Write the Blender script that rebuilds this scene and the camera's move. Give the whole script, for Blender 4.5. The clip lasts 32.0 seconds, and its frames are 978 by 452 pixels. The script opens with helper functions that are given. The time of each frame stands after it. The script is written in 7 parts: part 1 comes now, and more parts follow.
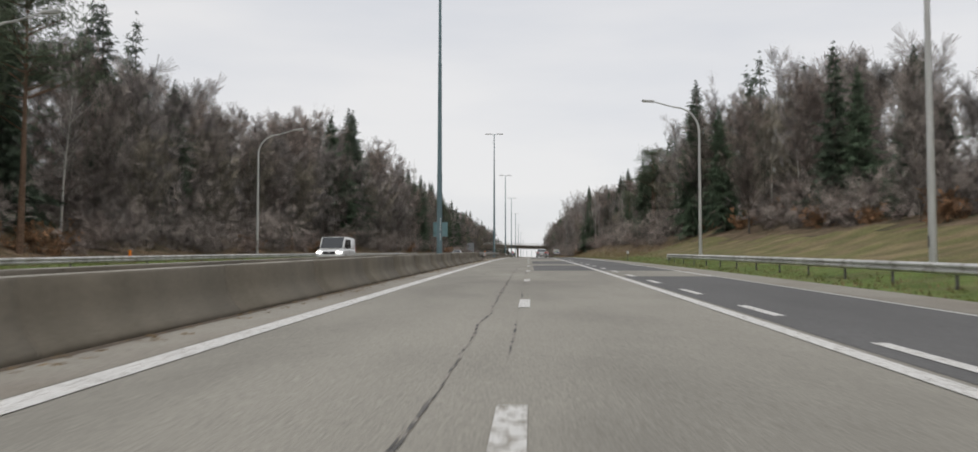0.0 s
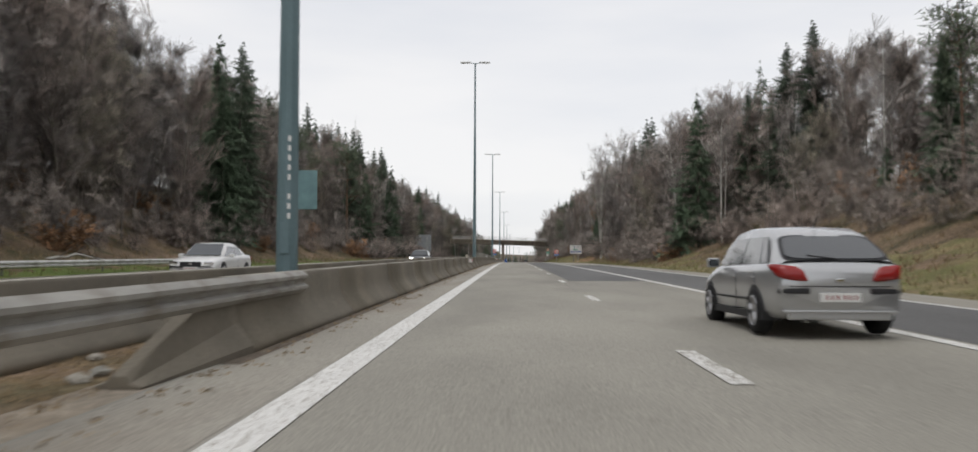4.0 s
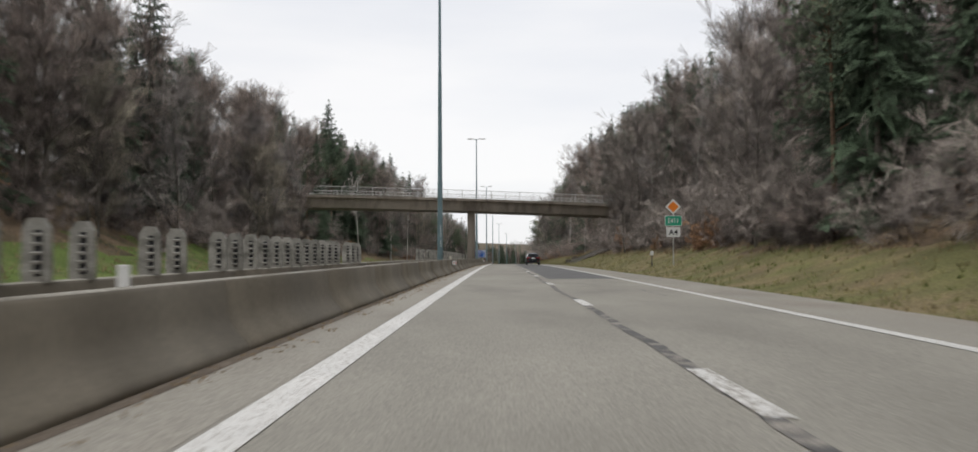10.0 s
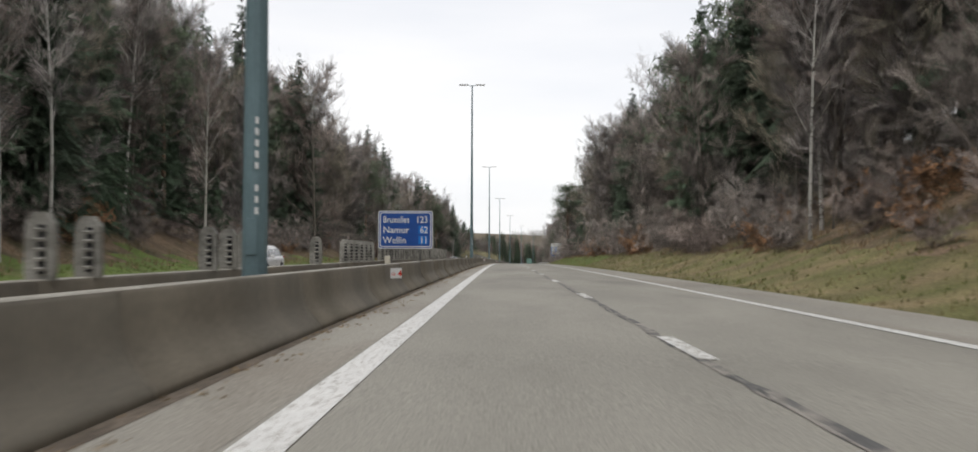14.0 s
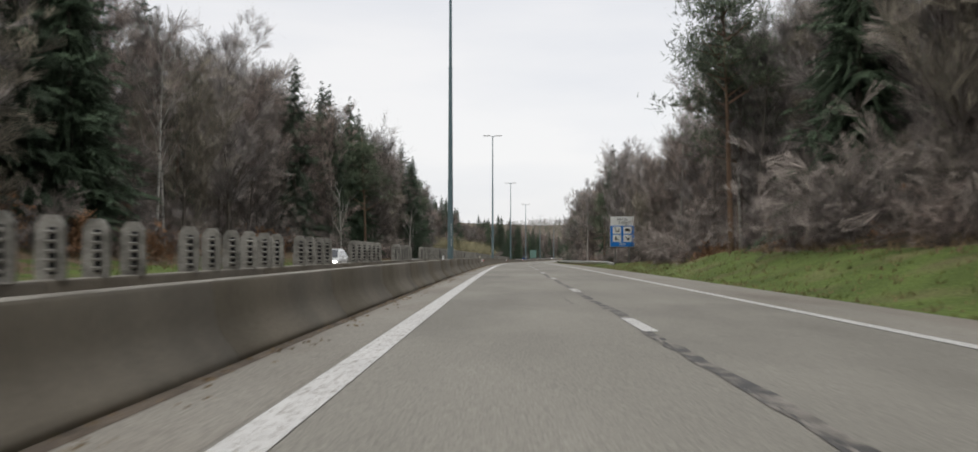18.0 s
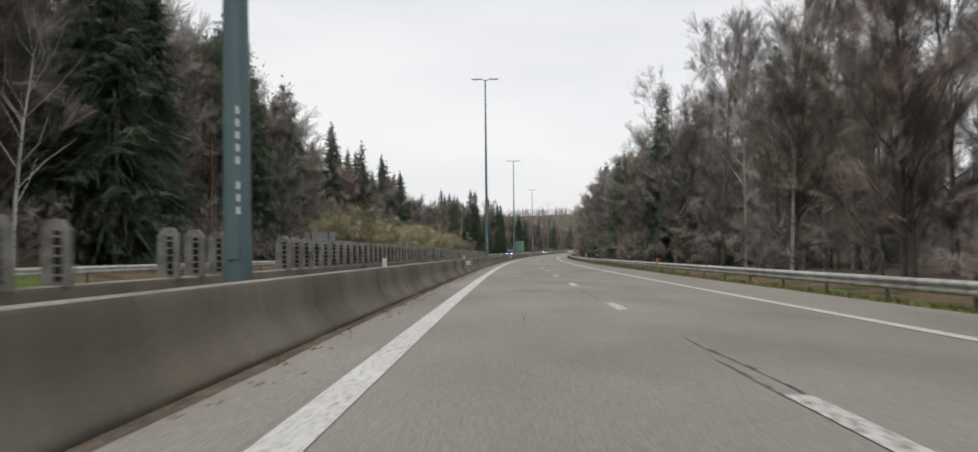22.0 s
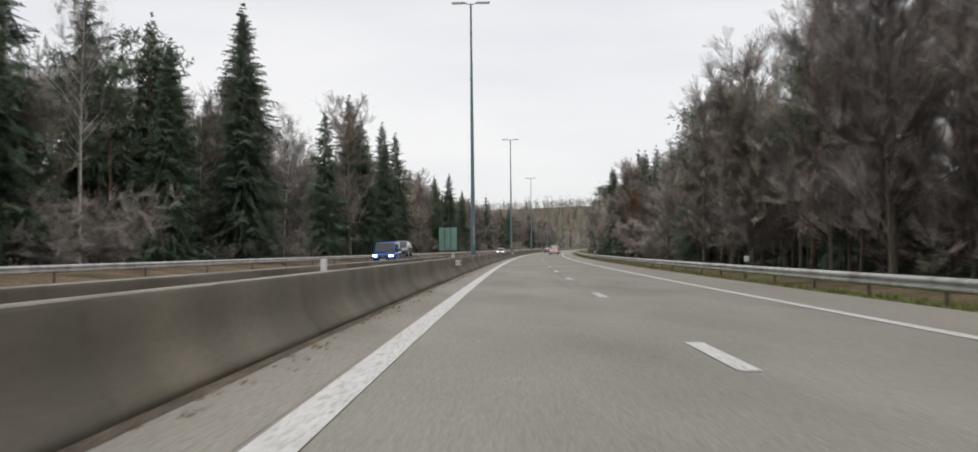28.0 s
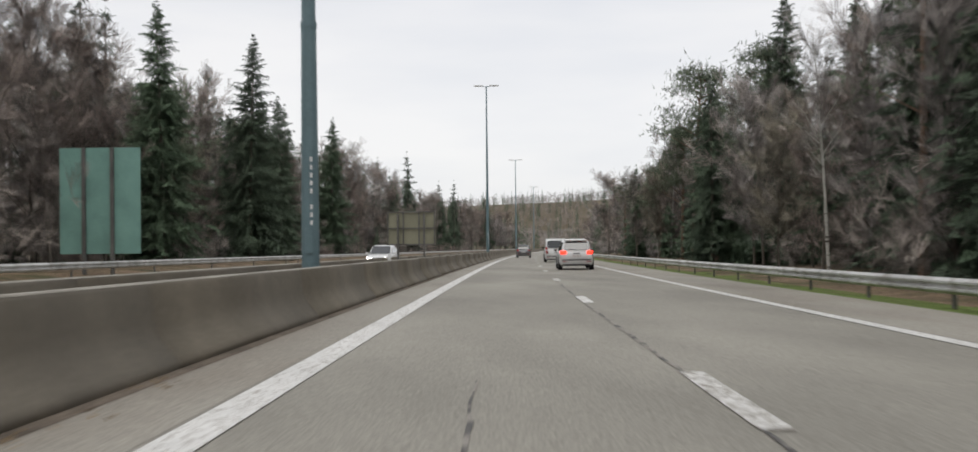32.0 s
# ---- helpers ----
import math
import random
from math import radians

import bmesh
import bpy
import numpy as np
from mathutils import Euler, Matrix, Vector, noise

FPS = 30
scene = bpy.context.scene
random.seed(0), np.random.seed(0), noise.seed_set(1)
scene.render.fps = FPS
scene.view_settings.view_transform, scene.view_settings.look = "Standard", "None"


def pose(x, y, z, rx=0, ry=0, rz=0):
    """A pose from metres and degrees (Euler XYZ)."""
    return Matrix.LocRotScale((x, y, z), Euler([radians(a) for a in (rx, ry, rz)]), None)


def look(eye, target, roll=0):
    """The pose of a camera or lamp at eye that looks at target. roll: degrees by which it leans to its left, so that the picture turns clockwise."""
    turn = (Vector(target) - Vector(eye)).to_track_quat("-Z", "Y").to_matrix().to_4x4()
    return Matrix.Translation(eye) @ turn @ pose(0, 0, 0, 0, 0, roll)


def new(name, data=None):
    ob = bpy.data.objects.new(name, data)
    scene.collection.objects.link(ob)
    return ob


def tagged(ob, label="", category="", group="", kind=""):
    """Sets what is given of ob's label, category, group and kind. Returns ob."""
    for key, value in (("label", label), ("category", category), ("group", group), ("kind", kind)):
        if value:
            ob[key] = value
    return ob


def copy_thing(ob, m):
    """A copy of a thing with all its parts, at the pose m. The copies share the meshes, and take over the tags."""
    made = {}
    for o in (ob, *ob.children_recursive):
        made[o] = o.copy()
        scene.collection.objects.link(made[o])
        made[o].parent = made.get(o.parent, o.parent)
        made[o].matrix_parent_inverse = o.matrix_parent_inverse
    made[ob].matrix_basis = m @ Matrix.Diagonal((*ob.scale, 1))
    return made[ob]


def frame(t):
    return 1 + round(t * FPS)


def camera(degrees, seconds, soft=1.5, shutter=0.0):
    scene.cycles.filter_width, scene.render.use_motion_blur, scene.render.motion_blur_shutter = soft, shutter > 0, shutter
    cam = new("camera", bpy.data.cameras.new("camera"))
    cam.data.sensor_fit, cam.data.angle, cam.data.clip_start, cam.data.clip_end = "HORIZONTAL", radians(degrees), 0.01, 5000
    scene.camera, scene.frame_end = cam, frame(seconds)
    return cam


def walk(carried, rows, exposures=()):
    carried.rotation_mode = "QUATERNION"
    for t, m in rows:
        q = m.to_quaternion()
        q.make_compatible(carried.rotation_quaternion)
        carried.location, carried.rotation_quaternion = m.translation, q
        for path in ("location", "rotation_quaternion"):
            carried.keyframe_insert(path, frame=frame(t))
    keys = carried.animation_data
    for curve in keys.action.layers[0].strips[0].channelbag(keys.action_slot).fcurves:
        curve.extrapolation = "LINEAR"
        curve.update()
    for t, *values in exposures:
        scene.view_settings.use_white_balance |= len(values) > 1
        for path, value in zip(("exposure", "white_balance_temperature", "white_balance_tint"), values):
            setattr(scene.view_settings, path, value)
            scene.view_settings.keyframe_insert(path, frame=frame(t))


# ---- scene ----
LENS = 58.86
PATH = (
    (0, 3.61, -64.53, -3.439, 92.786, 0.00, 2.665),
    (1, 2.88, -30.79, -2.659, 92.714, -0.30, 2.377),
    (2, 2.32, 2.94, -1.947, 92.749, -0.30, 2.292),
    (3, 1.91, 36.68, -1.305, 92.759, -0.30, 2.070),
    (4, 1.53, 70.50, -0.733, 92.597, -0.20, 1.642),
    (7, 1.34, 172.34, 0.536, 92.163, 0.80, 0.822),
    (8, 1.34, 206.25, 0.803, 92.160, 0.40, 0.785),
    (9, 1.28, 240.10, 0.990, 91.937, 0.40, 0.689),
    (10, 1.26, 273.96, 1.095, 91.894, 0.20, 0.661),
    (11, 1.23, 307.86, 1.118, 91.805, -0.10, 0.807),
    (12, 1.23, 341.78, 1.056, 91.698, -0.20, 0.837),
    (13, 1.15, 375.64, 0.912, 91.478, -0.20, 0.758),
    (14, 1.15, 409.49, 0.685, 91.293, -0.20, 0.679),
    (17, 1.76, 511.34, -0.493, 90.703, 0.30, 0.618),
    (18, 1.99, 545.14, -1.051, 90.722, 0.00, 0.520),
    (19, 2.24, 578.78, -1.693, 90.647, -0.20, 0.463),
    (20, 2.69, 612.31, -2.420, 90.567, -0.10, 0.256),
    (21, 3.54, 645.82, -3.227, 90.499, 0.50, -0.196),
    (22, 4.56, 679.39, -4.094, 90.295, 0.60, -0.812),
    (23, 5.90, 713.13, -5.006, 90.214, 0.60, -1.352),
    (24, 7.52, 747.54, -5.953, 90.240, 0.60, -1.843),
    (25, 9.63, 782.70, -6.919, 90.286, 0.60, -2.444),
    (28, 18.42, 889.58, -9.745, 90.285, 0.60, -4.462),
    (29, 22.33, 925.01, -10.621, 90.368, 0.50, -5.190),
    (30, 26.68, 960.13, -11.457, 90.332, 0.50, -6.014),
    (31, 31.35, 995.04, -12.259, 90.310, 0.70, -6.605),
    (32, 36.44, 1029.84, -13.036, 90.338, 0.60, -7.258),
)
scene.cycles.transparent_max_bounces = 32
cam = camera(LENS, 32.0, soft=1.6, shutter=0.14)
walk(cam, [(t, pose(x, y, z, rx, ry, rz)) for t, x, y, z, rx, ry, rz in PATH],
     [(0, 0.06), (2, 0.18), (4, 0.22), (9, 0.3), (12, 0.36), (12.6, 0.9), (13.4, 0.95), (14, 0.4), (17, 0.22), (32, 0.22)])

# ---- the road's line: bend (1e-4 per metre) and sag (1e-5 per metre) along its length ----
KNOTS = [-100, 150, 300, 450, 600, 750, 900, 1050, 1250, 1500]
BEND = [-0.68, 0.09, 0.24, 0.2, 1.65, 3.21, 3.37, 3.3, 2.98, 2.99]
SAG = [-5.72, -6.78, -7.31, -7.09, -7.87, 0.54, 3.08, 1.29, 0.62, 0.5]
MASTS = [-7.0, 85.7, 162.1, 242.9, 333.0, 422.6, 512.9, 602.7, 691.3, 780.6, 870.6, 961.4, 1050.4, 1139.9, 1231.3, 1320.8]
STEP = 5.0
S_GRID = np.arange(-400.0, 3200.0, STEP)


def summed(values, origin):
    out = np.concatenate([[0.0], np.cumsum((values[1:] + values[:-1]) / 2 * STEP)])
    return out - np.interp(origin, S_GRID, out)


HEADING = summed(np.interp(S_GRID, KNOTS, np.array(BEND) * 1e-4), 0)
LINE_X, LINE_Y = summed(np.sin(HEADING), 0), summed(np.cos(HEADING), 0)
LINE_Z = summed(summed(np.interp(S_GRID, KNOTS, np.array(SAG) * 1e-5), 300), 300)


def heading(s):
    return np.interp(s, S_GRID, HEADING)


def road_z(s):
    return np.interp(s, S_GRID, LINE_Z)


def at(s, d, z=0.0):
    """World place of a point s metres along the road, d to the right of the left edge line and z above the road."""
    a = heading(s)
    return np.stack(np.broadcast_arrays(np.interp(s, S_GRID, LINE_X) + d * np.cos(a),
                                        np.interp(s, S_GRID, LINE_Y) - d * np.sin(a), road_z(s) + z), -1)


def stand(s, d, z=0.0, turn=0.0):
    """Pose of a thing on the road's line; its y axis points along the road, turn in degrees to the left."""
    p = at(s, d, z)
    return pose(p[0], p[1], p[2], 0, 0, -math.degrees(heading(s)) + turn)


# ---- sky and light: an overcast afternoon ----
world = bpy.data.worlds.new("overcast_sky")
scene.world = world
world.use_nodes = True
wn, wl = world.node_tree.nodes, world.node_tree.links
wn.clear()
w_out, w_bg = wn.new("ShaderNodeOutputWorld"), wn.new("ShaderNodeBackground")
w_sky = wn.new("ShaderNodeTexSky")
w_sky.sky_type, w_sky.sun_disc = "NISHITA", False
w_sky.sun_elevation, w_sky.sun_rotation = radians(38), radians(200)
w_co, w_map, w_noise, w_ramp = wn.new("ShaderNodeTexCoord"), wn.new("ShaderNodeMapping"), wn.new("ShaderNodeTexNoise"), wn.new("ShaderNodeValToRGB")
w_map.inputs["Scale"].default_value = (1.0, 1.0, 4.5)
w_noise.inputs["Scale"].default_value, w_noise.inputs["Detail"].default_value = 1.6, 5.0
w_noise.inputs["Roughness"].default_value = 0.5
w_ramp.color_ramp.elements[0].position, w_ramp.color_ramp.elements[0].color = 0.34, (0.655, 0.672, 0.715, 1)
w_ramp.color_ramp.elements[1].position, w_ramp.color_ramp.elements[1].color = 0.68, (0.815, 0.805, 0.805, 1)
w_mix = wn.new("ShaderNodeMix")
w_mix.data_type = "RGBA"
w_scale = wn.new("ShaderNodeVectorMath")
w_scale.operation = "SCALE"
w_scale.inputs["Scale"].default_value = 0.09
wl.new(w_co.outputs["Generated"], w_map.inputs["Vector"])
wl.new(w_map.outputs["Vector"], w_noise.inputs["Vector"])
wl.new(w_noise.outputs["Fac"], w_ramp.inputs["Fac"])
wl.new(w_sky.outputs["Color"], w_scale.inputs[0])
w_mix.inputs["Factor"].default_value = 0.92
wl.new(w_scale.outputs["Vector"], w_mix.inputs["A"])
wl.new(w_ramp.outputs["Color"], w_mix.inputs["B"])
wl.new(w_mix.outputs["Result"], w_bg.inputs["Color"])
w_bg.inputs["Strength"].default_value = 1.0
wl.new(w_bg.outputs["Background"], w_out.inputs["Surface"])
sun_data = bpy.data.lights.new("sun", "SUN")
sun_data.energy, sun_data.angle, sun_data.color = 0.55, radians(25), (1.0, 0.96, 0.9)
sun = new("sun", sun_data)
sun.matrix_world = look((0, 0, 300), (60, 120, 0))


# ---- materials ----
def material(name, base, rough=0.8, metal=0.0, grain=0.0, grain_scale=40.0, blotch=0.0, blotch_scale=0.6, bump=0.0,
             other=None, other_at=0.5, other_soft=0.1, other_scale=2.0, stretch=(1, 1, 1), vary=0.0, island=0.0, spec=0.3, local=False, soft_up=0.0, open_part=0.0, open_scale=14.0):
    """A worn surface: fine grain, broad blotches, a second colour in patches, and a bump, all in metres."""
    mat = bpy.data.materials.new(name)
    mat.use_nodes = True
    nodes, links = mat.node_tree.nodes, mat.node_tree.links
    bsdf = nodes["Principled BSDF"]
    bsdf.inputs["Roughness"].default_value, bsdf.inputs["Metallic"].default_value = rough, metal
    bsdf.inputs["Specular IOR Level"].default_value = spec
    co = nodes.new("ShaderNodeTexCoord" if local else "ShaderNodeNewGeometry")
    mapping = nodes.new("ShaderNodeMapping")
    mapping.inputs["Scale"].default_value = stretch
    links.new(co.outputs["Object" if local else "Position"], mapping.inputs["Vector"])

    def tex(scale, detail=4.0):
        n = nodes.new("ShaderNodeTexNoise")
        n.inputs["Scale"].default_value, n.inputs["Detail"].default_value = scale, detail
        links.new(mapping.outputs["Vector"], n.inputs["Vector"])
        return n.outputs["Fac"]

    def span(value, lo, hi, a=0.0, b=1.0):
        n = nodes.new("ShaderNodeMapRange")
        n.inputs["From Min"].default_value, n.inputs["From Max"].default_value = lo, hi
        n.inputs["To Min"].default_value, n.inputs["To Max"].default_value = a, b
        links.new(value, n.inputs["Value"])
        return n.outputs["Result"]

    def times(colour, value):
        n = nodes.new("ShaderNodeVectorMath")
        n.operation = "SCALE"
        links.new(colour, n.inputs[0])
        links.new(value, n.inputs["Scale"])
        return n.outputs["Vector"]

    rgb = nodes.new("ShaderNodeRGB")
    rgb.outputs[0].default_value = (*base, 1)
    colour = rgb.outputs[0]
    if other:
        n = nodes.new("ShaderNodeMix")
        n.data_type = "RGBA"
        links.new(span(tex(other_scale, 6.0), other_at - other_soft, other_at + other_soft), n.inputs["Factor"])
        links.new(colour, n.inputs["A"])
        n.inputs["B"].default_value = (*other, 1)
        colour = n.outputs["Result"]
    if blotch:
        colour = times(colour, span(tex(blotch_scale), 0.3, 0.7, 1 - blotch, 1 + blotch))
    if grain:
        colour = times(colour, span(tex(grain_scale, 3.0), 0.3, 0.7, 1 - grain, 1 + grain))
    if vary:
        n = nodes.new("ShaderNodeObjectInfo")
        colour = times(colour, span(n.outputs["Random"], 0, 1, 1 - vary, 1 + vary))
    if island:
        n = nodes.new("ShaderNodeNewGeometry")
        colour = times(colour, span(n.outputs["Random Per Island"], 0, 1, 1 - island, 1 + island))
    links.new(colour, bsdf.inputs["Base Color"])
    if open_part:
        # sprays of fine twigs and needles are ragged, with gaps
        links.new(span(tex(open_scale, 3.0), 0.5 - 0.10 + (open_part - 0.5) * 0.4, 0.5 + 0.10 + (open_part - 0.5) * 0.4), bsdf.inputs["Alpha"])
    if soft_up:
        # fine foliage scatters light as a mass: its normals lean towards the sky
        n, up = nodes.new("ShaderNodeNewGeometry"), nodes.new("ShaderNodeMix")
        up.data_type = "VECTOR"
        up.inputs["Factor"].default_value = soft_up
        links.new(n.outputs["Normal"], up.inputs["A"])
        up.inputs["B"].default_value = (0, 0, 1)
        unit_n = nodes.new("ShaderNodeVectorMath")
        unit_n.operation = "NORMALIZE"
        links.new(up.outputs["Result"], unit_n.inputs[0])
        links.new(unit_n.outputs["Vector"], bsdf.inputs["Normal"])
    if bump:
        n = nodes.new("ShaderNodeBump")
        n.inputs["Distance"].default_value = bump
        links.new(tex(grain_scale, 4.0), n.inputs["Height"])
        links.new(n.outputs["Normal"], bsdf.inputs["Normal"])
    return mat


def twig_spray(name, base, share=0.33, island=0.18, vary=0.2):
    """Fine twigs fanning out from a branch: each face is cut into thin ragged rays that start at its first corner."""
    mat = material(name, base, 0.95, island=island, vary=vary, soft_up=0.8, spec=0.05, blotch=0.16, blotch_scale=0.35)
    nodes, links = mat.node_tree.nodes, mat.node_tree.links
    uv, split, geo = nodes.new("ShaderNodeUVMap"), nodes.new("ShaderNodeSeparateXYZ"), nodes.new("ShaderNodeNewGeometry")
    links.new(uv.outputs["UV"], split.inputs[0])

    def calc(kind, a, b):
        n = nodes.new("ShaderNodeMath")
        n.operation = kind
        for socket, v in zip(n.inputs, (a, b)):
            if isinstance(v, (int, float)):
                socket.default_value = v
            else:
                links.new(v, socket)
        return n.outputs[0]

    reach = calc("ADD", split.outputs["X"], split.outputs["Y"])
    angle = calc("DIVIDE", split.outputs["X"], calc("MAXIMUM", reach, 0.001))
    joined, rays = nodes.new("ShaderNodeCombineXYZ"), nodes.new("ShaderNodeTexNoise")
    links.new(calc("MULTIPLY", angle, 27.0), joined.inputs["X"])
    links.new(calc("MULTIPLY", reach, 1.6), joined.inputs["Y"])
    links.new(calc("MULTIPLY", geo.outputs["Random Per Island"], 90.0), joined.inputs["Z"])
    links.new(joined.outputs[0], rays.inputs["Vector"])
    rays.inputs["Scale"].default_value, rays.inputs["Detail"].default_value = 1.0, 2.5
    level = calc("SUBTRACT", rays.outputs["Fac"], calc("MULTIPLY", calc("POWER", reach, 2.0), 0.11))
    cut = nodes.new("ShaderNodeMapRange")
    cut.inputs["From Min"].default_value, cut.inputs["From Max"].default_value = 0.85 - share - 0.10, 0.85 - share + 0.10
    links.new(level, cut.inputs["Value"])
    links.new(cut.outputs["Result"], nodes["Principled BSDF"].inputs["Alpha"])
    return mat


def clear_glass(name, tint=(0.02, 0.025, 0.03)):
    mat = material(name, tint, 0.06, spec=0.6)
    mat.node_tree.nodes["Principled BSDF"].inputs["Coat Weight"].default_value = 0.6
    return mat


def lamp_glow(name, colour, strength):
    mat = material(name, colour, 0.3)
    b = mat.node_tree.nodes["Principled BSDF"]
    b.inputs["Emission Color"].default_value, b.inputs["Emission Strength"].default_value = (*colour, 1), strength
    return mat


M_ROAD = material("old_asphalt", (0.310, 0.293, 0.252), 0.85, grain=0.24, grain_scale=48, blotch=0.13, blotch_scale=0.35, bump=0.0025, stretch=(1, 0.35, 1),
                  other=(0.272, 0.257, 0.221), other_at=0.56, other_soft=0.08, other_scale=0.5)
M_DARK_ROAD = material("newer_asphalt", (0.135, 0.133, 0.130), 0.8, grain=0.36, grain_scale=52, blotch=0.14, blotch_scale=0.4, bump=0.004, stretch=(1, 0.3, 1))
M_SHOULDER = material("gritty_shoulder", (0.332, 0.311, 0.268), 0.9, grain=0.22, grain_scale=40, blotch=0.1, blotch_scale=0.35, bump=0.003, stretch=(1, 0.3, 1),
                      other=(0.27, 0.242, 0.203), other_at=0.6, other_soft=0.12, other_scale=0.6)
M_GUTTER = material("gutter_dirt", (0.15, 0.122, 0.095), 0.95, grain=0.4, grain_scale=18, blotch=0.3, blotch_scale=1.5, bump=0.01)
M_TAR = material("tar_seam", (0.085, 0.082, 0.078), 0.7, grain=0.35, grain_scale=30, other=(0.30, 0.275, 0.24), other_at=0.5, other_soft=0.06, other_scale=2.6)
M_SEAM = material("worn_tar_band", (0.115, 0.112, 0.108), 0.75, grain=0.3, grain_scale=30, blotch=0.2, blotch_scale=1.5, other=(0.29, 0.265, 0.23), other_at=0.53, other_soft=0.08, other_scale=3.0)
M_PAINT = material("road_paint", (0.74, 0.73, 0.70), 0.7, grain=0.12, grain_scale=40, blotch=0.06, blotch_scale=1.0,
                   other=(0.33, 0.30, 0.26), other_at=0.58, other_soft=0.05, other_scale=20.0)
M_WORN_PAINT = material("worn_road_paint", (0.68, 0.67, 0.64), 0.75, grain=0.15, grain_scale=40,
                        other=(0.31, 0.285, 0.245), other_at=0.53, other_soft=0.04, other_scale=11.0)
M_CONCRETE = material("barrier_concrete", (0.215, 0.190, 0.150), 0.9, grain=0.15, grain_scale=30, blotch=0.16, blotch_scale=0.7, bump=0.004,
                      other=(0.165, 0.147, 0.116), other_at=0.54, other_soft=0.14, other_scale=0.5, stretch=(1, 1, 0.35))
# worn concrete, made paler still for the sky light on the top face
M_COPING = material("worn_skylit_barrier_top", (0.34, 0.32, 0.275), 0.9, grain=0.2, grain_scale=25, blotch=0.2, blotch_scale=0.8, bump=0.003,
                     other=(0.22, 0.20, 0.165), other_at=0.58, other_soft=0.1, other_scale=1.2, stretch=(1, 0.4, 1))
M_DARK_CONCRETE = material("dark_concrete", (0.10, 0.092, 0.078), 0.92, grain=0.2, grain_scale=25, blotch=0.22, blotch_scale=0.5, bump=0.004,
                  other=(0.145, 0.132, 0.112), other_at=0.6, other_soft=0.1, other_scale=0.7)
M_POST_CONCRETE = material("post_concrete", (0.30, 0.29, 0.26), 0.9, grain=0.2, grain_scale=35, blotch=0.22, blotch_scale=3, bump=0.004, vary=0.14,
                           other=(0.17, 0.165, 0.145), other_at=0.58, other_soft=0.1, other_scale=5)
M_BRIDGE = material("bridge_concrete", (0.27, 0.235, 0.195), 0.9, grain=0.12, grain_scale=15, blotch=0.2, blotch_scale=0.4, bump=0.006,
                    other=(0.13, 0.11, 0.09), other_at=0.56, other_soft=0.12, other_scale=0.8, stretch=(1, 1, 0.3))
M_BRIDGE_DARK = material("darker_bridge_soffit", (0.15, 0.128, 0.105), 0.92, grain=0.15, grain_scale=12, blotch=0.3, blotch_scale=0.4, bump=0.006)
M_GALV = material("galvanised_steel", (0.55, 0.545, 0.53), 0.55, metal=0.25, grain=0.1, grain_scale=20, blotch=0.2, blotch_scale=0.8,
                  other=(0.33, 0.31, 0.28), other_at=0.6, other_soft=0.12, other_scale=2.5)
M_GALV_OLD = material("dull_old_steel", (0.335, 0.322, 0.295), 0.62, metal=0.2, grain=0.14, grain_scale=18, blotch=0.25, blotch_scale=0.9, other=(0.21, 0.185, 0.15), other_at=0.6, other_soft=0.12, other_scale=2.0)
M_GALV_DARK = material("weathered_steel", (0.16, 0.155, 0.145), 0.65, metal=0.4, grain=0.2, grain_scale=20, blotch=0.25, blotch_scale=1.2)
M_MAST = material("mast_paint", (0.145, 0.215, 0.235), 0.45, grain=0.06, grain_scale=15, blotch=0.1, blotch_scale=0.7, spec=0.4)
M_MAST_GREY = material("lamp_post_grey", (0.55, 0.55, 0.53), 0.5, metal=0.2, grain=0.06, grain_scale=15, blotch=0.1, blotch_scale=0.7)
M_RUBBER = material("black_rubber", (0.022, 0.022, 0.024), 0.75, grain=0.2, grain_scale=40)
M_WHITE = material("white_enamel", (0.78, 0.78, 0.77), 0.4, blotch=0.04, blotch_scale=3)
M_CREAM = material("cream_enamel", (0.60, 0.56, 0.46), 0.6, blotch=0.12, blotch_scale=4)
M_RED = material("red_enamel", (0.70, 0.055, 0.03), 0.4, blotch=0.05, blotch_scale=3)
M_BLUE = material("blue_enamel", (0.02, 0.085, 0.33), 0.4, blotch=0.08, blotch_scale=3)
M_BRIGHT_BLUE = material("bright_blue_enamel", (0.015, 0.19, 0.62), 0.4, blotch=0.05, blotch_scale=3)
M_GREEN = material("green_enamel", (0.02, 0.33, 0.20), 0.4, blotch=0.05, blotch_scale=3)
M_ORANGE = material("orange_enamel", (0.85, 0.24, 0.03), 0.4)
M_BLACK = material("black_paint", (0.02, 0.02, 0.022), 0.5)
M_SIGN_BACK = material("sign_back_aluminium", (0.34, 0.36, 0.375), 0.55, metal=0.25, blotch=0.1, blotch_scale=1.5, grain=0.05, grain_scale=20)
M_SIGN_TEAL = material("sign_back_teal", (0.20, 0.33, 0.35), 0.5, blotch=0.12, blotch_scale=1.2, grain=0.05, grain_scale=20)
M_SIGN_GREEN = material("sign_back_green", (0.20, 0.36, 0.31), 0.4, blotch=0.14, blotch_scale=1.0, grain=0.05, grain_scale=20)
M_SIGN_OLIVE = material("sign_back_olive", (0.29, 0.28, 0.20), 0.6, blotch=0.12, blotch_scale=1.5)
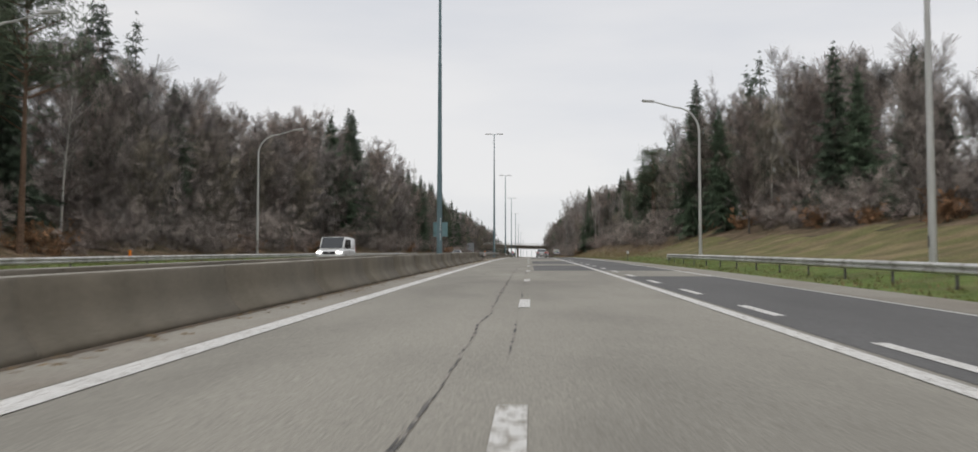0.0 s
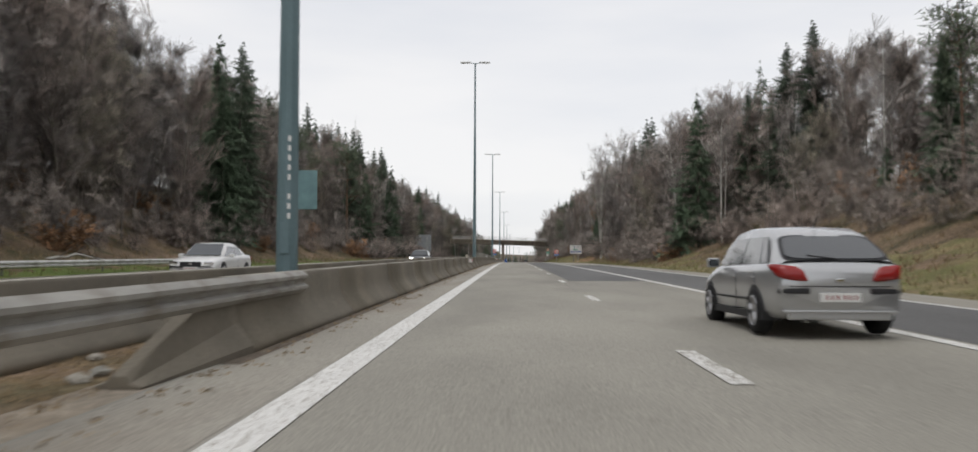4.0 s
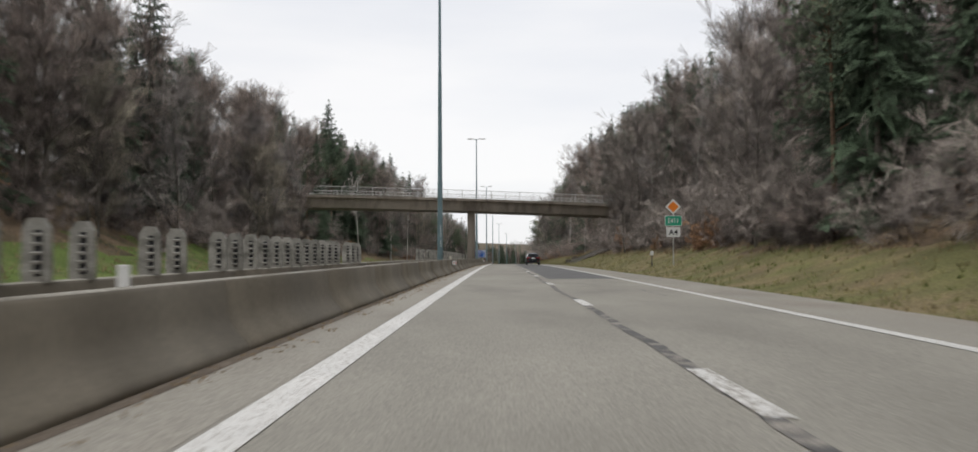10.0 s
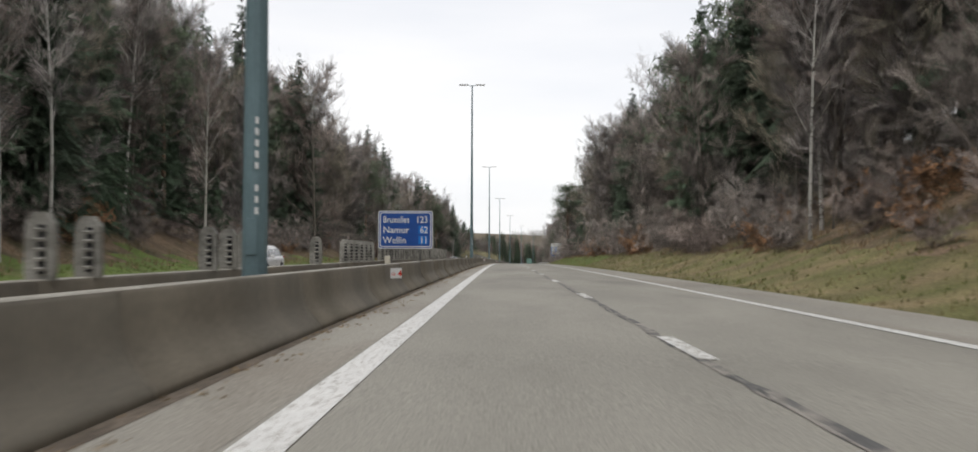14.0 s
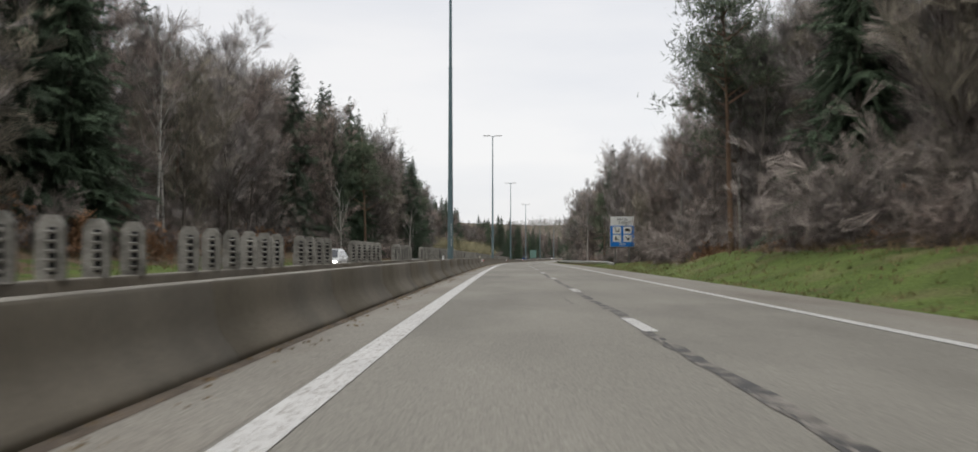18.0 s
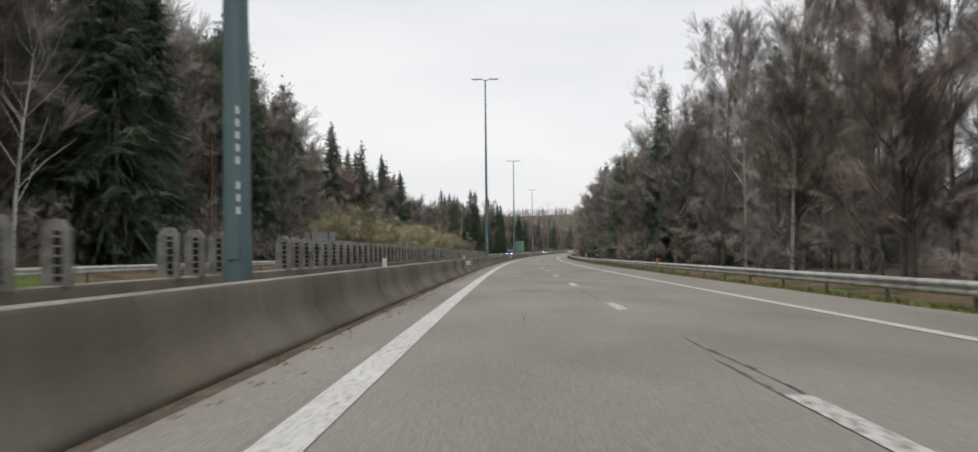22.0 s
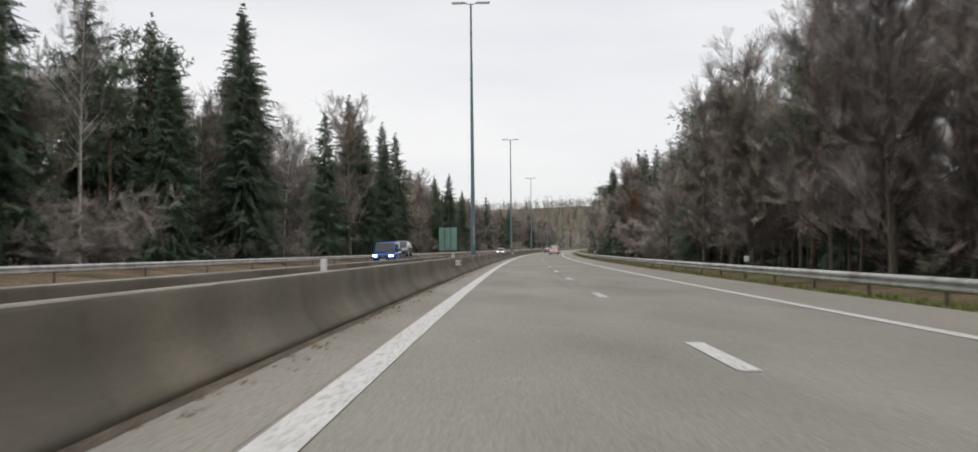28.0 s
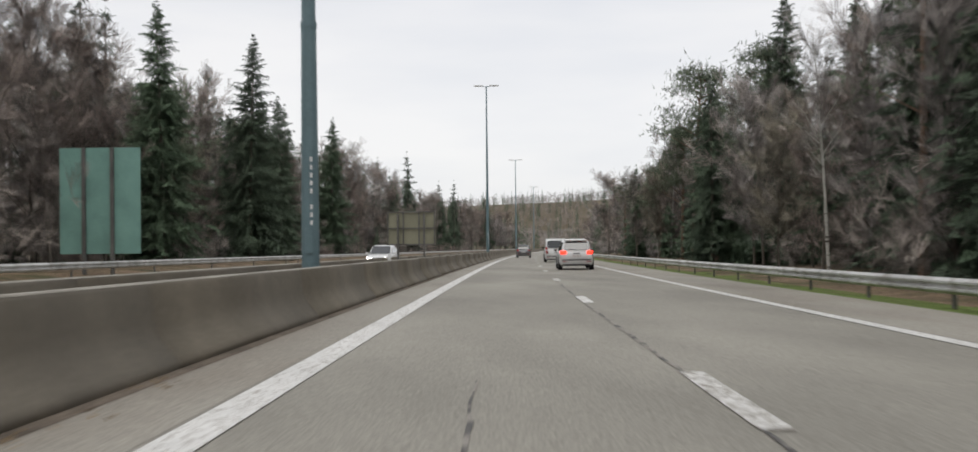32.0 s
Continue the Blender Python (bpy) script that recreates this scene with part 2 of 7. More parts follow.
M_GRASS = material("verge_grass", (0.165, 0.16, 0.062), 0.95, grain=0.4, grain_scale=14, blotch=0.25, blotch_scale=0.5, bump=0.05,
                   other=(0.235, 0.185, 0.10), other_at=0.51, other_soft=0.12, other_scale=0.45)
M_GRASS_LUSH = material("lush_grass", (0.132, 0.182, 0.045), 0.95, grain=0.4, grain_scale=14, blotch=0.25, blotch_scale=0.5, bump=0.05,
                        other=(0.19, 0.17, 0.08), other_at=0.62, other_soft=0.12, other_scale=0.45)
M_LITTER = material("leaf_litter", (0.20, 0.142, 0.092), 0.97, grain=0.5, grain_scale=9, blotch=0.3, blotch_scale=0.4, bump=0.06,
                    other=(0.085, 0.08, 0.038), other_at=0.56, other_soft=0.12, other_scale=0.5)
M_SOIL = material("reddish_soil", (0.33, 0.205, 0.115), 0.95, grain=0.35, grain_scale=10, blotch=0.25, blotch_scale=0.8, bump=0.04)
M_EARTH = material("bare_earth", (0.28, 0.24, 0.19), 0.95, grain=0.3, grain_scale=12, blotch=0.25, blotch_scale=0.6, bump=0.03,
                   other=(0.20, 0.165, 0.125), other_at=0.57, other_soft=0.1, other_scale=1.5)
M_FOREST_FLOOR = material("forest_floor", (0.14, 0.105, 0.072), 0.98, grain=0.5, grain_scale=6, blotch=0.35, blotch_scale=0.3, bump=0.06,
                          other=(0.09, 0.09, 0.05), other_at=0.55, other_soft=0.12, other_scale=0.4)
M_GRASS_BLADE = material("grass_blades", (0.15, 0.17, 0.055), 0.9, island=0.45, other=(0.26, 0.21, 0.11), other_at=0.52, other_soft=0.1, other_scale=0.6, soft_up=0.5, spec=0.1)
M_LUSH_BLADE = material("lush_grass_blades", (0.15, 0.185, 0.055), 0.9, island=0.35, soft_up=0.5, spec=0.1)
M_DRY_BLADE = material("dry_stalks", (0.27, 0.20, 0.12), 0.95, island=0.4, soft_up=0.5, spec=0.1)
M_BARK = material("grey_brown_bark", (0.15, 0.132, 0.11), 0.95, grain=0.3, grain_scale=10, blotch=0.2, blotch_scale=1.0, stretch=(1, 1, 0.3), vary=0.25, bump=0.02)
M_BIRCH = material("birch_bark", (0.50, 0.48, 0.44), 0.85, grain=0.1, grain_scale=20, other=(0.10, 0.09, 0.08), other_at=0.6, other_soft=0.04, other_scale=3.0, stretch=(1, 1, 3))
M_PINE_BARK = material("pine_bark", (0.17, 0.11, 0.075), 0.95, grain=0.3, grain_scale=9, blotch=0.2, blotch_scale=1.0, bump=0.02)
M_TWIG = twig_spray("brown_twigs", (0.343, 0.296, 0.258))
M_TWIG_RED = twig_spray("reddish_twigs", (0.352, 0.286, 0.246))
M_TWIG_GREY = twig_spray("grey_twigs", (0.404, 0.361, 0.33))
M_TWIG_BUD = twig_spray("budding_twigs", (0.385, 0.341, 0.262))
M_WILLOW = twig_spray("budding_willow_twigs", (0.409, 0.371, 0.221))
M_DRY_LEAF = material("dry_beech_leaves", (0.33, 0.185, 0.10), 0.9, island=0.4, vary=0.2, soft_up=0.85, open_part=0.5, spec=0.05)
M_NEEDLE = material("spruce_needles", (0.113, 0.158, 0.098), 0.85, island=0.3, vary=0.2, soft_up=0.72, open_part=0.42, open_scale=22.0, spec=0.1)
M_NEEDLE_BLUE = material("dark_spruce_needles", (0.10, 0.132, 0.088), 0.85, island=0.3, vary=0.2, soft_up=0.72, open_part=0.42, open_scale=22.0, spec=0.1)
M_NEEDLE_PINE = material("pine_needles", (0.138, 0.17, 0.106), 0.85, island=0.3, vary=0.2, soft_up=0.72, open_part=0.42, open_scale=22.0, spec=0.1)
M_CAR_SILVER = material("silver_paint", (0.52, 0.525, 0.53), 0.22, metal=0.55, spec=0.5)
M_CAR_BLACK = material("black_paintwork", (0.012, 0.014, 0.018), 0.12, spec=0.6)
M_CAR_WHITE = material("white_paintwork", (0.72, 0.72, 0.71), 0.22, spec=0.5)
M_CAR_BLUE = material("blue_paintwork", (0.02, 0.10, 0.36), 0.2, spec=0.5)
M_CAR_GREY = material("grey_paintwork", (0.22, 0.225, 0.23), 0.25, metal=0.5, spec=0.5)
M_CAR_GLASS = clear_glass("tinted_car_glass")
M_TRIM = material("dark_plastic_trim", (0.03, 0.03, 0.032), 0.6)
M_ALLOY = material("alloy_wheel", (0.46, 0.46, 0.47), 0.3, metal=0.8)
M_TYRE = material("tyre_rubber", (0.02, 0.02, 0.021), 0.85, grain=0.2, grain_scale=40)
M_TAIL = material("red_tail_lamp", (0.30, 0.016, 0.014), 0.15, spec=0.6)
M_TAIL_ON = lamp_glow("lit_tail_lamp", (1.0, 0.04, 0.02), 2.0)
M_HEAD_ON = lamp_glow("lit_headlamp", (1.0, 0.97, 0.9), 6.0)
M_PLATE = material("plate_white", (0.72, 0.72, 0.70), 0.5)
M_CHROME = material("chrome", (0.7, 0.7, 0.7), 0.12, metal=1.0)

# ---- builders ----
def mesh_ob(name, verts, faces, mats, index=None, smooth=False, parent=None, label="", fans=False):
    """An object from arrays: verts n x 3, faces of one size (n x 3 or n x 4) or a list of faces; fans: triangles carry the corners' weights as UV."""
    me = bpy.data.meshes.new(name)
    if isinstance(faces, np.ndarray):
        n, k = faces.shape
        me.vertices.add(len(verts))
        me.vertices.foreach_set("co", np.asarray(verts, np.float32).ravel())
        me.loops.add(n * k)
        me.loops.foreach_set("vertex_index", faces.astype(np.int32).ravel())
        me.polygons.add(n)
        me.polygons.foreach_set("loop_start", np.arange(n, dtype=np.int32) * k)
    else:
        me.from_pydata([tuple(v) for v in verts], [], faces)
    for m in mats if isinstance(mats, (list, tuple)) else [mats]:
        me.materials.append(m)
    if index is not None:
        me.polygons.foreach_set("material_index", np.asarray(index, np.int32))
    me.update(calc_edges=True)
    if fans:
        me.uv_layers.new(name="rays").data.foreach_set("uv", np.tile(np.array((0, 0, 1, 0, 0, 1), np.float32), len(me.polygons)))
    me.polygons.foreach_set("use_smooth", np.full(len(me.polygons), bool(smooth)))
    ob = new(name, me)
    if parent is not None:
        ob.parent = parent
    if label:
        ob["label"] = label
    return ob


def part(name, bm, mat, parent, label="", smooth=False):
    """One bmesh as one mesh object under a thing or a part."""
    me = bpy.data.meshes.new(name)
    bm.normal_update()
    bm.to_mesh(me)
    bm.free()
    for m in mat if isinstance(mat, (list, tuple)) else [mat]:
        me.materials.append(m)
    if smooth:
        me.polygons.foreach_set("use_smooth", np.ones(len(me.polygons), bool))
    ob = new(name, me)
    ob.parent = parent
    if label:
        ob["label"] = label
    return ob


def thing(name, m, label, category, group=""):
    ob = new(name)
    ob.matrix_world = m
    return tagged(ob, label, category, group)


def box(size, place=(0, 0, 0), bevel=0.0, bm=None, turn=None):
    bm = bm or bmesh.new()
    m = Matrix.Translation(place) @ (turn or Matrix()) @ Matrix.Diagonal((*size, 1))
    made = bmesh.ops.create_cube(bm, size=1, matrix=m)["verts"]
    if bevel:
        edges = list({e for v in made for e in v.link_edges})
        bmesh.ops.bevel(bm, geom=edges, offset=bevel, segments=2, affect="EDGES", profile=0.6)
    return bm


def rod(a, b, r0, r1=None, n=8, bm=None, cap=True):
    """A round bar from a to b."""
    bm = bm or bmesh.new()
    a, b = Vector(a), Vector(b)
    turn = (b - a).to_track_quat("Z", "Y").to_matrix().to_4x4()
    m = Matrix.Translation((a + b) / 2) @ turn
    bmesh.ops.create_cone(bm, cap_ends=cap, segments=n, radius1=r0, radius2=r0 if r1 is None else r1, depth=(b - a).length, matrix=m)
    return bm


def plate(outline, depth, bm=None, m=None):
    """A flat plate in the x-z plane with that outline, its face towards -y."""
    bm = bm or bmesh.new()
    n = len(outline)
    front = [bm.verts.new((x, 0, z)) for x, z in outline]
    back = [bm.verts.new((x, depth, z)) for x, z in outline]
    bm.faces.new(front)
    bm.faces.new(back[::-1])
    for i in range(n):
        bm.faces.new((front[i], back[i], back[(i + 1) % n], front[(i + 1) % n]))
    if m is not None:
        bmesh.ops.transform(bm, matrix=m, verts=front + back)
    bmesh.ops.recalc_face_normals(bm, faces=bm.faces)
    return bm


def rounded(w, h, r, n=4):
    out = []
    for cx, cz, a0 in ((w / 2 - r, h / 2 - r, 0), (-w / 2 + r, h / 2 - r, 90), (-w / 2 + r, -h / 2 + r, 180), (w / 2 - r, -h / 2 + r, 270)):
        out += [(cx + r * math.cos(radians(a0 + 90 * i / n)), cz + r * math.sin(radians(a0 + 90 * i / n))) for i in range(n + 1)]
    return out


def disc(r, n=40):
    return [(r * math.cos(2 * math.pi * i / n), r * math.sin(2 * math.pi * i / n)) for i in range(n)]


def writing(name, text, size, mat, parent, place, turn=(90, 0, 0), align="LEFT", stretch=1.0, bold=0.0):
    """Letters as a mesh, standing in the x-z plane."""
    cu = bpy.data.curves.new(name, "FONT")
    cu.body, cu.size, cu.extrude, cu.align_x, cu.resolution_u, cu.offset = text, size, 0.002, align, 2, bold
    tmp = bpy.data.objects.new(name, cu)
    me = bpy.data.meshes.new_from_object(tmp)
    bpy.data.objects.remove(tmp)
    bpy.data.curves.remove(cu)
    me.materials.clear()
    me.materials.append(mat)
    ob = new(name, me)
    ob.parent = parent
    ob.matrix_basis = pose(*place, *turn) @ Matrix.Diagonal((stretch, 1, 1, 1))
    return ob


def sweep(name, stations, profile, mats, index=None, parent=None, closed=False, smooth=False, label="", caps=False):
    """A profile of (d, z) drawn along the road; profile may be a function of s."""
    stations = np.asarray(stations, float)
    rings = []
    for s in stations:
        pr = np.asarray(profile(s) if callable(profile) else profile, float)
        rings.append(at(s, pr[:, 0], pr[:, 1]))
    v = np.stack(rings)
    n, k = v.shape[:2]
    i, j = np.meshgrid(np.arange(n - 1), np.arange(k if closed else k - 1), indexing="ij")
    jn = (j + 1) % k
    f = np.stack([i * k + j, i * k + jn, (i + 1) * k + jn, (i + 1) * k + j], -1).reshape(-1, 4)
    idx = None if index is None else np.tile(index, n - 1)
    verts = v.reshape(-1, 3)
    if caps:
        faces = [tuple(int(q) for q in row) for row in f] + [tuple(range(k))[::-1], tuple(range((n - 1) * k, n * k))]
        return mesh_ob(name, verts, faces, mats, None, smooth, parent, label)
    return mesh_ob(name, verts, f, mats, idx, smooth, parent, label)


def strip(name, s0, s1, d0, d1, z, mat, parent=None, step=5.0, label="", wave=0.0, seed=0):
    """A thin band on the road; wave makes its edges uneven."""
    n = max(2, int((s1 - s0) / step) + 1)
    ss = np.linspace(s0, s1, n)
    rng = np.random.default_rng(seed)
    a, b = (d0(ss), d1(ss)) if callable(d0) else (np.full(n, d0), np.full(n, d1))
    if wave:
        drift = np.convolve(rng.normal(0, wave, n + 8), np.ones(9) / 3, "valid")
        a, b = a + drift + rng.normal(0, wave * 0.25, n), b + drift + rng.normal(0, wave * 0.25, n)
        if s1 - s0 < 130 and abs(b[0] - a[0]) < 0.8:
            # ragged bands thin out at both ends
            mid = (a + b) / 2
            fray = np.clip(np.minimum(ss - s0, s1 - ss) / 1.5 + 0.12, 0, 1) * rng.uniform(0.55, 1.2, n)
            a, b = mid + (a - mid) * fray, mid + (b - mid) * fray
    v = np.concatenate([at(ss, a, z), at(ss, b, z)])
    i = np.arange(n - 1)
    f = np.stack([i, n + i, n + i + 1, i + 1], -1)
    return mesh_ob(name, v, f, mat, parent=parent, label=label)


def structure(ob, label, category=""):
    return tagged(ob, label, category, kind="structure")


# ---- the ground: one sheet with the cutting's banks, out to wooded hills ----
S0, S1 = -140.0, 1500.0
LEFT_BANK = ((-140, 3), (40, 4), (110, 7), (200, 8.5), (300, 9), (400, 9), (500, 8), (600, 5.5), (700, 3.5), (800, 1.0), (900, 0.3), (1500, 0.0))
RIGHT_BANK = ((-140, 3.2), (0, 3.4), (60, 5), (150, 7), (230, 7.5), (300, 9), (400, 9), (500, 7), (580, 4.5), (640, 1.8), (690, 0.0), (1500, 0.0))
LEFT_FOOT = ((-140, -20.0), (40, -19), (90, -17.5), (1500, -17.5))
RIGHT_FOOT = ((-140, 14.5), (40, 14.5), (120, 13.5), (240, 13.0), (560, 12.5), (640, 13.5), (690, 12.0), (1500, 12.0))


def knots(s, table):
    t = np.array(table)
    return np.interp(s, t[:, 0], t[:, 1])


def ease(x):
    x = np.clip(x, 0, 1)
    return x * x * (3 - 2 * x)


def bumps(s, d):
    return 0.5 * np.sin(s * 0.11 + d * 0.23) * np.sin(s * 0.047 - d * 0.13 + 1) + 0.25 * np.sin(s * 0.31 + 2) * np.sin(d * 0.41 + s * 0.07)


def ground_z(s, d):
    """Height of the ground above the road's level."""
    s, d = np.broadcast_arrays(np.asarray(s, float), np.asarray(d, float))
    lf, rf = knots(s, LEFT_FOOT), knots(s, RIGHT_FOOT)
    lb, rb = knots(s, LEFT_BANK), knots(s, RIGHT_BANK)
    out_r, out_l = d - rf, lf - d
    verge_r = np.where(s < 600, 0.3 + 0.9 * ease((s - 236) / 24), 0.3) * ease((d - np.where(s < 238, 13.0 - 3.4 * ease((s - 175) / 60), 9.6)) / 5)
    verge_r = verge_r - 0.28 * ease((s - 640) / 50) * ease((d - 9.5) / 3.0)
    z = np.where((d > -3.3) & (d < -1.25), -0.008, -0.06)
    z = z + np.where(d > 8.6, verge_r, 0)
    z = z + rb * ease(out_r / 18.0) + 0.15 * rb / 9 * np.clip(out_r - 18, 0, 40)
    z = z + lb * ease(out_l / 19.0) + 0.15 * lb / 9 * np.clip(out_l - 19, 0, 40) + 0.35 * ease((-15.5 - d) / 3)
    z = z + bumps(s, d) * (ease(out_r / 10) + ease(out_l / 10)) * (0.3 + 0.07 * np.maximum(lb, rb))
    far = ease((np.abs(d) - 60) / 300)
    # spread soil beside the sign
    z = z + 0.45 * ease((s - 214) / 6) * ease((238 - s) / 6) * ease((d - 12.9) / 1.6) * ease((18 - d) / 2.5) * (0.7 + 0.3 * np.sin(s * 1.3 + d) * np.sin(d * 2.1 + s * 0.4))
    return z + far * 8


def hill_z(s, d):
    """The wooded ridge that closes the view down the road."""
    return 62 * ease((s - 1750) / 550) + 10 * np.sin(d * 0.006 + 1) * ease((s - 1750) / 400)


d_lines = np.concatenate([[-900, -600, -400, -250, -150, -100, -75], np.arange(-60, -15, 1.5), np.arange(-15.2, -3.0, 3.0), [-1.9, -1.3, 0, 4, 8],
                          np.arange(8.7, 15, 0.7), np.arange(15, 60, 1.5), [62, 75, 100, 150, 250, 400, 600, 900]])
s_lines = np.concatenate([[-400, -300, -200], np.arange(S0, 1100, 2.0), np.arange(1100, 1500, 8.0), np.arange(1500, 3150, 50.0)])
gs, gd = np.meshgrid(s_lines, d_lines, indexing="ij")
gz = ground_z(gs, gd) + hill_z(gs, gd)
gz = np.where((gs > S1 - 10) & (np.abs(gd) < 20), gz - 0.4, gz)
gv = at(gs, gd, gz).reshape(-1, 3)
gn, gk = gs.shape
gi, gj = np.meshgrid(np.arange(gn - 1), np.arange(gk - 1), indexing="ij")
gf = np.stack([gi * gk + gj, gi * gk + gj + 1, (gi + 1) * gk + gj + 1, (gi + 1) * gk + gj], -1).reshape(-1, 4)
cs, cd = (gs[:-1, :-1] + gs[1:, 1:]) / 2, (gd[:-1, :-1] + gd[1:, 1:]) / 2
wob = 1.2 * np.sin(cs * 0.37) * np.sin(cs * 0.11 + cd) + 0.8 * np.sin(cs * 0.9 + cd * 1.3)
over_r, over_l = cd - knots(cs, RIGHT_FOOT) + wob, knots(cs, LEFT_FOOT) - cd + wob
grass_r = np.where(cs < 45, 9.5, np.where(cs < 120, 4.0, np.where(cs < 600, 2.5, np.where(cs < 680, 5.0, -1.0))))
mi = np.full(cs.shape, 0)
mi[(over_r > grass_r) | (over_l > np.where(cs < 60, 2.0, np.where((cs > 280) & (cs < 400), 5.0, np.where(cs > 400, 2.6, 1.0))))] = 1
mi[(over_r > grass_r + 8) | (over_l > 11)] = 2
mi[(mi == 0) & ((cd < -10) | ((cs < 45) & (cd < 16.2)) | (cs > 505))] = 4
mi[(mi == 4) & (cd < -10) & (cs > 715)] = 1
mi[(cs > 690) & (cd > 9.2) & (cd < 11.8)] = 4
mi[(cs > 214) & (cs < 238) & (cd > 12.9 + 0.5 * wob) & (cd < 16.8 + 0.7 * wob)] = 5
mi[(cd < -1.2) & (cd > -3.6)] = 3
mi[(cd < -2.0) & (cd > -3.6) & (cs > 62) & (cs < 82)] = 1
ground = structure(mesh_ob("ground", gv, gf, [M_GRASS, M_LITTER, M_FOREST_FLOOR, M_EARTH, M_GRASS_LUSH, M_SOIL], mi.ravel(), True),
                   "grassy verges and leaf-strewn wooded banks beside the motorway", "ground")

# ---- carriageways ----
road = structure(strip("road", S0, S1, -1.35, 9.3, 0.0, M_ROAD), "worn grey asphalt motorway carriageway with two lanes", "road")
far_road = structure(strip("opposite_road", S0, S1, -15.4, -3.25, 0.0, M_ROAD), "grey asphalt carriageway of the oncoming traffic", "road")
slip = structure(strip("slip_lane", S0, 236, lambda s: np.full_like(s, 8.6), lambda s: 8.6 + 4.2 * ease((236 - s) / 70.0), -0.006, M_ROAD),
                 "asphalt joining lane that tapers out beside the carriageway", "road")


def road_part(name, s0, s1, d0, d1, z, mat, label="", step=5.0, wave=0.0, seed=0, parent=None):
    return strip(name, s0, s1, d0, d1, z, mat, parent or road, step, label, wave, seed)


road_part("patch", S0, -30, 7.3, 10.9, 0.004, M_DARK_ROAD, "dark newer asphalt")
for a, b in ((-21, -7), (0, 17), (47, 67), (105, 205)):
    road_part("patch", a, b, 3.85, 7.2, 0.004, M_DARK_ROAD, "dark newer asphalt", wave=0.01, seed=int(a + 50))
    road_part("patch", a, b, 7.2, 10.9, 0.004, M_DARK_ROAD, "dark newer asphalt") if b < 60 else None
road_part("patch", -7, 160, 7.32, 10.9, 0.003, M_DARK_ROAD, "dark newer asphalt")
road_part("patch", 313, 408, 3.85, 7.0, 0.004, M_DARK_ROAD, "dark newer asphalt", wave=0.01, seed=3)
road_part("shoulder_strip", S0, S1, -1.3, -0.22, 0.003, M_SHOULDER, "pale gritty shoulder strip")
road_part("shoulder_strip", 225, S1, 7.25, 9.3, 0.003, M_SHOULDER, "pale gritty shoulder strip")
strip("shoulder_strip", S0, 160, 11.1, 12.75, 0.0, M_SHOULDER, slip, label="pale gritty shoulder strip")
for a, b in ((S0, 26), (79, S1)):
    road_part("gutter", a, b, -1.34, -1.06, 0.006, M_GUTTER, "strip of dark dirt along the barrier", step=1.0, wave=0.015, seed=5)
rs = random.Random(11)
for s in np.arange(-130, 1150, 9.0):
    if rs.random() < 0.6:
        a = s + rs.uniform(0, 4)
        road_part("tar_seam", a, a + rs.uniform(4, 9), 3.45, 3.45 + rs.uniform(0.03, 0.07), 0.007, M_TAR, step=0.25, wave=0.010, seed=int(s) + 200)
    if rs.random() < 0.22:
        a, d = s + rs.uniform(0, 5), rs.choice((1.6, 2.9, 3.0, 3.6, 4.6, 6.0))
        road_part("crack", a, a + rs.uniform(3, 10), d, d + 0.035, 0.006, M_TAR, step=0.35, wave=0.03, seed=int(s) + 900)
for a, b, d0, w in ((-75, -40, 2.95, 0.03), (-45, -5, 2.9, 0.03), (600, 640, 3.6, 0.10), 
                    (770, 775, 4.4, 0.3), (925, 960, 3.4, 0.05), (965, 1010, 3.5, 0.05), (1020, 1060, 3.45, 0.05)):
    road_part("tar_seam", a, b, d0, d0 + w, 0.008, M_TAR, step=0.25, wave=0.03, seed=int(a) + 77)

for a, b, d0, w in ((206, 366, 3.42, 0.16), (405, 470, 3.42, 0.16), (520, 600, 3.42, 0.2), (655, 672, 4.15, 0.30), (652, 661, 3.45, 0.16), (661, 666, 5.0, 0.55), (668, 671, 4.9, 0.4), (672, 684, 3.5, 0.14), (800, 806, 3.9, 0.35)):
    road_part("worn_seam", a, b, d0, d0 + w, 0.0065, M_SEAM, step=0.5, wave=0.03, seed=int(a) + 31)

# painted lines
road_part("edge_line", S0, S1, -0.17, 0.17, 0.009, M_PAINT, step=4.0)
road_part("edge_line", S0, S1, 6.95, 7.19, 0.009, M_PAINT, step=4.0)
for k in range(-30, 100):
    s = 218.0 + 12.62 * k
    if S0 < s < 1480:
        road_part("lane_dash", s - 1.25, s + 1.25, 3.45, 3.67, 0.010, M_WORN_PAINT if k % 3 else M_PAINT, step=1.25)
strip("edge_line", S0, 160, 10.8, 11.0, 0.003, M_PAINT, slip)
strip("edge_line", 160, 236, lambda s: 7.1 + 3.7 * ease((236 - s) / 76.0), lambda s: 7.3 + 3.7 * ease((236 - s) / 76.0), 0.012, M_PAINT, slip)
for k in range(28):
    s = S0 + 4 + 6.6 * k
    if s < 60:
        strip("lane_dash", s, s + 2.6, 7.62, 7.82, 0.012, M_PAINT, slip, 1.3)
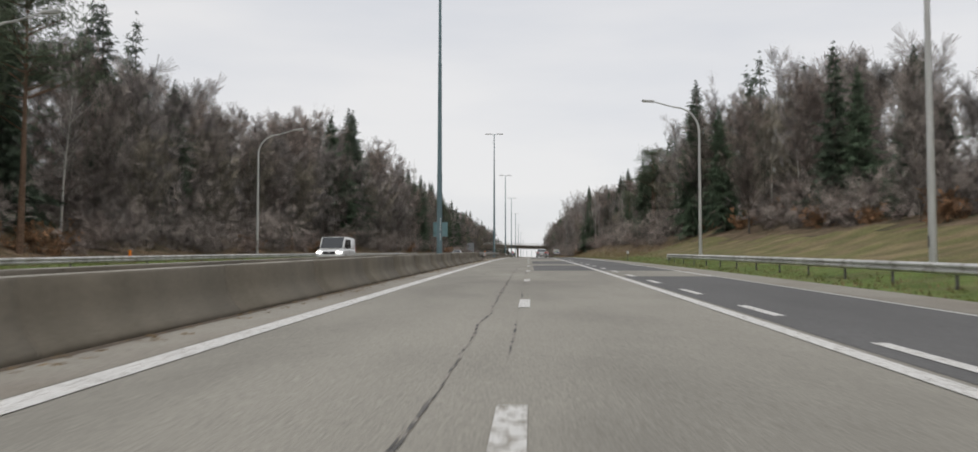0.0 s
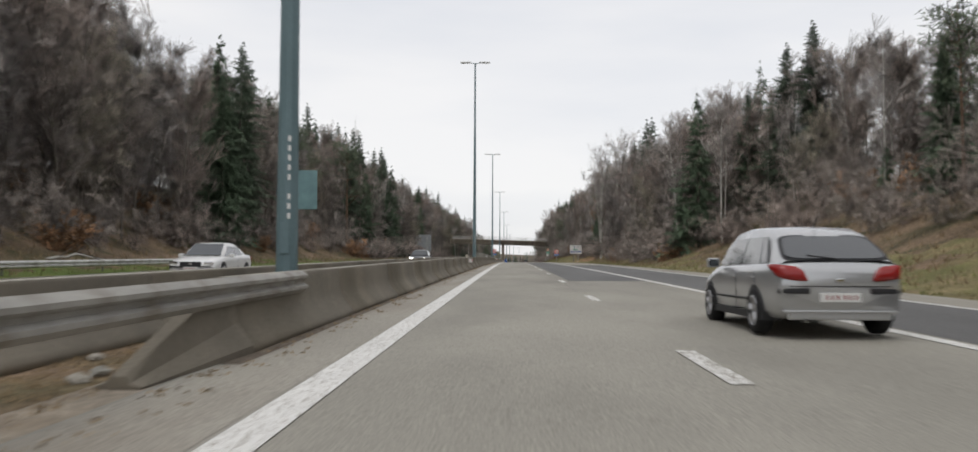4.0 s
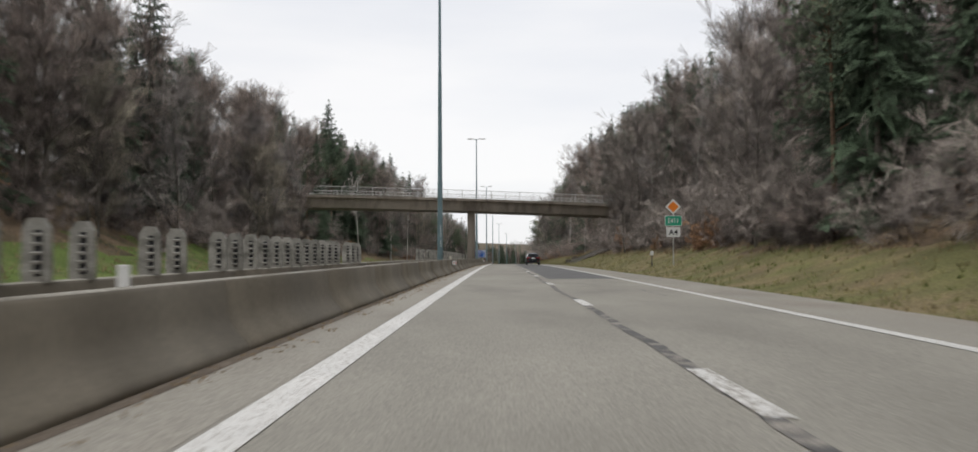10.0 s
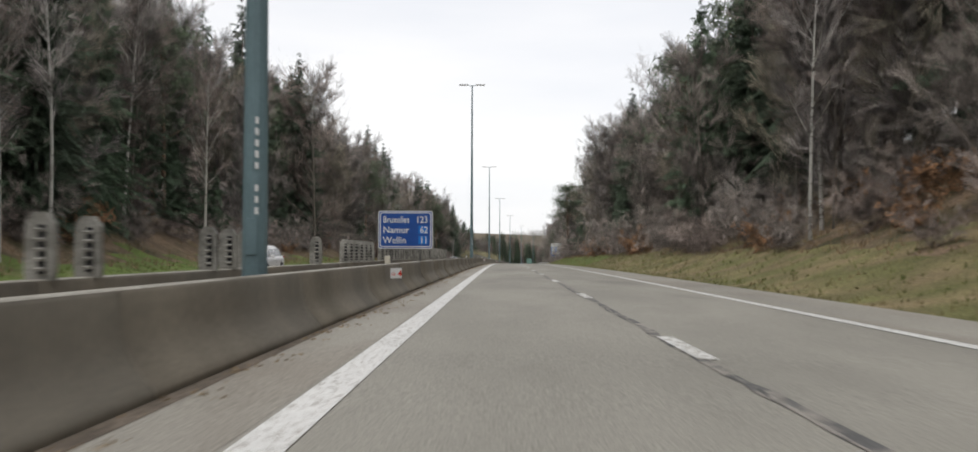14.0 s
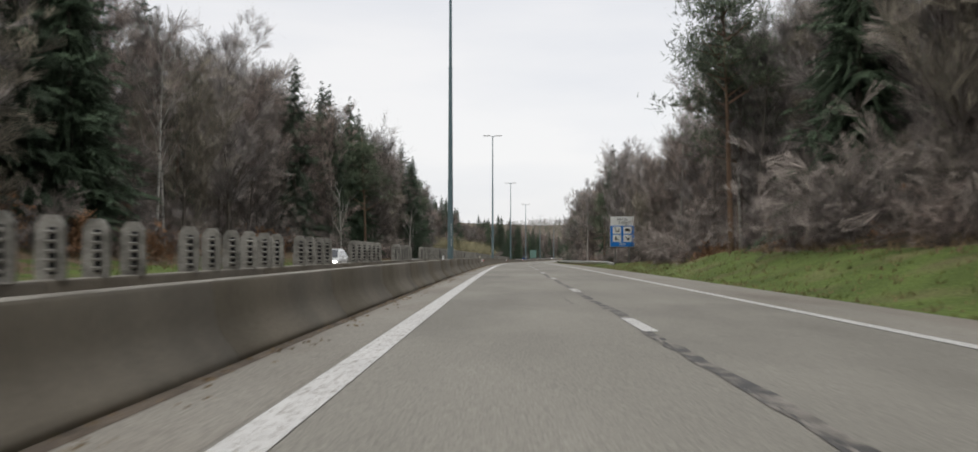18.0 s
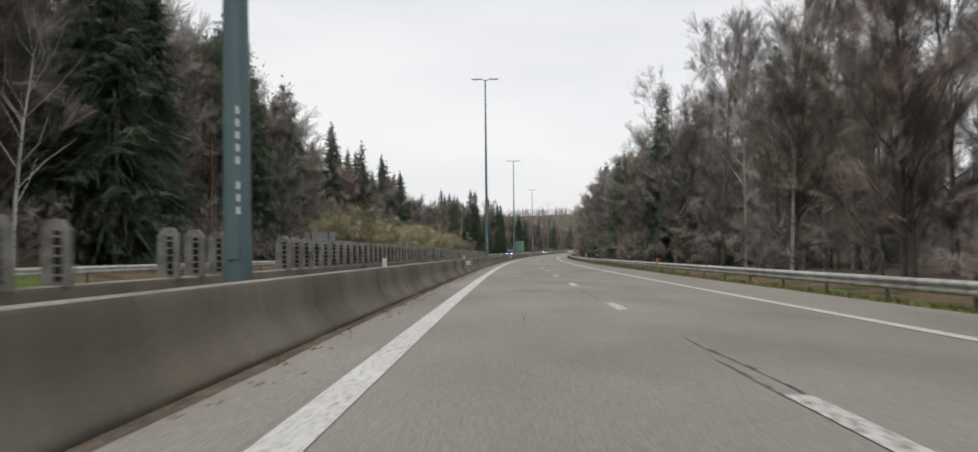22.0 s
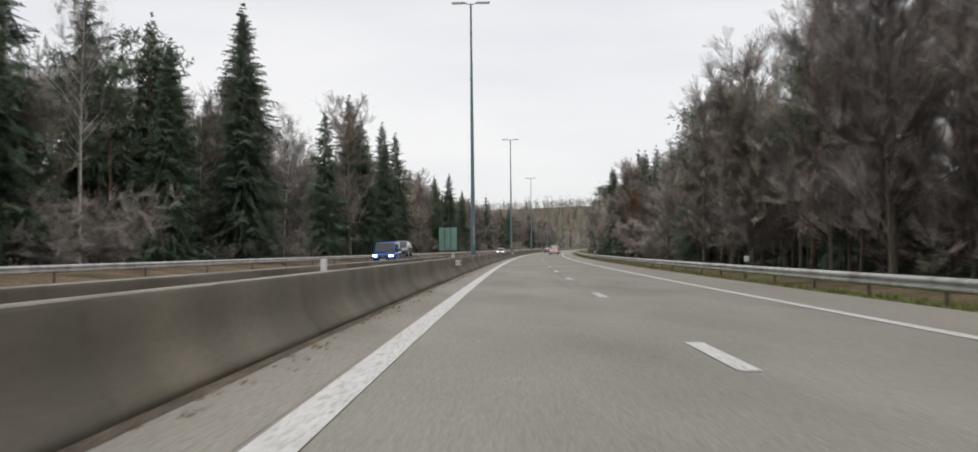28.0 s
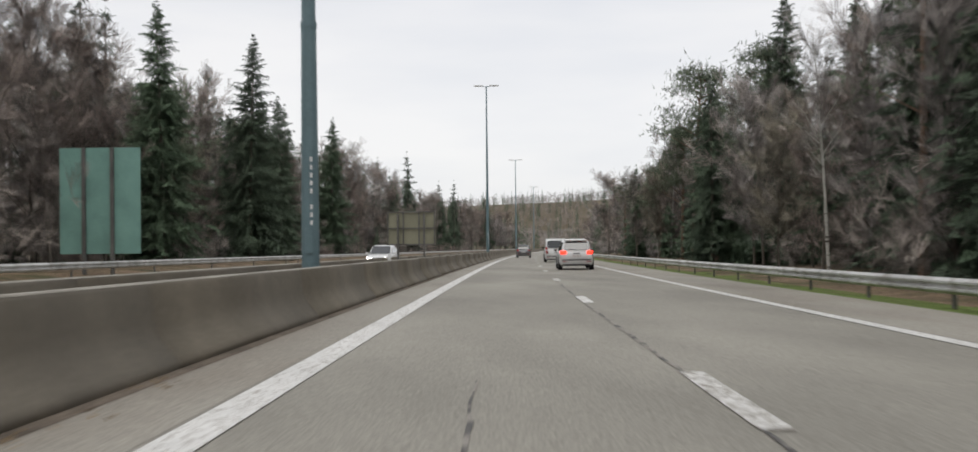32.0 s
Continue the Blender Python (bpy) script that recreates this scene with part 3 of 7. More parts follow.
for k in range(46):
    s = 176 + 1.3 * k
    inner, outer = 7.35 + 3.7 * ease((236 - s) / 76.0), 8.3 + 4.2 * ease((236 - s) / 70.0)
    run = min(outer - inner, 2.6)
    if run > 0.25:
        v = np.stack([at(s, inner, 0.014), at(s + 0.42, inner, 0.014), at(s + 0.42 - 1.7 * run, inner + run, 0.014), at(s - 1.7 * run, inner + run, 0.014)])
        mesh_ob("hatch_bar", v, np.array([[0, 3, 2, 1]]), M_PAINT, parent=slip)
strip("edge_line", S0, S1, -5.0, -4.8, 0.006, M_PAINT, far_road)
strip("edge_line", S0, S1, -12.4, -12.2, 0.006, M_PAINT, far_road)
for k in range(-28, 100):
    s = 222.0 + 12.62 * k
    strip("lane_dash", s - 1.25, s + 1.25, -8.7, -8.5, 0.006, M_PAINT, far_road, 1.25)

# ---- concrete barriers: cast lengths with open joints ----
def barrier_profile(middle, height=0.83):
    """A cast safety barrier: nearly upright above, swept out in a smooth curve to a low toe."""
    half = [(0.385, 0.0), (0.38, 0.07), (0.345, 0.12), (0.27, 0.20), (0.20, 0.29), (0.158, 0.37), (0.137, 0.44), (0.126, 0.52), (0.114, 0.66), (0.102, height - 0.04), (0.092, height - 0.012), (0.072, height)]
    return [(middle + x, z) for x, z in half] + [(middle - x, z) for x, z in half[::-1]]


NEAR_BARRIER, FAR_BARRIER = barrier_profile(-1.605), barrier_profile(-3.32)


def barrier(name, profile, s0, s1, length, label):
    top = structure(new(name), label, "barrier")
    s = s0
    while s < s1 - 0.5:
        e = min(s + length, s1)
        sweep("segment", [s + 0.012, (s + e) / 2, e - 0.012], profile[::-1], [M_CONCRETE], parent=top, closed=True, caps=True, smooth=True)
        s = e
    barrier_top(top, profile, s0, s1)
    return top


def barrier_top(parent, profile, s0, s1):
    """Cast barrier top: cleaner than its grimy faces, and sky light put into its paleness."""
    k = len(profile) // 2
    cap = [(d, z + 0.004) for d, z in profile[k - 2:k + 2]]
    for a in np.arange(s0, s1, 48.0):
        sweep("top_face", np.arange(a, min(a + 48.0, s1) + 0.1, 6.0), cap[::-1], [M_COPING], parent=parent, label="worn concrete top, paler with sky light in its colour")


barrier("median_barrier", NEAR_BARRIER, S0, 25, 6.0, "weathered grey concrete safety barrier, dark with road grime")
barrier("median_barrier", NEAR_BARRIER, 80, 1180, 6.0, "weathered grey concrete safety barrier, dark with road grime")
barrier("far_median_barrier", FAR_BARRIER, S0, 28, 8.0, "grimy concrete barrier beside the oncoming carriageway")
barrier("far_median_barrier", FAR_BARRIER, 74, 1180, 8.0, "grimy concrete barrier beside the oncoming carriageway")
sweep("median_barrier_far", [1180, 1260, 1340, 1420, 1500], NEAR_BARRIER[::-1], [M_CONCRETE], closed=True, caps=True)["kind"] = "structure"
sweep("opposite_barrier_far", [1180, 1260, 1340, 1420, 1500], FAR_BARRIER[::-1], [M_CONCRETE], closed=True, caps=True)["kind"] = "structure"
# sloping barrier ends at the gap
for s0, s1, d0 in ((25, 27.5, -1.6), (80, 77.5, -1.6), (28, 30.5, -3.32), (74, 71.5, -3.32)):
    def nose(s, a=s0, b=s1, d=d0):
        k = abs(s - a) / abs(b - a)
        return [(d + x * (1 - 0.45 * k), z * (1 - 0.88 * k)) for x, z in ((0.37, 0), (0.37, 0.09), (0.18, 0.33), (0.1, 0.82), (-0.1, 0.82), (-0.18, 0.33), (-0.37, 0.09), (-0.37, 0))]
    structure(sweep("barrier_end", np.linspace(min(s0, s1), max(s0, s1), 5), nose, [M_CONCRETE], closed=True, caps=True), "sloping concrete end of the median barrier", "barrier")


# ---- steel guardrails ----
BEAM = [(0.0, 0.0), (0.03, 0.02), (0.085, 0.06), (0.085, 0.10), (0.02, 0.135), (0.02, 0.175), (0.085, 0.21), (0.085, 0.25), (0.03, 0.29), (0.0, 0.31),
        (-0.012, 0.31), (0.012, 0.275), (0.07, 0.24), (0.07, 0.22), (0.004, 0.18), (0.004, 0.13), (0.07, 0.09), (0.07, 0.07), (0.012, 0.03), (-0.012, 0.0)]


def guardrail(name, s0, s1, d, top, side, label, gap=4.0, flare=None, ends=(0, 0), mat=None):
    """A corrugated beam on posts; side 1 faces right, -1 left; ends: lengths over which it dips to the ground."""
    rail = structure(new(name), label, "guardrail")
    bend = flare or (lambda s: 0.0)

    def low(s):
        k = 0.0
        if ends[0] and s < s0 + ends[0]:
            k = 1 - (s - s0) / ends[0]
        if ends[1] and s > s1 - ends[1]:
            k = 1 - (s1 - s) / ends[1]
        return (top - 0.33) * ease(k)

    def level(s):
        return top - 0.31 - low(s)
    n = max(1, round((s1 - s0) / 4.0))
    cut = np.linspace(s0, s1, n + 1)
    for i, (a, b) in enumerate(zip(cut[:-1], cut[1:])):
        lap = 0.006 * (i % 2)
        sweep("beam", np.linspace(a - 0.08, b + 0.08, 4), lambda s: [(d + bend(s) + side * (x + lap), level(s) + z) for x, z in (BEAM if side > 0 else BEAM[::-1])],
              [mat or M_GALV], parent=rail, closed=True, smooth=False)
    for s in np.arange(s0 + 0.5, s1, gap):
        base = float(min(ground_z(s, d + bend(s)), 0.0)) - 0.25
        p = stand(s, d + bend(s) - side * 0.10, 0)
        h = level(s) + 0.27
        if h > 0.15:
            bm = box((0.05, 0.12, h - base), (0, 0, (h + base) / 2), 0.008)
            bmesh.ops.transform(bm, matrix=p, verts=bm.verts)
            part("post", bm, M_GALV_DARK, rail)
            bm = box((0.10, 0.10, 0.14), (side * 0.06, 0, h - 0.12))
            bmesh.ops.transform(bm, matrix=p, verts=bm.verts)
            part("spacer", bm, M_GALV_DARK, rail)
    return rail


guardrail("median_guardrail", 23, 83, -1.45, 0.84, 1, "dull galvanised steel guardrail bridging the gap in the barrier", mat=M_GALV_OLD)
guardrail("median_guardrail", 23, 83, -3.45, 0.84, -1, "dull galvanised steel guardrail bridging the gap in the barrier")
guardrail("verge_guardrail", -138, 14, 14.6, 0.72, -1, "galvanised steel guardrail with a dipped end on the grass", ends=(0, 8), flare=lambda s: 1.4 * ease((s - 4) / 10))
guardrail("verge_guardrail", 636, 1100, 10.3, 0.50, -1, "galvanised steel guardrail with a flared end along the wooded verge", ends=(5, 0), flare=lambda s: 2.0 * ease((662 - s) / 28))
guardrail("far_verge_guardrail", -138, 120, -17.4, 0.75, 1, "galvanised steel guardrail beside the oncoming carriageway", gap=8.0)
guardrail("far_verge_guardrail", 690, 1100, -15.9, 0.78, 1, "galvanised steel guardrail beside the oncoming carriageway", gap=8.0)
for a, b, d, t, sd in ((1100, 1480, 10.3, 0.5, -1), (1100, 1480, -15.9, 0.78, 1)):
    far_rail = sweep("verge_guardrail", np.arange(a, b, 20.0), [(d + sd * x, t - 0.31 + z) for x, z in (BEAM if sd > 0 else BEAM[::-1])], [M_GALV], closed=True)
    structure(far_rail, "galvanised steel guardrail far down the road", "guardrail")
    for s in np.arange(a + 2, b, 16.0):
        bm = box((0.05, 0.12, 1.1), (0, 0, t - 0.6))
        bmesh.ops.transform(bm, matrix=stand(s, d - sd * 0.08), verts=bm.verts)
        part("post", bm, M_GALV_DARK, far_rail)

# ---- lighting masts on the median ----
def lighting_mast(m, with_box=False):
    mast = thing("lighting_mast", m, "tall tapered blue-grey steel lighting mast with twin lamp arms", "street lamp", "masts along the median")
    h = 21.5
    bm = bmesh.new()
    steps = ((0.0, 0.20), (6.0, 0.165), (6.0, 0.155), (13.5, 0.12), (13.5, 0.11), (h, 0.075))
    rings = [[bm.verts.new((q * math.cos(radians(30 * k)), q * math.sin(radians(30 * k)), z)) for k in range(12)] for z, q in steps]
    for a, b in zip(rings[:-1], rings[1:]):
        for k in range(12):
            bm.faces.new((a[k], a[(k + 1) % 12], b[(k + 1) % 12], b[k]))
    bm.faces.new(rings[-1])
    part("pole", bm, M_MAST, mast, smooth=False)
    part("base_plate", box((0.62, 0.62, 0.05), (0, 0, 0.025), 0.01), M_GALV_DARK, mast)
    bm = bmesh.new()
    rod((0, 0, 5.95), (0, 0, 6.08), 0.178, None, 12, bm)
    part("collar", bm, M_MAST, mast)
    bm = bmesh.new()
    rod((0, 0, 13.42), (0, 0, 13.55), 0.132, None, 12, bm)
    part("collar", bm, M_MAST, mast)
    part("access_door", box((0.16, 0.02, 0.55), (0, -0.195, 1.35), 0.006), M_MAST, mast)
    for i in range(9):
        if i != 5:
            part("number_bar", box((0.05, 0.006, 0.10), (0.07, -0.185, 3.1 - 0.17 * i)), M_WHITE, mast, "white painted mark")
    for side in (-1, 1):
        bm = bmesh.new()
        rod((0, 0, h - 0.1), (side * 0.55, 0, h + 0.05), 0.045, 0.04, 8, bm)
        arm = part("arm", bm, M_MAST, mast)
        bm = box((1.15, 0.32, 0.13), (side * 1.0, 0, h + 0.07), 0.04)
        head = part("lamp_head", bm, M_MAST_GREY, arm, "pale grey lamp head")
        part("lamp_glass", box((0.7, 0.24, 0.04), (side * 1.1, 0, h - 0.005), 0.01), M_WHITE, arm)
    return mast


first_mast = lighting_mast(stand(MASTS[0], -2.37))
for s in MASTS[1:]:
    copy_thing(first_mast, stand(s, -2.37))


# ---- bent lamp posts of the junction ----
def lamp_post(m):
    post = thing("street_lamp", m, "pale grey steel lamp post with a curved arm on the verge", "street lamp", "lamp posts at the junction")
    bm = bmesh.new()
    rod((0, 0, -0.3), (0, 0, 9.6), 0.135, 0.085, 10, bm)
    part("pole", bm, M_MAST_GREY, post)
    bm = bmesh.new()
    last = (0, 0, 9.58)
    for i in range(1, 7):
        a = radians(15 * i)
        p = (1.9 * (1 - math.cos(a)), 0, 9.58 + 1.9 * math.sin(a))
        rod(last, p, 0.085 - 0.004 * i, 0.081 - 0.004 * i, 8, bm)
        last = p
    rod(last, (3.4, 0, 11.9), 0.055, 0.045, 8, bm)
    part("arm", bm, M_MAST_GREY, post)
    part("lamp_head", box((0.95, 0.3, 0.14), (3.85, 0, 11.97), 0.04, turn=Euler((0, radians(-6), 0)).to_matrix().to_4x4()), M_MAST_GREY, post)
    part("lamp_glass", box((0.6, 0.22, 0.05), (3.95, 0, 11.90), 0.01), M_WHITE, post)
    part("access_door", box((0.02, 0.12, 0.4), (0.13, 0, 0.9), 0.005), M_GALV_DARK, post)
    return post


first_post = lamp_post(stand(2.0, 16.6, 0.5, 180))
for s, d, turn in ((-36, 16.6, 180), (-73, 16.6, 180), (-109, 16.6, 180), (17, -22.3, 0), (-23, -24.0, 0), (-58, -24.0, 0), (-94, -24.0, 0)):
    copy_thing(first_post, stand(s, d, float(ground_z(s, d)) + 0.1, turn))


# ---- overbridge ----
BRIDGE_S, SKEW = 394.0, -15.0
bridge = thing("overbridge", stand(BRIDGE_S, -2.37, 0, -SKEW), "stained concrete overbridge with a steel railing across the motorway", "bridge")
bm = bmesh.new()
half = 3.9
xs = np.linspace(-54, 33, 44)


def deck_z(x):
    return 7.3 - 0.02 * x - 0.0003 * x * x


prof = [(-half, 1.62), (-half, 1.30), (-half + 0.45, 1.24), (-half + 0.75, 0.0), (half - 0.75, 0.0), (half - 0.45, 1.24), (half, 1.30), (half, 1.62), (half - 0.4, 1.62), (half - 0.4, 1.45), (-half + 0.4, 1.45), (-half + 0.4, 1.62)]
rings = [[bm.verts.new((x, y, deck_z(x) + z)) for y, z in prof] for x in xs]
for r0, r1 in zip(rings[:-1], rings[1:]):
    for i in range(len(prof)):
        f = bm.faces.new((r0[i], r0[(i + 1) % len(prof)], r1[(i + 1) % len(prof)], r1[i]))
        # the deck's underside takes the darker concrete
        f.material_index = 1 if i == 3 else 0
bm.faces.new(rings[0])
bm.faces.new(rings[-1][::-1])
bmesh.ops.recalc_face_normals(bm, faces=bm.faces)
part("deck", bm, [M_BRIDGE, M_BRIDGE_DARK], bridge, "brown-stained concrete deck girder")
bm = box((0.96, 4.1, 8.2), (0.03, -0.3, 3.25), 0.05, turn=Euler((0, 0, radians(SKEW))).to_matrix().to_4x4())
part("pier", bm, M_BRIDGE, bridge, "streaked concrete wall pier", smooth=False)
for side, x in ((-1, -44.0), (1, 30.5)):
    part("abutment", box((3.0 if side > 0 else 9.0, 8.4 if side > 0 else 7.2, 5.0), (x + side * (1.2 if side > 0 else 4.2), 0, deck_z(x) - 1.6), 0.05), M_BRIDGE, bridge)
    for y in (-half + 0.2, half - 0.2):
        part("bearing", box((0.5, 0.5, 0.15), (x - side * 0.5, y * 0.6, deck_z(x) - 0.07)), M_RUBBER, bridge)
for y in (-half + 0.14, half - 0.14):
    rail = part("railing", box((0.02, 0.02, 0.02), (-54, y, deck_z(-54) + 1.7)), M_GALV, bridge, "galvanised steel bridge railing")
    for zz in (0.16, 1.12):
        bm = bmesh.new()
        loops = [[bm.verts.new((x, y + 0.032 * math.cos(radians(60 * k)), deck_z(x) + 1.62 + zz + 0.032 * math.sin(radians(60 * k)))) for k in range(6)] for x in xs]
        for a, b in zip(loops[:-1], loops[1:]):
            for k in range(6):
                bm.faces.new((a[k], a[(k + 1) % 6], b[(k + 1) % 6], b[k]))
        bmesh.ops.recalc_face_normals(bm, faces=bm.faces)
        part("rail_bar", bm, M_GALV, rail)
    for x in np.arange(-54, 33.1, 2.0):
        part("post", box((0.07, 0.07, 1.16), (x, y, deck_z(x) + 1.62 + 0.56)), M_GALV, rail)
    bm = bmesh.new()
    for x in np.arange(-53.8, 33, 0.2):
        box((0.018, 0.018, 0.96), (x, y, deck_z(x) + 1.62 + 0.64), bm=bm)
    tagged(part("railing_infill", bm, M_GALV, rail), kind="stuff")
# paved slope under the bridge's end
for side, d0, d1 in ((1, 11.0, 25.5),):
    n = 9
    ss = np.linspace(BRIDGE_S - 12.0, BRIDGE_S + 0.5, 6)
    dd = np.linspace(d0, d1, n)
    gss, gdd = np.meshgrid(ss, dd, indexing="ij")
    lean = gss + (-(gdd + 2.4) * math.tan(radians(SKEW)))
    zz = np.interp(np.abs(gdd), (abs(d0), abs(d1)), (0.15, 6.1))
    v = at(lean, gdd, zz).reshape(-1, 3)
    i, j = np.meshgrid(np.arange(5), np.arange(n - 1), indexing="ij")
    f = np.stack([i * n + j, i * n + j + 1, (i + 1) * n + j + 1, (i + 1) * n + j], -1).reshape(-1, 4)
    slope = structure(mesh_ob("slope_paving", v, f if side > 0 else f[:, ::-1], M_DARK_CONCRETE), "dark blotched concrete paving on the bank under the bridge", "paving")
    mod = slope.modifiers.new("thick", "SOLIDIFY")
    mod.thickness, mod.offset = 0.8, -1
    kv = []
    for k in range(n):
        s_e = BRIDGE_S + 0.5 - (dd[k] + 2.4) * math.tan(radians(SKEW))
        kv += [at(s_e - 0.05, dd[k], zz[0, k] + 0.10), at(s_e + 0.25, dd[k], zz[0, k] + 0.10), at(s_e + 0.25, dd[k], zz[0, k] - 0.6), at(s_e - 0.05, dd[k], zz[0, k] - 0.6)]
    kf = [(4 * a + b, 4 * a + (b + 1) % 4, 4 * a + 4 + (b + 1) % 4, 4 * a + 4 + b) for a in range(n - 1) for b in range(4)]
    mesh_ob("kerb", np.array(kv), np.array(kf), M_SHOULDER, parent=slope, label="pale concrete edging")
rubble = random.Random(4)
for k in range(7):
    s, d = BRIDGE_S + 5.2 + rubble.uniform(0, 2.2), 11.3 + rubble.uniform(0, 1.7)
    t = thing("concrete_block", stand(s, d, float(ground_z(s, d)) + 0.02, rubble.uniform(0, 90)), "brownish broken concrete block lying on the verge", "block", "blocks by the bridge")
    w = rubble.uniform(0.35, 0.7)
    part("block", box((w, w * 0.8, rubble.uniform(0.25, 0.6)), (0, 0, 0.18), 0.03), M_BRIDGE, t)


# ---- signs ----
def pole(parent, x, z0, z1, y=0.06, r=0.038, mat=None):
    bm = bmesh.new()
    rod((x, y, z0), (x, y, z1), r, None, 10, bm)
    return part("pole", bm, mat or M_GALV, parent)


def shape(name, outline, mat, parent, y=0.0, depth=0.003, z=0.0, x=0.0, label=""):
    return part(name, plate(outline, depth, m=Matrix.Translation((x, y, z))), mat, parent, label)


def no_overtaking(m, ground):
    sign = thing("no_overtaking_sign", m, "round red-rimmed no-overtaking-for-lorries sign with a blue times plate", "road sign", "no-overtaking signs")
    pole(sign, 0, ground, 2.72)
    shape("disc", disc(0.46), M_SIGN_BACK, sign, 0.0, 0.02, 2.2)
    shape("rim", disc(0.455), M_RED, sign, -0.004, 0.003, 2.2)
    shape("field", disc(0.345), M_WHITE, sign, -0.009, 0.004, 2.2)
    lorry = shape("lorry_symbol", [(-0.235, -0.19), (-0.235, -0.145), (-0.215, -0.145), (-0.215, 0.165), (0.02, 0.165), (0.02, -0.145), (0.03, -0.145), (0.03, -0.19)], M_RED, sign, -0.013, 0.003, 2.2)
    shape("car_symbol", [(0.06, -0.19), (0.06, -0.07), (0.09, -0.055), (0.11, 0.0), (0.25, 0.0), (0.27, -0.055), (0.295, -0.07), (0.295, -0.19), (0.26, -0.19), (0.26, -0.165), (0.09, -0.165), (0.09, -0.19)], M_BLACK, sign, -0.013, 0.003, 2.2)
    shape("car_window", [(0.115, -0.05), (0.128, -0.015), (0.232, -0.015), (0.245, -0.05)], M_WHITE, sign, -0.016, 0.003, 2.2)
    panel = shape("times_plate", rounded(0.92, 0.28, 0.03), M_BRIGHT_BLUE, sign, 0.0, 0.018, 1.58)
    writing("lettering", "De 6h à 19h", 0.205, M_WHITE, sign, (0, -0.006, 1.51), align="CENTER", stretch=0.82, bold=0.004)
    return sign


no_overtaking(stand(249.9, -2.12, 0.06), -0.06)
no_overtaking(stand(245.5, 10.5, -0.05), -0.3)


def distance_sign(m):
    sign = thing("distance_sign", m, "blue motorway distance sign with white lettering on steel legs", "road sign")
    for x in (-0.55, 0.55):
        part("leg", box((0.08, 0.08, 1.5), (x, 0.08, 0.72), 0.01), M_GALV_DARK, sign)
    shape("panel", rounded(2.05, 1.42, 0.09), M_WHITE, sign, 0.0, 0.03, 2.0)
    shape("field", rounded(1.99, 1.36, 0.08), M_BLUE, sign, -0.004, 0.003, 2.0)
    shape("border", rounded(1.93, 1.30, 0.08), M_WHITE, sign, -0.006, 0.003, 2.0)
    shape("inner_field", rounded(1.86, 1.23, 0.07), M_BLUE, sign, -0.009, 0.004, 2.0)
    for i, (a, b) in enumerate((("Bruxelles", "123"), ("Namur", "62"), ("Wellin", "11"))):
        z = 2.26 - 0.385 * i
        writing("lettering", a, 0.36, M_WHITE, sign, (-0.85, -0.014, z), stretch=(0.74, 0.95, 0.92)[i], bold=0.003)
        if i:
            shape("number_field", rounded(0.34, 0.30, 0.01), M_BRIGHT_BLUE, sign, -0.011, 0.003, z + 0.125, 0.66)
        writing("lettering", b, 0.36, M_WHITE, sign, (0.85, -0.016, z), align="RIGHT", stretch=0.86, bold=0.004)
    return sign


distance_sign(stand(442.0, -2.25))


def gridded_back(m):
    sign = thing("sign_back", m, "back of a median sign, olive panel with a steel frame grid", "road sign", "sign backs on the median")
    part("panel", box((2.05, 0.02, 1.42), (0, 0.06, 2.0), 0.004), M_SIGN_OLIVE, sign)
    for x in (-0.98, -0.33, 0.33, 0.98):
        part("frame_bar", box((0.05, 0.05, 1.42), (x, 0.02, 2.0)), M_GALV_DARK, sign)
    for z in (1.32, 2.0, 2.68):
        part("frame_bar", box((2.05, 0.04, 0.05), (0, 0.005, z)), M_GALV_DARK, sign)
    for x in (-0.55, 0.55):
        part("leg", box((0.08, 0.08, 2.6), (x, -0.04, 1.3), 0.01), M_GALV_DARK, sign)
    return sign


back = gridded_back(stand(277.5, -2.4, -0.1))
copy_thing(back, stand(1068.0, -2.3, 0.05))


def large_back(name, m, w, h, z0, mat, label, legs, ribs=0, lattice=False, foot=-0.5):
    sign = thing(name, m, label, "road sign")
    part("panel", box((w, 0.05, h), (0, 0.08, z0 + h / 2), 0.01), mat, sign)
    for i in range(ribs):
        part("rib", box((w, 0.03, 0.04), (0, 0.04, z0 + h * (i + 0.5) / ribs)), M_SIGN_BACK if mat is M_SIGN_BACK else mat, sign)
    for x in legs:
        if lattice:
            for dx in (-0.16, 0.16):
                bm = bmesh.new()
                rod((x + dx, -0.1, foot), (x + dx, -0.1, z0 + h), 0.03, None, 6, bm)
                part("leg", bm, M_GALV, sign)
            bm = bmesh.new()
            zz = np.arange(foot + 0.2, z0 + h - 0.3, 0.45)
            for k, z in enumerate(zz):
                rod((x - 0.16 * (-1) ** k, -0.1, z), (x + 0.16 * (-1) ** k, -0.1, z + 0.45), 0.016, None, 5, bm)
            part("bracing", bm, M_GALV, sign)
        else:
            bm = box((0.14, 0.16, z0 + h - foot), (x, -0.02, (z0 + h + foot) / 2), 0.01)
            part("leg", bm, M_GALV_DARK, sign)
    return sign


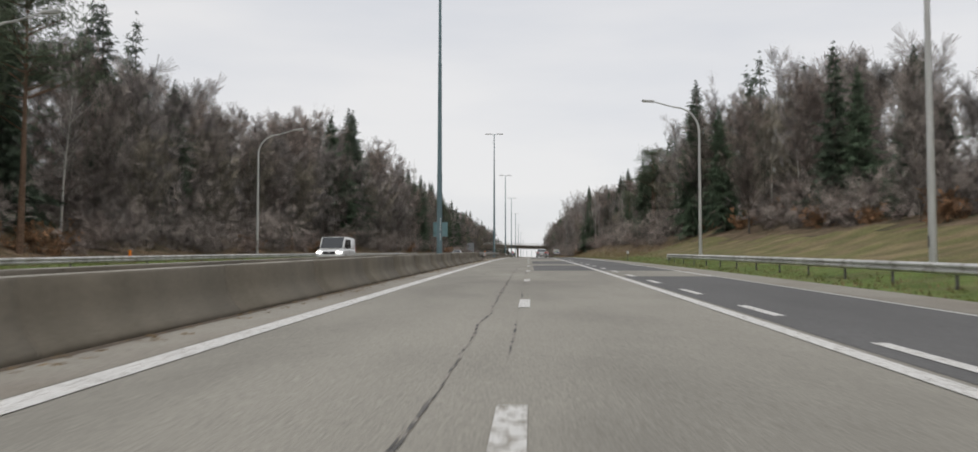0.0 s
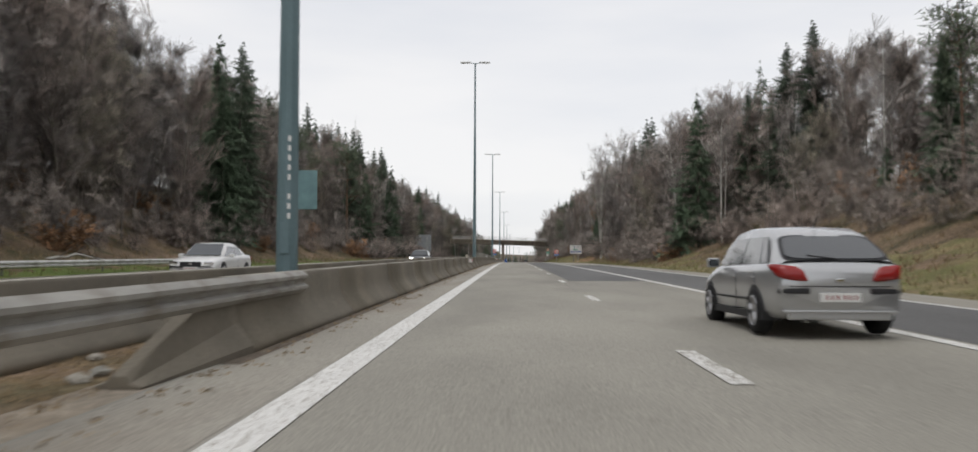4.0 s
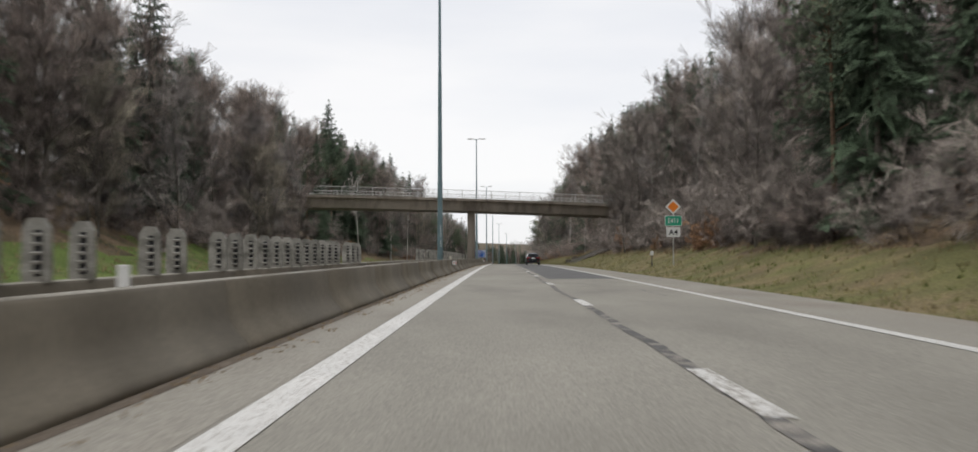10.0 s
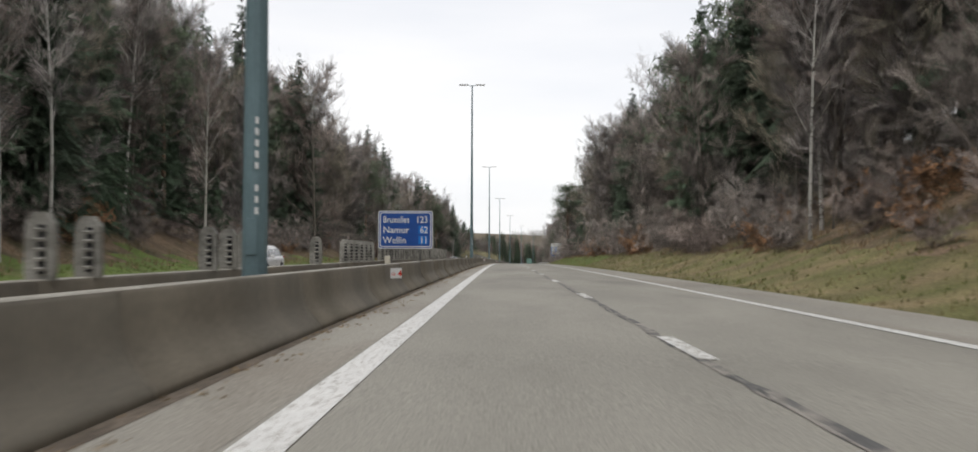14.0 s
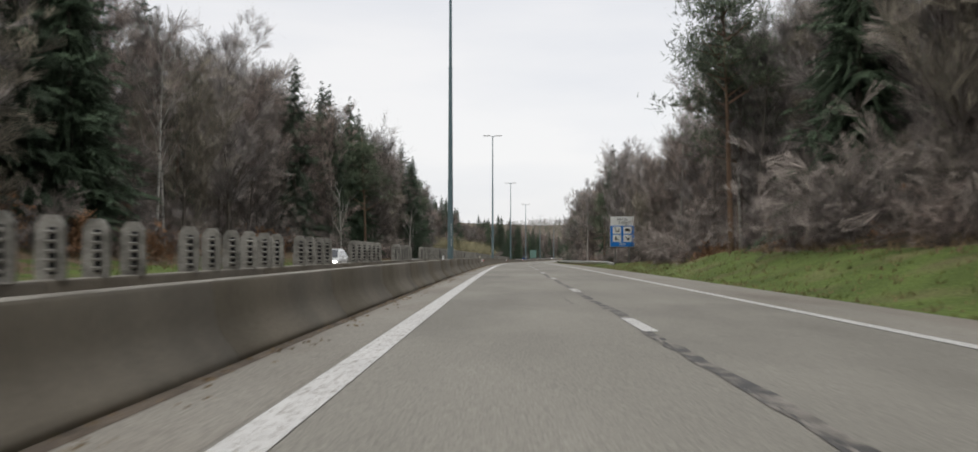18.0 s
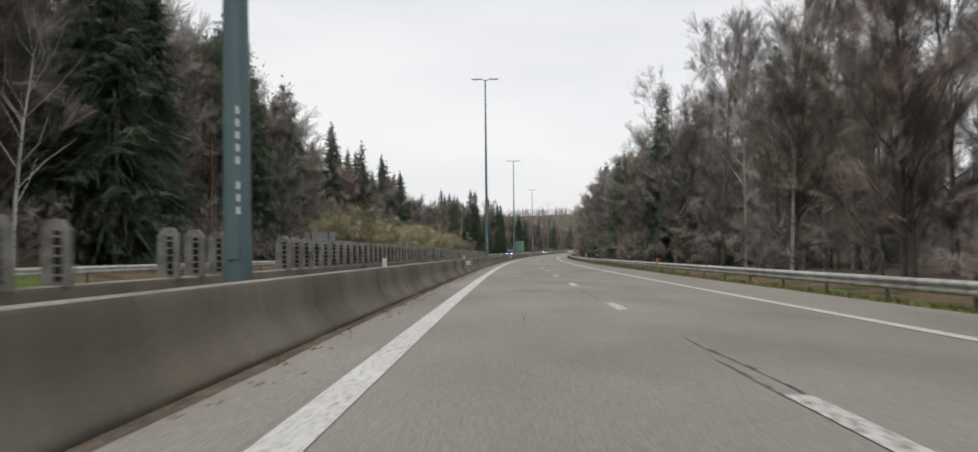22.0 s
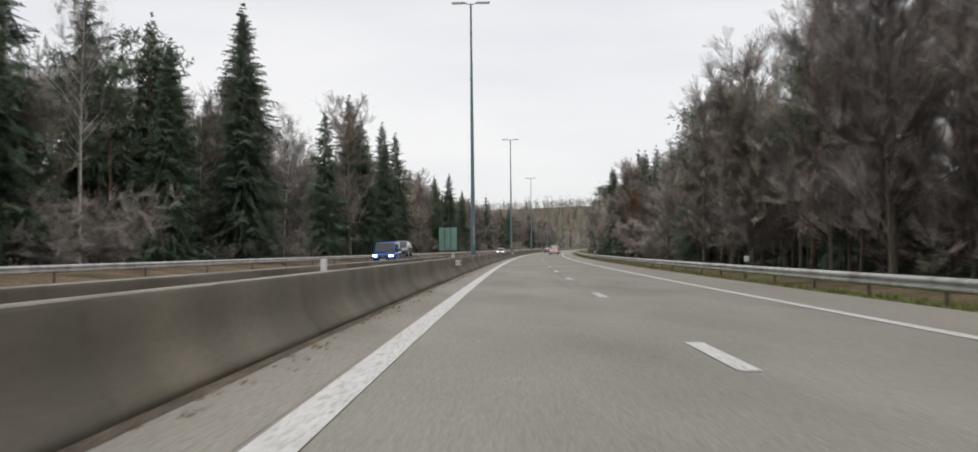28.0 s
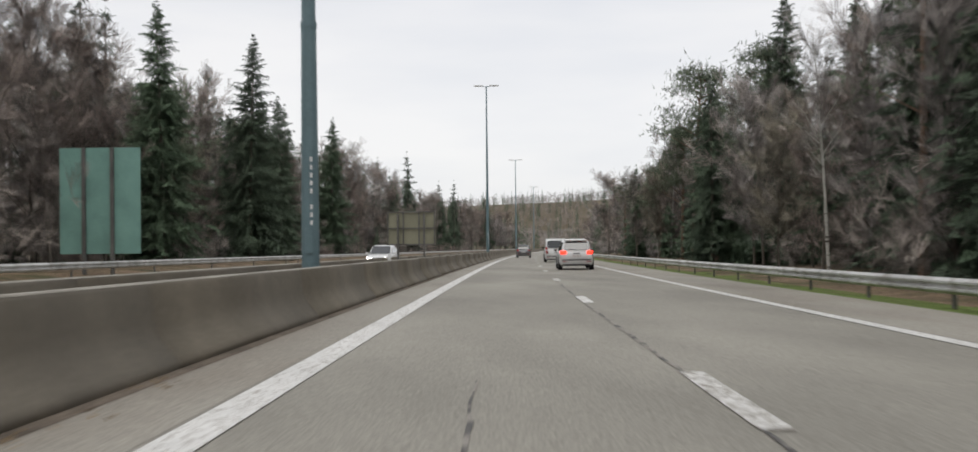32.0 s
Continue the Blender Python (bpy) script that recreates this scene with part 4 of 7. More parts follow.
large_back("sign_back", stand(150, -18.3, 0.3), 3.7, 3.6, 4.9, M_SIGN_TEAL, "back of a tall blue-grey sign on a single dark post", (-1.75,))
large_back("sign_back", stand(276, -19.6, 0.2), 3.7, 4.1, 2.2, M_SIGN_BACK, "back of a large grey ribbed sign on lattice legs", (-0.9, 0.9), 8, True)
large_back("sign_back", stand(1070.3, -16.7, 0.1), 3.7, 4.8, 1.0, M_SIGN_GREEN, "back of a large pale green sign in the verge", (-0.7, 0.6), 0)
large_back("sign_back", stand(757, -16.3, 0.3), 2.7, 0.85, 2.1, M_SIGN_BACK, "back of a low wide grey sign on two legs", (-0.8, 0.8), 3)
large_back("sign_back", stand(806, -16.6, 0.3), 2.4, 0.7, 1.9, M_SIGN_BACK, "back of a low wide grey sign on two legs", (-0.7, 0.7), 3)


def nature_sign(m):
    sign = thing("information_sign", m, "white information panel with birds, green hill and blue band", "road sign")
    for x in (-0.42, 0.42):
        part("leg", box((0.16, 0.10, 2.2), (x, 0.1, 0.75), 0.01), M_POST_CONCRETE, sign)
    part("panel", box((2.15, 0.04, 1.56), (0, 0.03, 2.42), 0.008), M_WHITE, sign)
    shape("blue_band", [(-1.02, 0), (1.02, 0), (1.02, 0.2), (-1.02, 0.2)], M_BLUE, sign, -0.004, 0.008, 1.9)
    shape("hill", [(-0.45, 0), (0.45, 0.0), (0.2, 0.1), (-0.1, 0.12), (-0.3, 0.25), (-0.45, 0.2)], M_GREEN, sign, -0.004, 0.008, 2.35)
    for x in (-0.25, 0.2):
        shape("bird_shape", [(-0.16, 0.0), (0.0, -0.04), (0.16, 0.02), (0.06, 0.05), (0.02, 0.14), (-0.04, 0.05)], M_BLUE, sign, -0.004, 0.008, 2.75, x)
    for z, w in ((3.05, 1.5), (2.25, 1.1)):
        shape("text_bar", [(-w / 2, 0), (w / 2, 0), (w / 2, 0.055), (-w / 2, 0.055)], M_SIGN_TEAL, sign, -0.004, 0.008, z)
    shape("text_bar", [(-0.5, 0), (0.5, 0), (0.5, 0.06), (-0.5, 0.06)], M_WHITE, sign, -0.008, 0.003, 1.96)
    return sign


nature_sign(stand(230.5, 13.3, -0.02))


def route_sign(m):
    sign = thing("route_sign", m, "orange diamond above green and white route number plates", "road sign")
    pole(sign, 0, -0.4, 3.4)
    shape("diamond", [(0, -0.46), (0.46, 0), (0, 0.46), (-0.46, 0)], M_WHITE, sign, 0, 0.02, 3.15)
    shape("diamond_field", [(0, -0.33), (0.33, 0), (0, 0.33), (-0.33, 0)], M_ORANGE, sign, -0.004, 0.003, 3.15)
    shape("number_plate", rounded(1.0, 0.62, 0.06), M_WHITE, sign, 0, 0.02, 2.32)
    shape("green_field", rounded(0.93, 0.55, 0.05), M_GREEN, sign, -0.004, 0.003, 2.32)
    writing("lettering", "E411", 0.42, M_WHITE, sign, (0, -0.008, 2.18), align="CENTER", stretch=0.8, bold=0.004)
    shape("route_plate", rounded(0.8, 0.58, 0.05), M_WHITE, sign, 0, 0.02, 1.66)
    writing("lettering", "A4", 0.45, M_BLACK, sign, (0, -0.006, 1.5), align="CENTER", bold=0.008)
    return sign


route_sign(stand(325, 11.9, 0.75))


def services_sign(m):
    sign = thing("services_sign", m, "blue services sign with pictograms under a white name plate", "road sign")
    for x in (-0.8, 0.8):
        part("leg", box((0.14, 0.16, 5.2), (x, 0.1, 2.4), 0.01), M_GALV_DARK, sign)
    part("name_plate", box((2.72, 0.05, 1.02), (0, 0.03, 5.1), 0.02), M_WHITE, sign)
    part("panel", box((2.82, 0.05, 2.5), (0, 0.03, 3.32), 0.02), M_WHITE, sign)
    shape("field", rounded(2.76, 2.44, 0.12), M_BRIGHT_BLUE, sign, -0.004, 0.003, 3.32)
    writing("lettering", "Aire de", 0.42, M_BLACK, sign, (0, -0.008, 5.17), align="CENTER")
    writing("lettering", "Tellin", 0.42, M_BLACK, sign, (0, -0.008, 4.74), align="CENTER")
    writing("lettering", "2km", 0.46, M_WHITE, sign, (0, -0.012, 2.27), align="CENTER", bold=0.008)
    marks = ([(-0.3, 0.22), (-0.2, 0.22), (-0.14, -0.2), (0.26, -0.2), (0.3, 0.22), (0.22, 0.22), (0.2, -0.08), (-0.1, -0.08), (-0.14, 0.3), (-0.3, 0.3)],
             [(-0.3, 0.1), (-0.16, 0.2), (0.1, 0.2), (0.3, 0.05), (0.18, -0.2), (-0.1, -0.12), (-0.24, -0.2)],
             [(-0.22, -0.25), (-0.04, -0.25), (-0.04, -0.1), (0.28, -0.2), (0.28, -0.14), (-0.02, -0.02), (-0.06, 0.22), (-0.18, 0.22)],
             [(-0.3, 0.2), (-0.18, 0.2), (0.0, -0.02), (0.25, 0.1), (0.3, 0.0), (0.1, -0.24), (-0.05, -0.2), (-0.1, -0.05)])
    for i, (x, z) in enumerate(((-0.62, 4.02), (0.62, 4.02), (-0.62, 3.06), (0.62, 3.06))):
        tile = shape("pictogram", rounded(0.98, 0.84, 0.05), M_WHITE, sign, -0.008, 0.003, z, x)
        shape("symbol", marks[i], M_BLACK, tile, -0.012, 0.003, z, x)
    return sign


services_sign(stand(647, 14.4, 0.1))


def kilometre_plate(m, digits):
    """A small plate on the barrier's face, turned to the traffic."""
    plate_ob = thing("distance_marker", m, "small white plate with red hectometre numbers on the barrier", "marker", "hectometre plates")
    part("panel", box((0.34, 0.012, 0.26), (0, 0, 0), 0.004), M_WHITE, plate_ob)
    writing("lettering", digits[:3], 0.13, M_RED, plate_ob, (-0.15, -0.009, -0.06), stretch=0.62)
    writing("lettering", digits[3], 0.24, M_RED, plate_ob, (0.05, -0.009, -0.09), bold=0.004)
    return plate_ob


for k in range(-1, 11):
    s = 31.5 + 100 * k
    hect = 1138 - k
    m = stand(s, -1.31 if not 23 < s < 83 else -1.33, 0.60)
    kilometre_plate(m @ pose(0, 0, 0, 0, 0, 40), str(hect))
    if 90 < s:
        t = thing("delineator", stand(s + 0.6, -1.61, 0.83), "small pale concrete marker stub on top of the barrier", "marker", "delineators")
        part("stub", box((0.14, 0.12, 0.21), (0, 0, 0.105), 0.015), M_CREAM, t)
for s in (181.5, 281.5, 481.5, 587.0, 700.0, 803.0, 904.0, 1003.0, 1057.0):
    t = thing("delineator", stand(s, -1.61, 0.83), "small pale marker stub on top of the barrier", "marker", "delineators")
    part("stub", box((0.10, 0.06, 0.20), (0, 0, 0.10), 0.012), M_WHITE, t)
t = thing("delineator", stand(-20, -17.3, 0.75), "orange plastic reflector on the guardrail", "marker")
part("stub", box((0.12, 0.1, 0.3), (0, 0, 0.15), 0.02), M_ORANGE, t)
t = thing("delineator", stand(73.5, -3.4, 0.83), "orange plastic reflector at the barrier's end", "marker")
part("stub", box((0.16, 0.1, 0.26), (0, 0, 0.13), 0.02), M_ORANGE, t)
t = thing("delineator", stand(733, 10.2, 0.48), "orange reflector post behind the guardrail", "marker")
part("stub", box((0.1, 0.1, 0.3), (0, 0, 0.12), 0.02), M_ORANGE, t)
for s, d in ((25, 13.7), (330, 11.5), (827, 11.6), (930, 11.9), (1030, 11.9)):
    t = thing("verge_marker", stand(s, d, float(ground_z(s, d))), "short white marker box on a thin post in the grass", "marker", "verge markers")
    part("post", box((0.06, 0.06, 0.8), (0, 0, 0.35)), M_GALV_DARK, t)
    part("head", box((0.2, 0.16, 0.26), (0, 0, 0.85), 0.02), M_WHITE, t)
for s, h, w in ((828, 2.0, 0.42), (857, 1.2, 0.5)):
    t = thing("roadside_cabinet", stand(s, -16.6, 0.1), "pale concrete cabinet standing beside the guardrail", "cabinet", "roadside cabinets")
    part("body", box((w, 0.4, h), (0, 0, h / 2), 0.03), M_CREAM, t)
    part("cap", box((w + 0.08, 0.46, 0.08), (0, 0, h + 0.04), 0.015), M_CREAM, t)
t = thing("emergency_sign", stand(834, -16.9, 0.2), "small grey sign back on a thin post", "road sign")
pole(t, 0, 0, 1.9)
part("panel", box((0.4, 0.02, 0.55), (0, 0, 1.65), 0.005), M_SIGN_BACK, t)


# ---- radio tower above the trees ----
tower = thing("radio_tower", stand(382, -56, 6), "grey lattice radio tower with antenna panels above the trees", "tower")
for k in range(3):
    a = 2 * math.pi * k / 3
    bm = bmesh.new()
    rod((1.0 * math.cos(a), 1.0 * math.sin(a), 0), (0.55 * math.cos(a), 0.55 * math.sin(a), 42), 0.11, 0.08, 6, bm)
    part("leg", bm, M_GALV, tower)
bm = bmesh.new()
for i in range(40):
    r0, r1 = 1.0 - 0.45 * i / 40, 1.0 - 0.45 * (i + 1) / 40
    for k in range(3):
        a, b = 2 * math.pi * k / 3, 2 * math.pi * (k + 1) / 3
        rod((r0 * math.cos(a), r0 * math.sin(a), i * 1.05), (r1 * math.cos(b), r1 * math.sin(b), i * 1.05 + 1.05), 0.045, None, 4, bm, False)
tagged(part("bracing", bm, M_GALV, tower), kind="stuff")
for z, n in ((41.5, 6), (37.5, 4), (33.5, 3)):
    for k in range(n):
        a = 2 * math.pi * k / n
        part("antenna", box((0.35, 0.25, 2.4), (1.25 * math.cos(a), 1.25 * math.sin(a), z), 0.04), M_WHITE, tower)
for k in (0, 1):
    bm = bmesh.new()
    rod((0.3 * k, 0, 41), (0.3 * k, 0, 46.5 + k), 0.05, 0.03, 6, bm)
    part("aerial", bm, M_GALV, tower)


# ---- anti-glare posts on the far barrier ----
def post_outline():
    return [(-0.145, 0), (-0.155, 0.14), (-0.14, 0.59), (-0.07, 0.70), (0.07, 0.70), (0.14, 0.59), (0.155, 0.14), (0.145, 0)]


def glare_post(m):
    post = thing("anti_glare_post", m, "weathered concrete anti-glare slab with a ribbed dark slot", "post", "anti-glare posts on the barrier")
    part("slab", plate(post_outline(), 0.09, m=Matrix.Translation((0, -0.045, 0))), M_POST_CONCRETE, post)
    bm = box((0.075, 0.02, 0.50), (0.035, -0.052, 0.32))
    slot = part("slot", bm, M_RUBBER, post, "dark slot")
    rung = part("rung", box((0.088, 0.05, 0.026), (0.028, -0.072, 0.12), turn=Euler((radians(25), 0, 0)).to_matrix().to_4x4()), M_POST_CONCRETE, slot)
    for k in range(1, 5):
        more = new("rung", rung.data)
        more.parent, more.location = slot, (0, 0, 0.10 * k)
    return post


GAPS = ((187, 194), (201.5, 202.5), (215.5, 218.6), (219.6, 221.8), (222.8, 223.7), (228.4, 229.5), (241, 248.8), (251.7, 253.6), (254.6, 259), (276.5, 282), (285, 286), (287.8, 288.8), (300.5, 302.2),
        (305, 326.4), (327.4, 329.8), (330.8, 334), (345.5, 349.5), (351.7, 352.7), (356.6, 358.1), (363.6, 364.5), (383.5, 387.5), (392.6, 404), (411, 417.6), (419.9, 422.8), (425.4, 430.5), (431.5, 435.2),
        (441, 442.8), (463, 464.6), (481, 532.5), (546.5, 553), (557, 558), (564, 565), (569, 571.5), (577.3, 581.5), (588, 593), (603.3, 604.6), (621.8, 622.6), (630.8, 633.4), (659.8, 660.6), (662.6, 663.4),
        (688.6, 690.6), (694, 696.5), (725.5, 726.3), (728.2, 729.6), (734.2, 735.2))
spots = [s for s in np.arange(186.3, 790, 1.0) if not any(a < s < b for a, b in GAPS)]
first = glare_post(stand(spots[0], -3.32, 0.82))
wobble = random.Random(8)
for s in spots[1:290]:
    copy_thing(first, stand(s + wobble.uniform(-0.04, 0.04), -3.32, 0.82, wobble.uniform(-7, 7)))
parts_v, parts_f, parts_i, base = [], [], [], 0
slab_v = np.array([(x, y, z) for y in (-0.045, 0.045) for x, z in post_outline()])
slab_f = [tuple(range(8)), tuple(range(15, 7, -1))] + [(i, 8 + i, 8 + (i + 1) % 8, (i + 1) % 8) for i in range(8)]
rung_v = np.array([(x, y, z) for z in (0.06, 0.58) for x, y in ((-0.002, -0.06), (0.072, -0.06), (0.072, -0.046), (-0.002, -0.046))])
rung_f = [(0, 1, 5, 4), (1, 2, 6, 5), (3, 0, 4, 7), (4, 5, 6, 7)]
bar_v = np.array([(x, y, z) for z in (-0.011, 0.011) for x, y in ((-0.016, -0.1), (0.072, -0.1), (0.072, -0.05), (-0.016, -0.05))])
for s in spots[290:]:
    m = np.array(stand(s + wobble.uniform(-0.04, 0.04), -3.32, 0.82, wobble.uniform(-7, 7)))
    pieces = [(slab_v, slab_f, 0), (rung_v, rung_f, 1)] + [(bar_v + np.array((0, 0, 0.12 + 0.10 * k)), rung_f + [(3, 2, 1, 0)], 0) for k in range(5)]
    for v, f, i in pieces:
        parts_v.append(v @ m[:3, :3].T + m[:3, 3])
        parts_f += [tuple(base + q for q in face) for face in f]
        parts_i += [i] * len(f)
        base += len(v)
rest = mesh_ob("anti_glare_posts", np.concatenate(parts_v), parts_f, [M_POST_CONCRETE, M_RUBBER], parts_i)
tagged(rest, "row of weathered concrete anti-glare slabs on the barrier", "posts", kind="stuff")

# ---- trees: each kind is grown once as arrays, then planted ----
def slivers(base, way, length, width, rng):
    """Thin pointed twigs: one triangle each."""
    n = len(base)
    side = np.cross(way, rng.normal(size=(n, 3)))
    side /= np.linalg.norm(side, axis=1, keepdims=True) + 1e-9
    w, l = np.asarray(width).reshape(-1, 1), np.asarray(length).reshape(-1, 1)
    v = np.stack([base + way * l, base + side * w / 2, base - side * w / 2], 1).reshape(-1, 3)
    return v, np.arange(3 * n).reshape(-1, 3)


def sprays(base, way, length, width, rng):
    """Sprays of twigs that widen from the base outwards: one triangle each."""
    n = len(base)
    side = np.cross(way, rng.normal(size=(n, 3)))
    side /= np.linalg.norm(side, axis=1, keepdims=True) + 1e-9
    w, l = np.asarray(width).reshape(-1, 1), np.asarray(length).reshape(-1, 1)
    v = np.stack([base, base + way * l + side * w / 2, base + way * l - side * w / 2], 1).reshape(-1, 3)
    return v, np.arange(3 * n).reshape(-1, 3)


def unit(v):
    return v / (np.linalg.norm(v, axis=-1, keepdims=True) + 1e-9)


def join(pieces):
    vs, fs, k = [], [], 0
    for v, f in pieces:
        vs.append(v)
        fs.append(f + k)
        k += len(v)
    return np.concatenate(vs), np.concatenate(fs)


def tube(points, radii, sides):
    points = np.asarray(points, float)
    a = np.arange(sides) * 2 * np.pi / sides
    way = unit(np.gradient(points, axis=0))
    ref = np.where(np.abs(way[:, 2:3]) > 0.9, np.array([[1.0, 0, 0]]), np.array([[0, 0, 1.0]]))
    u = unit(np.cross(way, ref))
    w = np.cross(way, u)
    rings = points[:, None] + np.asarray(radii)[:, None, None] * (np.cos(a)[None, :, None] * u[:, None] + np.sin(a)[None, :, None] * w[:, None])
    n = len(points)
    i, j = np.meshgrid(np.arange(n - 1), np.arange(sides), indexing="ij")
    q = np.stack([i * sides + j, i * sides + (j + 1) % sides, (i + 1) * sides + (j + 1) % sides, (i + 1) * sides + j], -1).reshape(-1, 4)
    return rings.reshape(-1, 3), np.concatenate([q[:, [0, 1, 2]], q[:, [0, 2, 3]]])


def trunk_line(h, lean, rng, n=7):
    z = np.linspace(0, 1, n)
    x = lean * z ** 1.6 + np.cumsum(rng.normal(0, 0.012, n)) * h * 0.35 * z
    y = lean * 0.4 * z ** 1.4 + np.cumsum(rng.normal(0, 0.012, n)) * h * 0.35 * z
    return np.stack([x, y, z * h], 1)


def bare_tree(seed, h, limbs, fine, spread, low, width, fine_len, thick=0.012, fork=0, limb_sides=3, upright=0.9, mass=0, mass_len=1.2):
    """A leafless broadleaf tree: trunk with limbs, and a crown of fine twigs."""
    rng = np.random.default_rng(seed)
    line = trunk_line(h, rng.normal(0, h * 0.05), rng)
    trunk = [tube(np.concatenate([[line[0] - (0, 0, 0.8)], line]), np.concatenate([[h * thick * 1.25], h * thick * (1 - 0.93 * np.linspace(0, 1, 7)) + 0.012]), 6 if limb_sides else 4)]
    t = low + (0.97 - low) * rng.random(limbs) ** 0.85
    if fork:
        t[:fork] = low + 0.05 * rng.random(fork)
    start = np.stack([np.interp(t * h, line[:, 2], line[:, k]) for k in range(3)], 1)
    a = rng.random(limbs) * 2 * np.pi
    rise = upright + 0.5 * rng.random(limbs) + 0.5 * (t - 0.4)
    way = unit(np.stack([np.cos(a), np.sin(a), rise], 1))
    reach = h * spread * (0.45 + 0.75 * rng.random(limbs)) * (0.5 + 0.65 * np.sin(np.pi * (0.12 + 0.78 * np.clip((t - low) / (1 - low), 0, 1))))
    if fork:
        reach[:fork] = h * 0.55
        way[:fork] = unit(np.stack([np.cos(a[:fork]) * 0.35, np.sin(a[:fork]) * 0.35, np.ones(fork)], 1))
    bend = rng.normal(0, 0.12, (limbs, 3)) + np.array((0, 0, 0.12))
    mid, tip = start + way * reach[:, None] * 0.5, start + unit(way + bend) * reach[:, None]
    mid = mid + rng.normal(0, 0.03, mid.shape) * reach[:, None]
    r0 = np.maximum(0.018, h * thick * 0.5 * (1.1 - t))
    if limb_sides:
        for k in range(limbs):
            trunk.append(tube([start[k], mid[k], tip[k]], [r0[k], r0[k] * 0.6, 0.008], limb_sides))
    else:
        trunk.append(slivers(start, unit(tip - start), reach, r0 * 2.2, rng))
    k = rng.integers(0, limbs, fine)
    u = 0.15 + 0.85 * rng.random(fine) ** 0.8
    p = np.where(u[:, None] < 0.5, start[k] + (mid[k] - start[k]) * u[:, None] * 2, mid[k] + (tip[k] - mid[k]) * (u[:, None] - 0.5) * 2)
    w = unit(unit(tip[k] - start[k]) * 0.8 + rng.normal(0, 0.65, (fine, 3)) + np.array((0, 0, 0.22)))
    ln = fine_len * (0.4 + 0.9 * rng.random(fine))
    v1, f1 = slivers(p, w, ln, width * (0.6 + 0.8 * rng.random(fine)), rng)
    q = p + w * ln[:, None] * (0.3 + 0.5 * rng.random((fine, 1)))
    w2 = unit(w + rng.normal(0, 0.6, (fine, 3)))
    v2, f2 = slivers(q, w2, ln * 0.55, width * 0.7, rng)
    pieces = [(v1, f1), (v2, f2)]
    if mass:
        k = rng.integers(0, limbs, mass)
        p = start[k] + (tip[k] - start[k]) * (0.1 + 0.85 * rng.random((mass, 1)))
        p[:, 2] -= h * 0.05 * rng.random(mass)
        w = unit(unit(tip[k] - start[k]) * 0.8 + rng.normal(0, 0.5, (mass, 3)) + np.array((0, 0, 0.3)))
        ln = mass_len * (0.6 + 0.7 * rng.random(mass))
        pieces.append(sprays(p, w, ln, ln * (0.5 + 0.45 * rng.random(mass)), rng))
    return join(trunk), join(pieces)


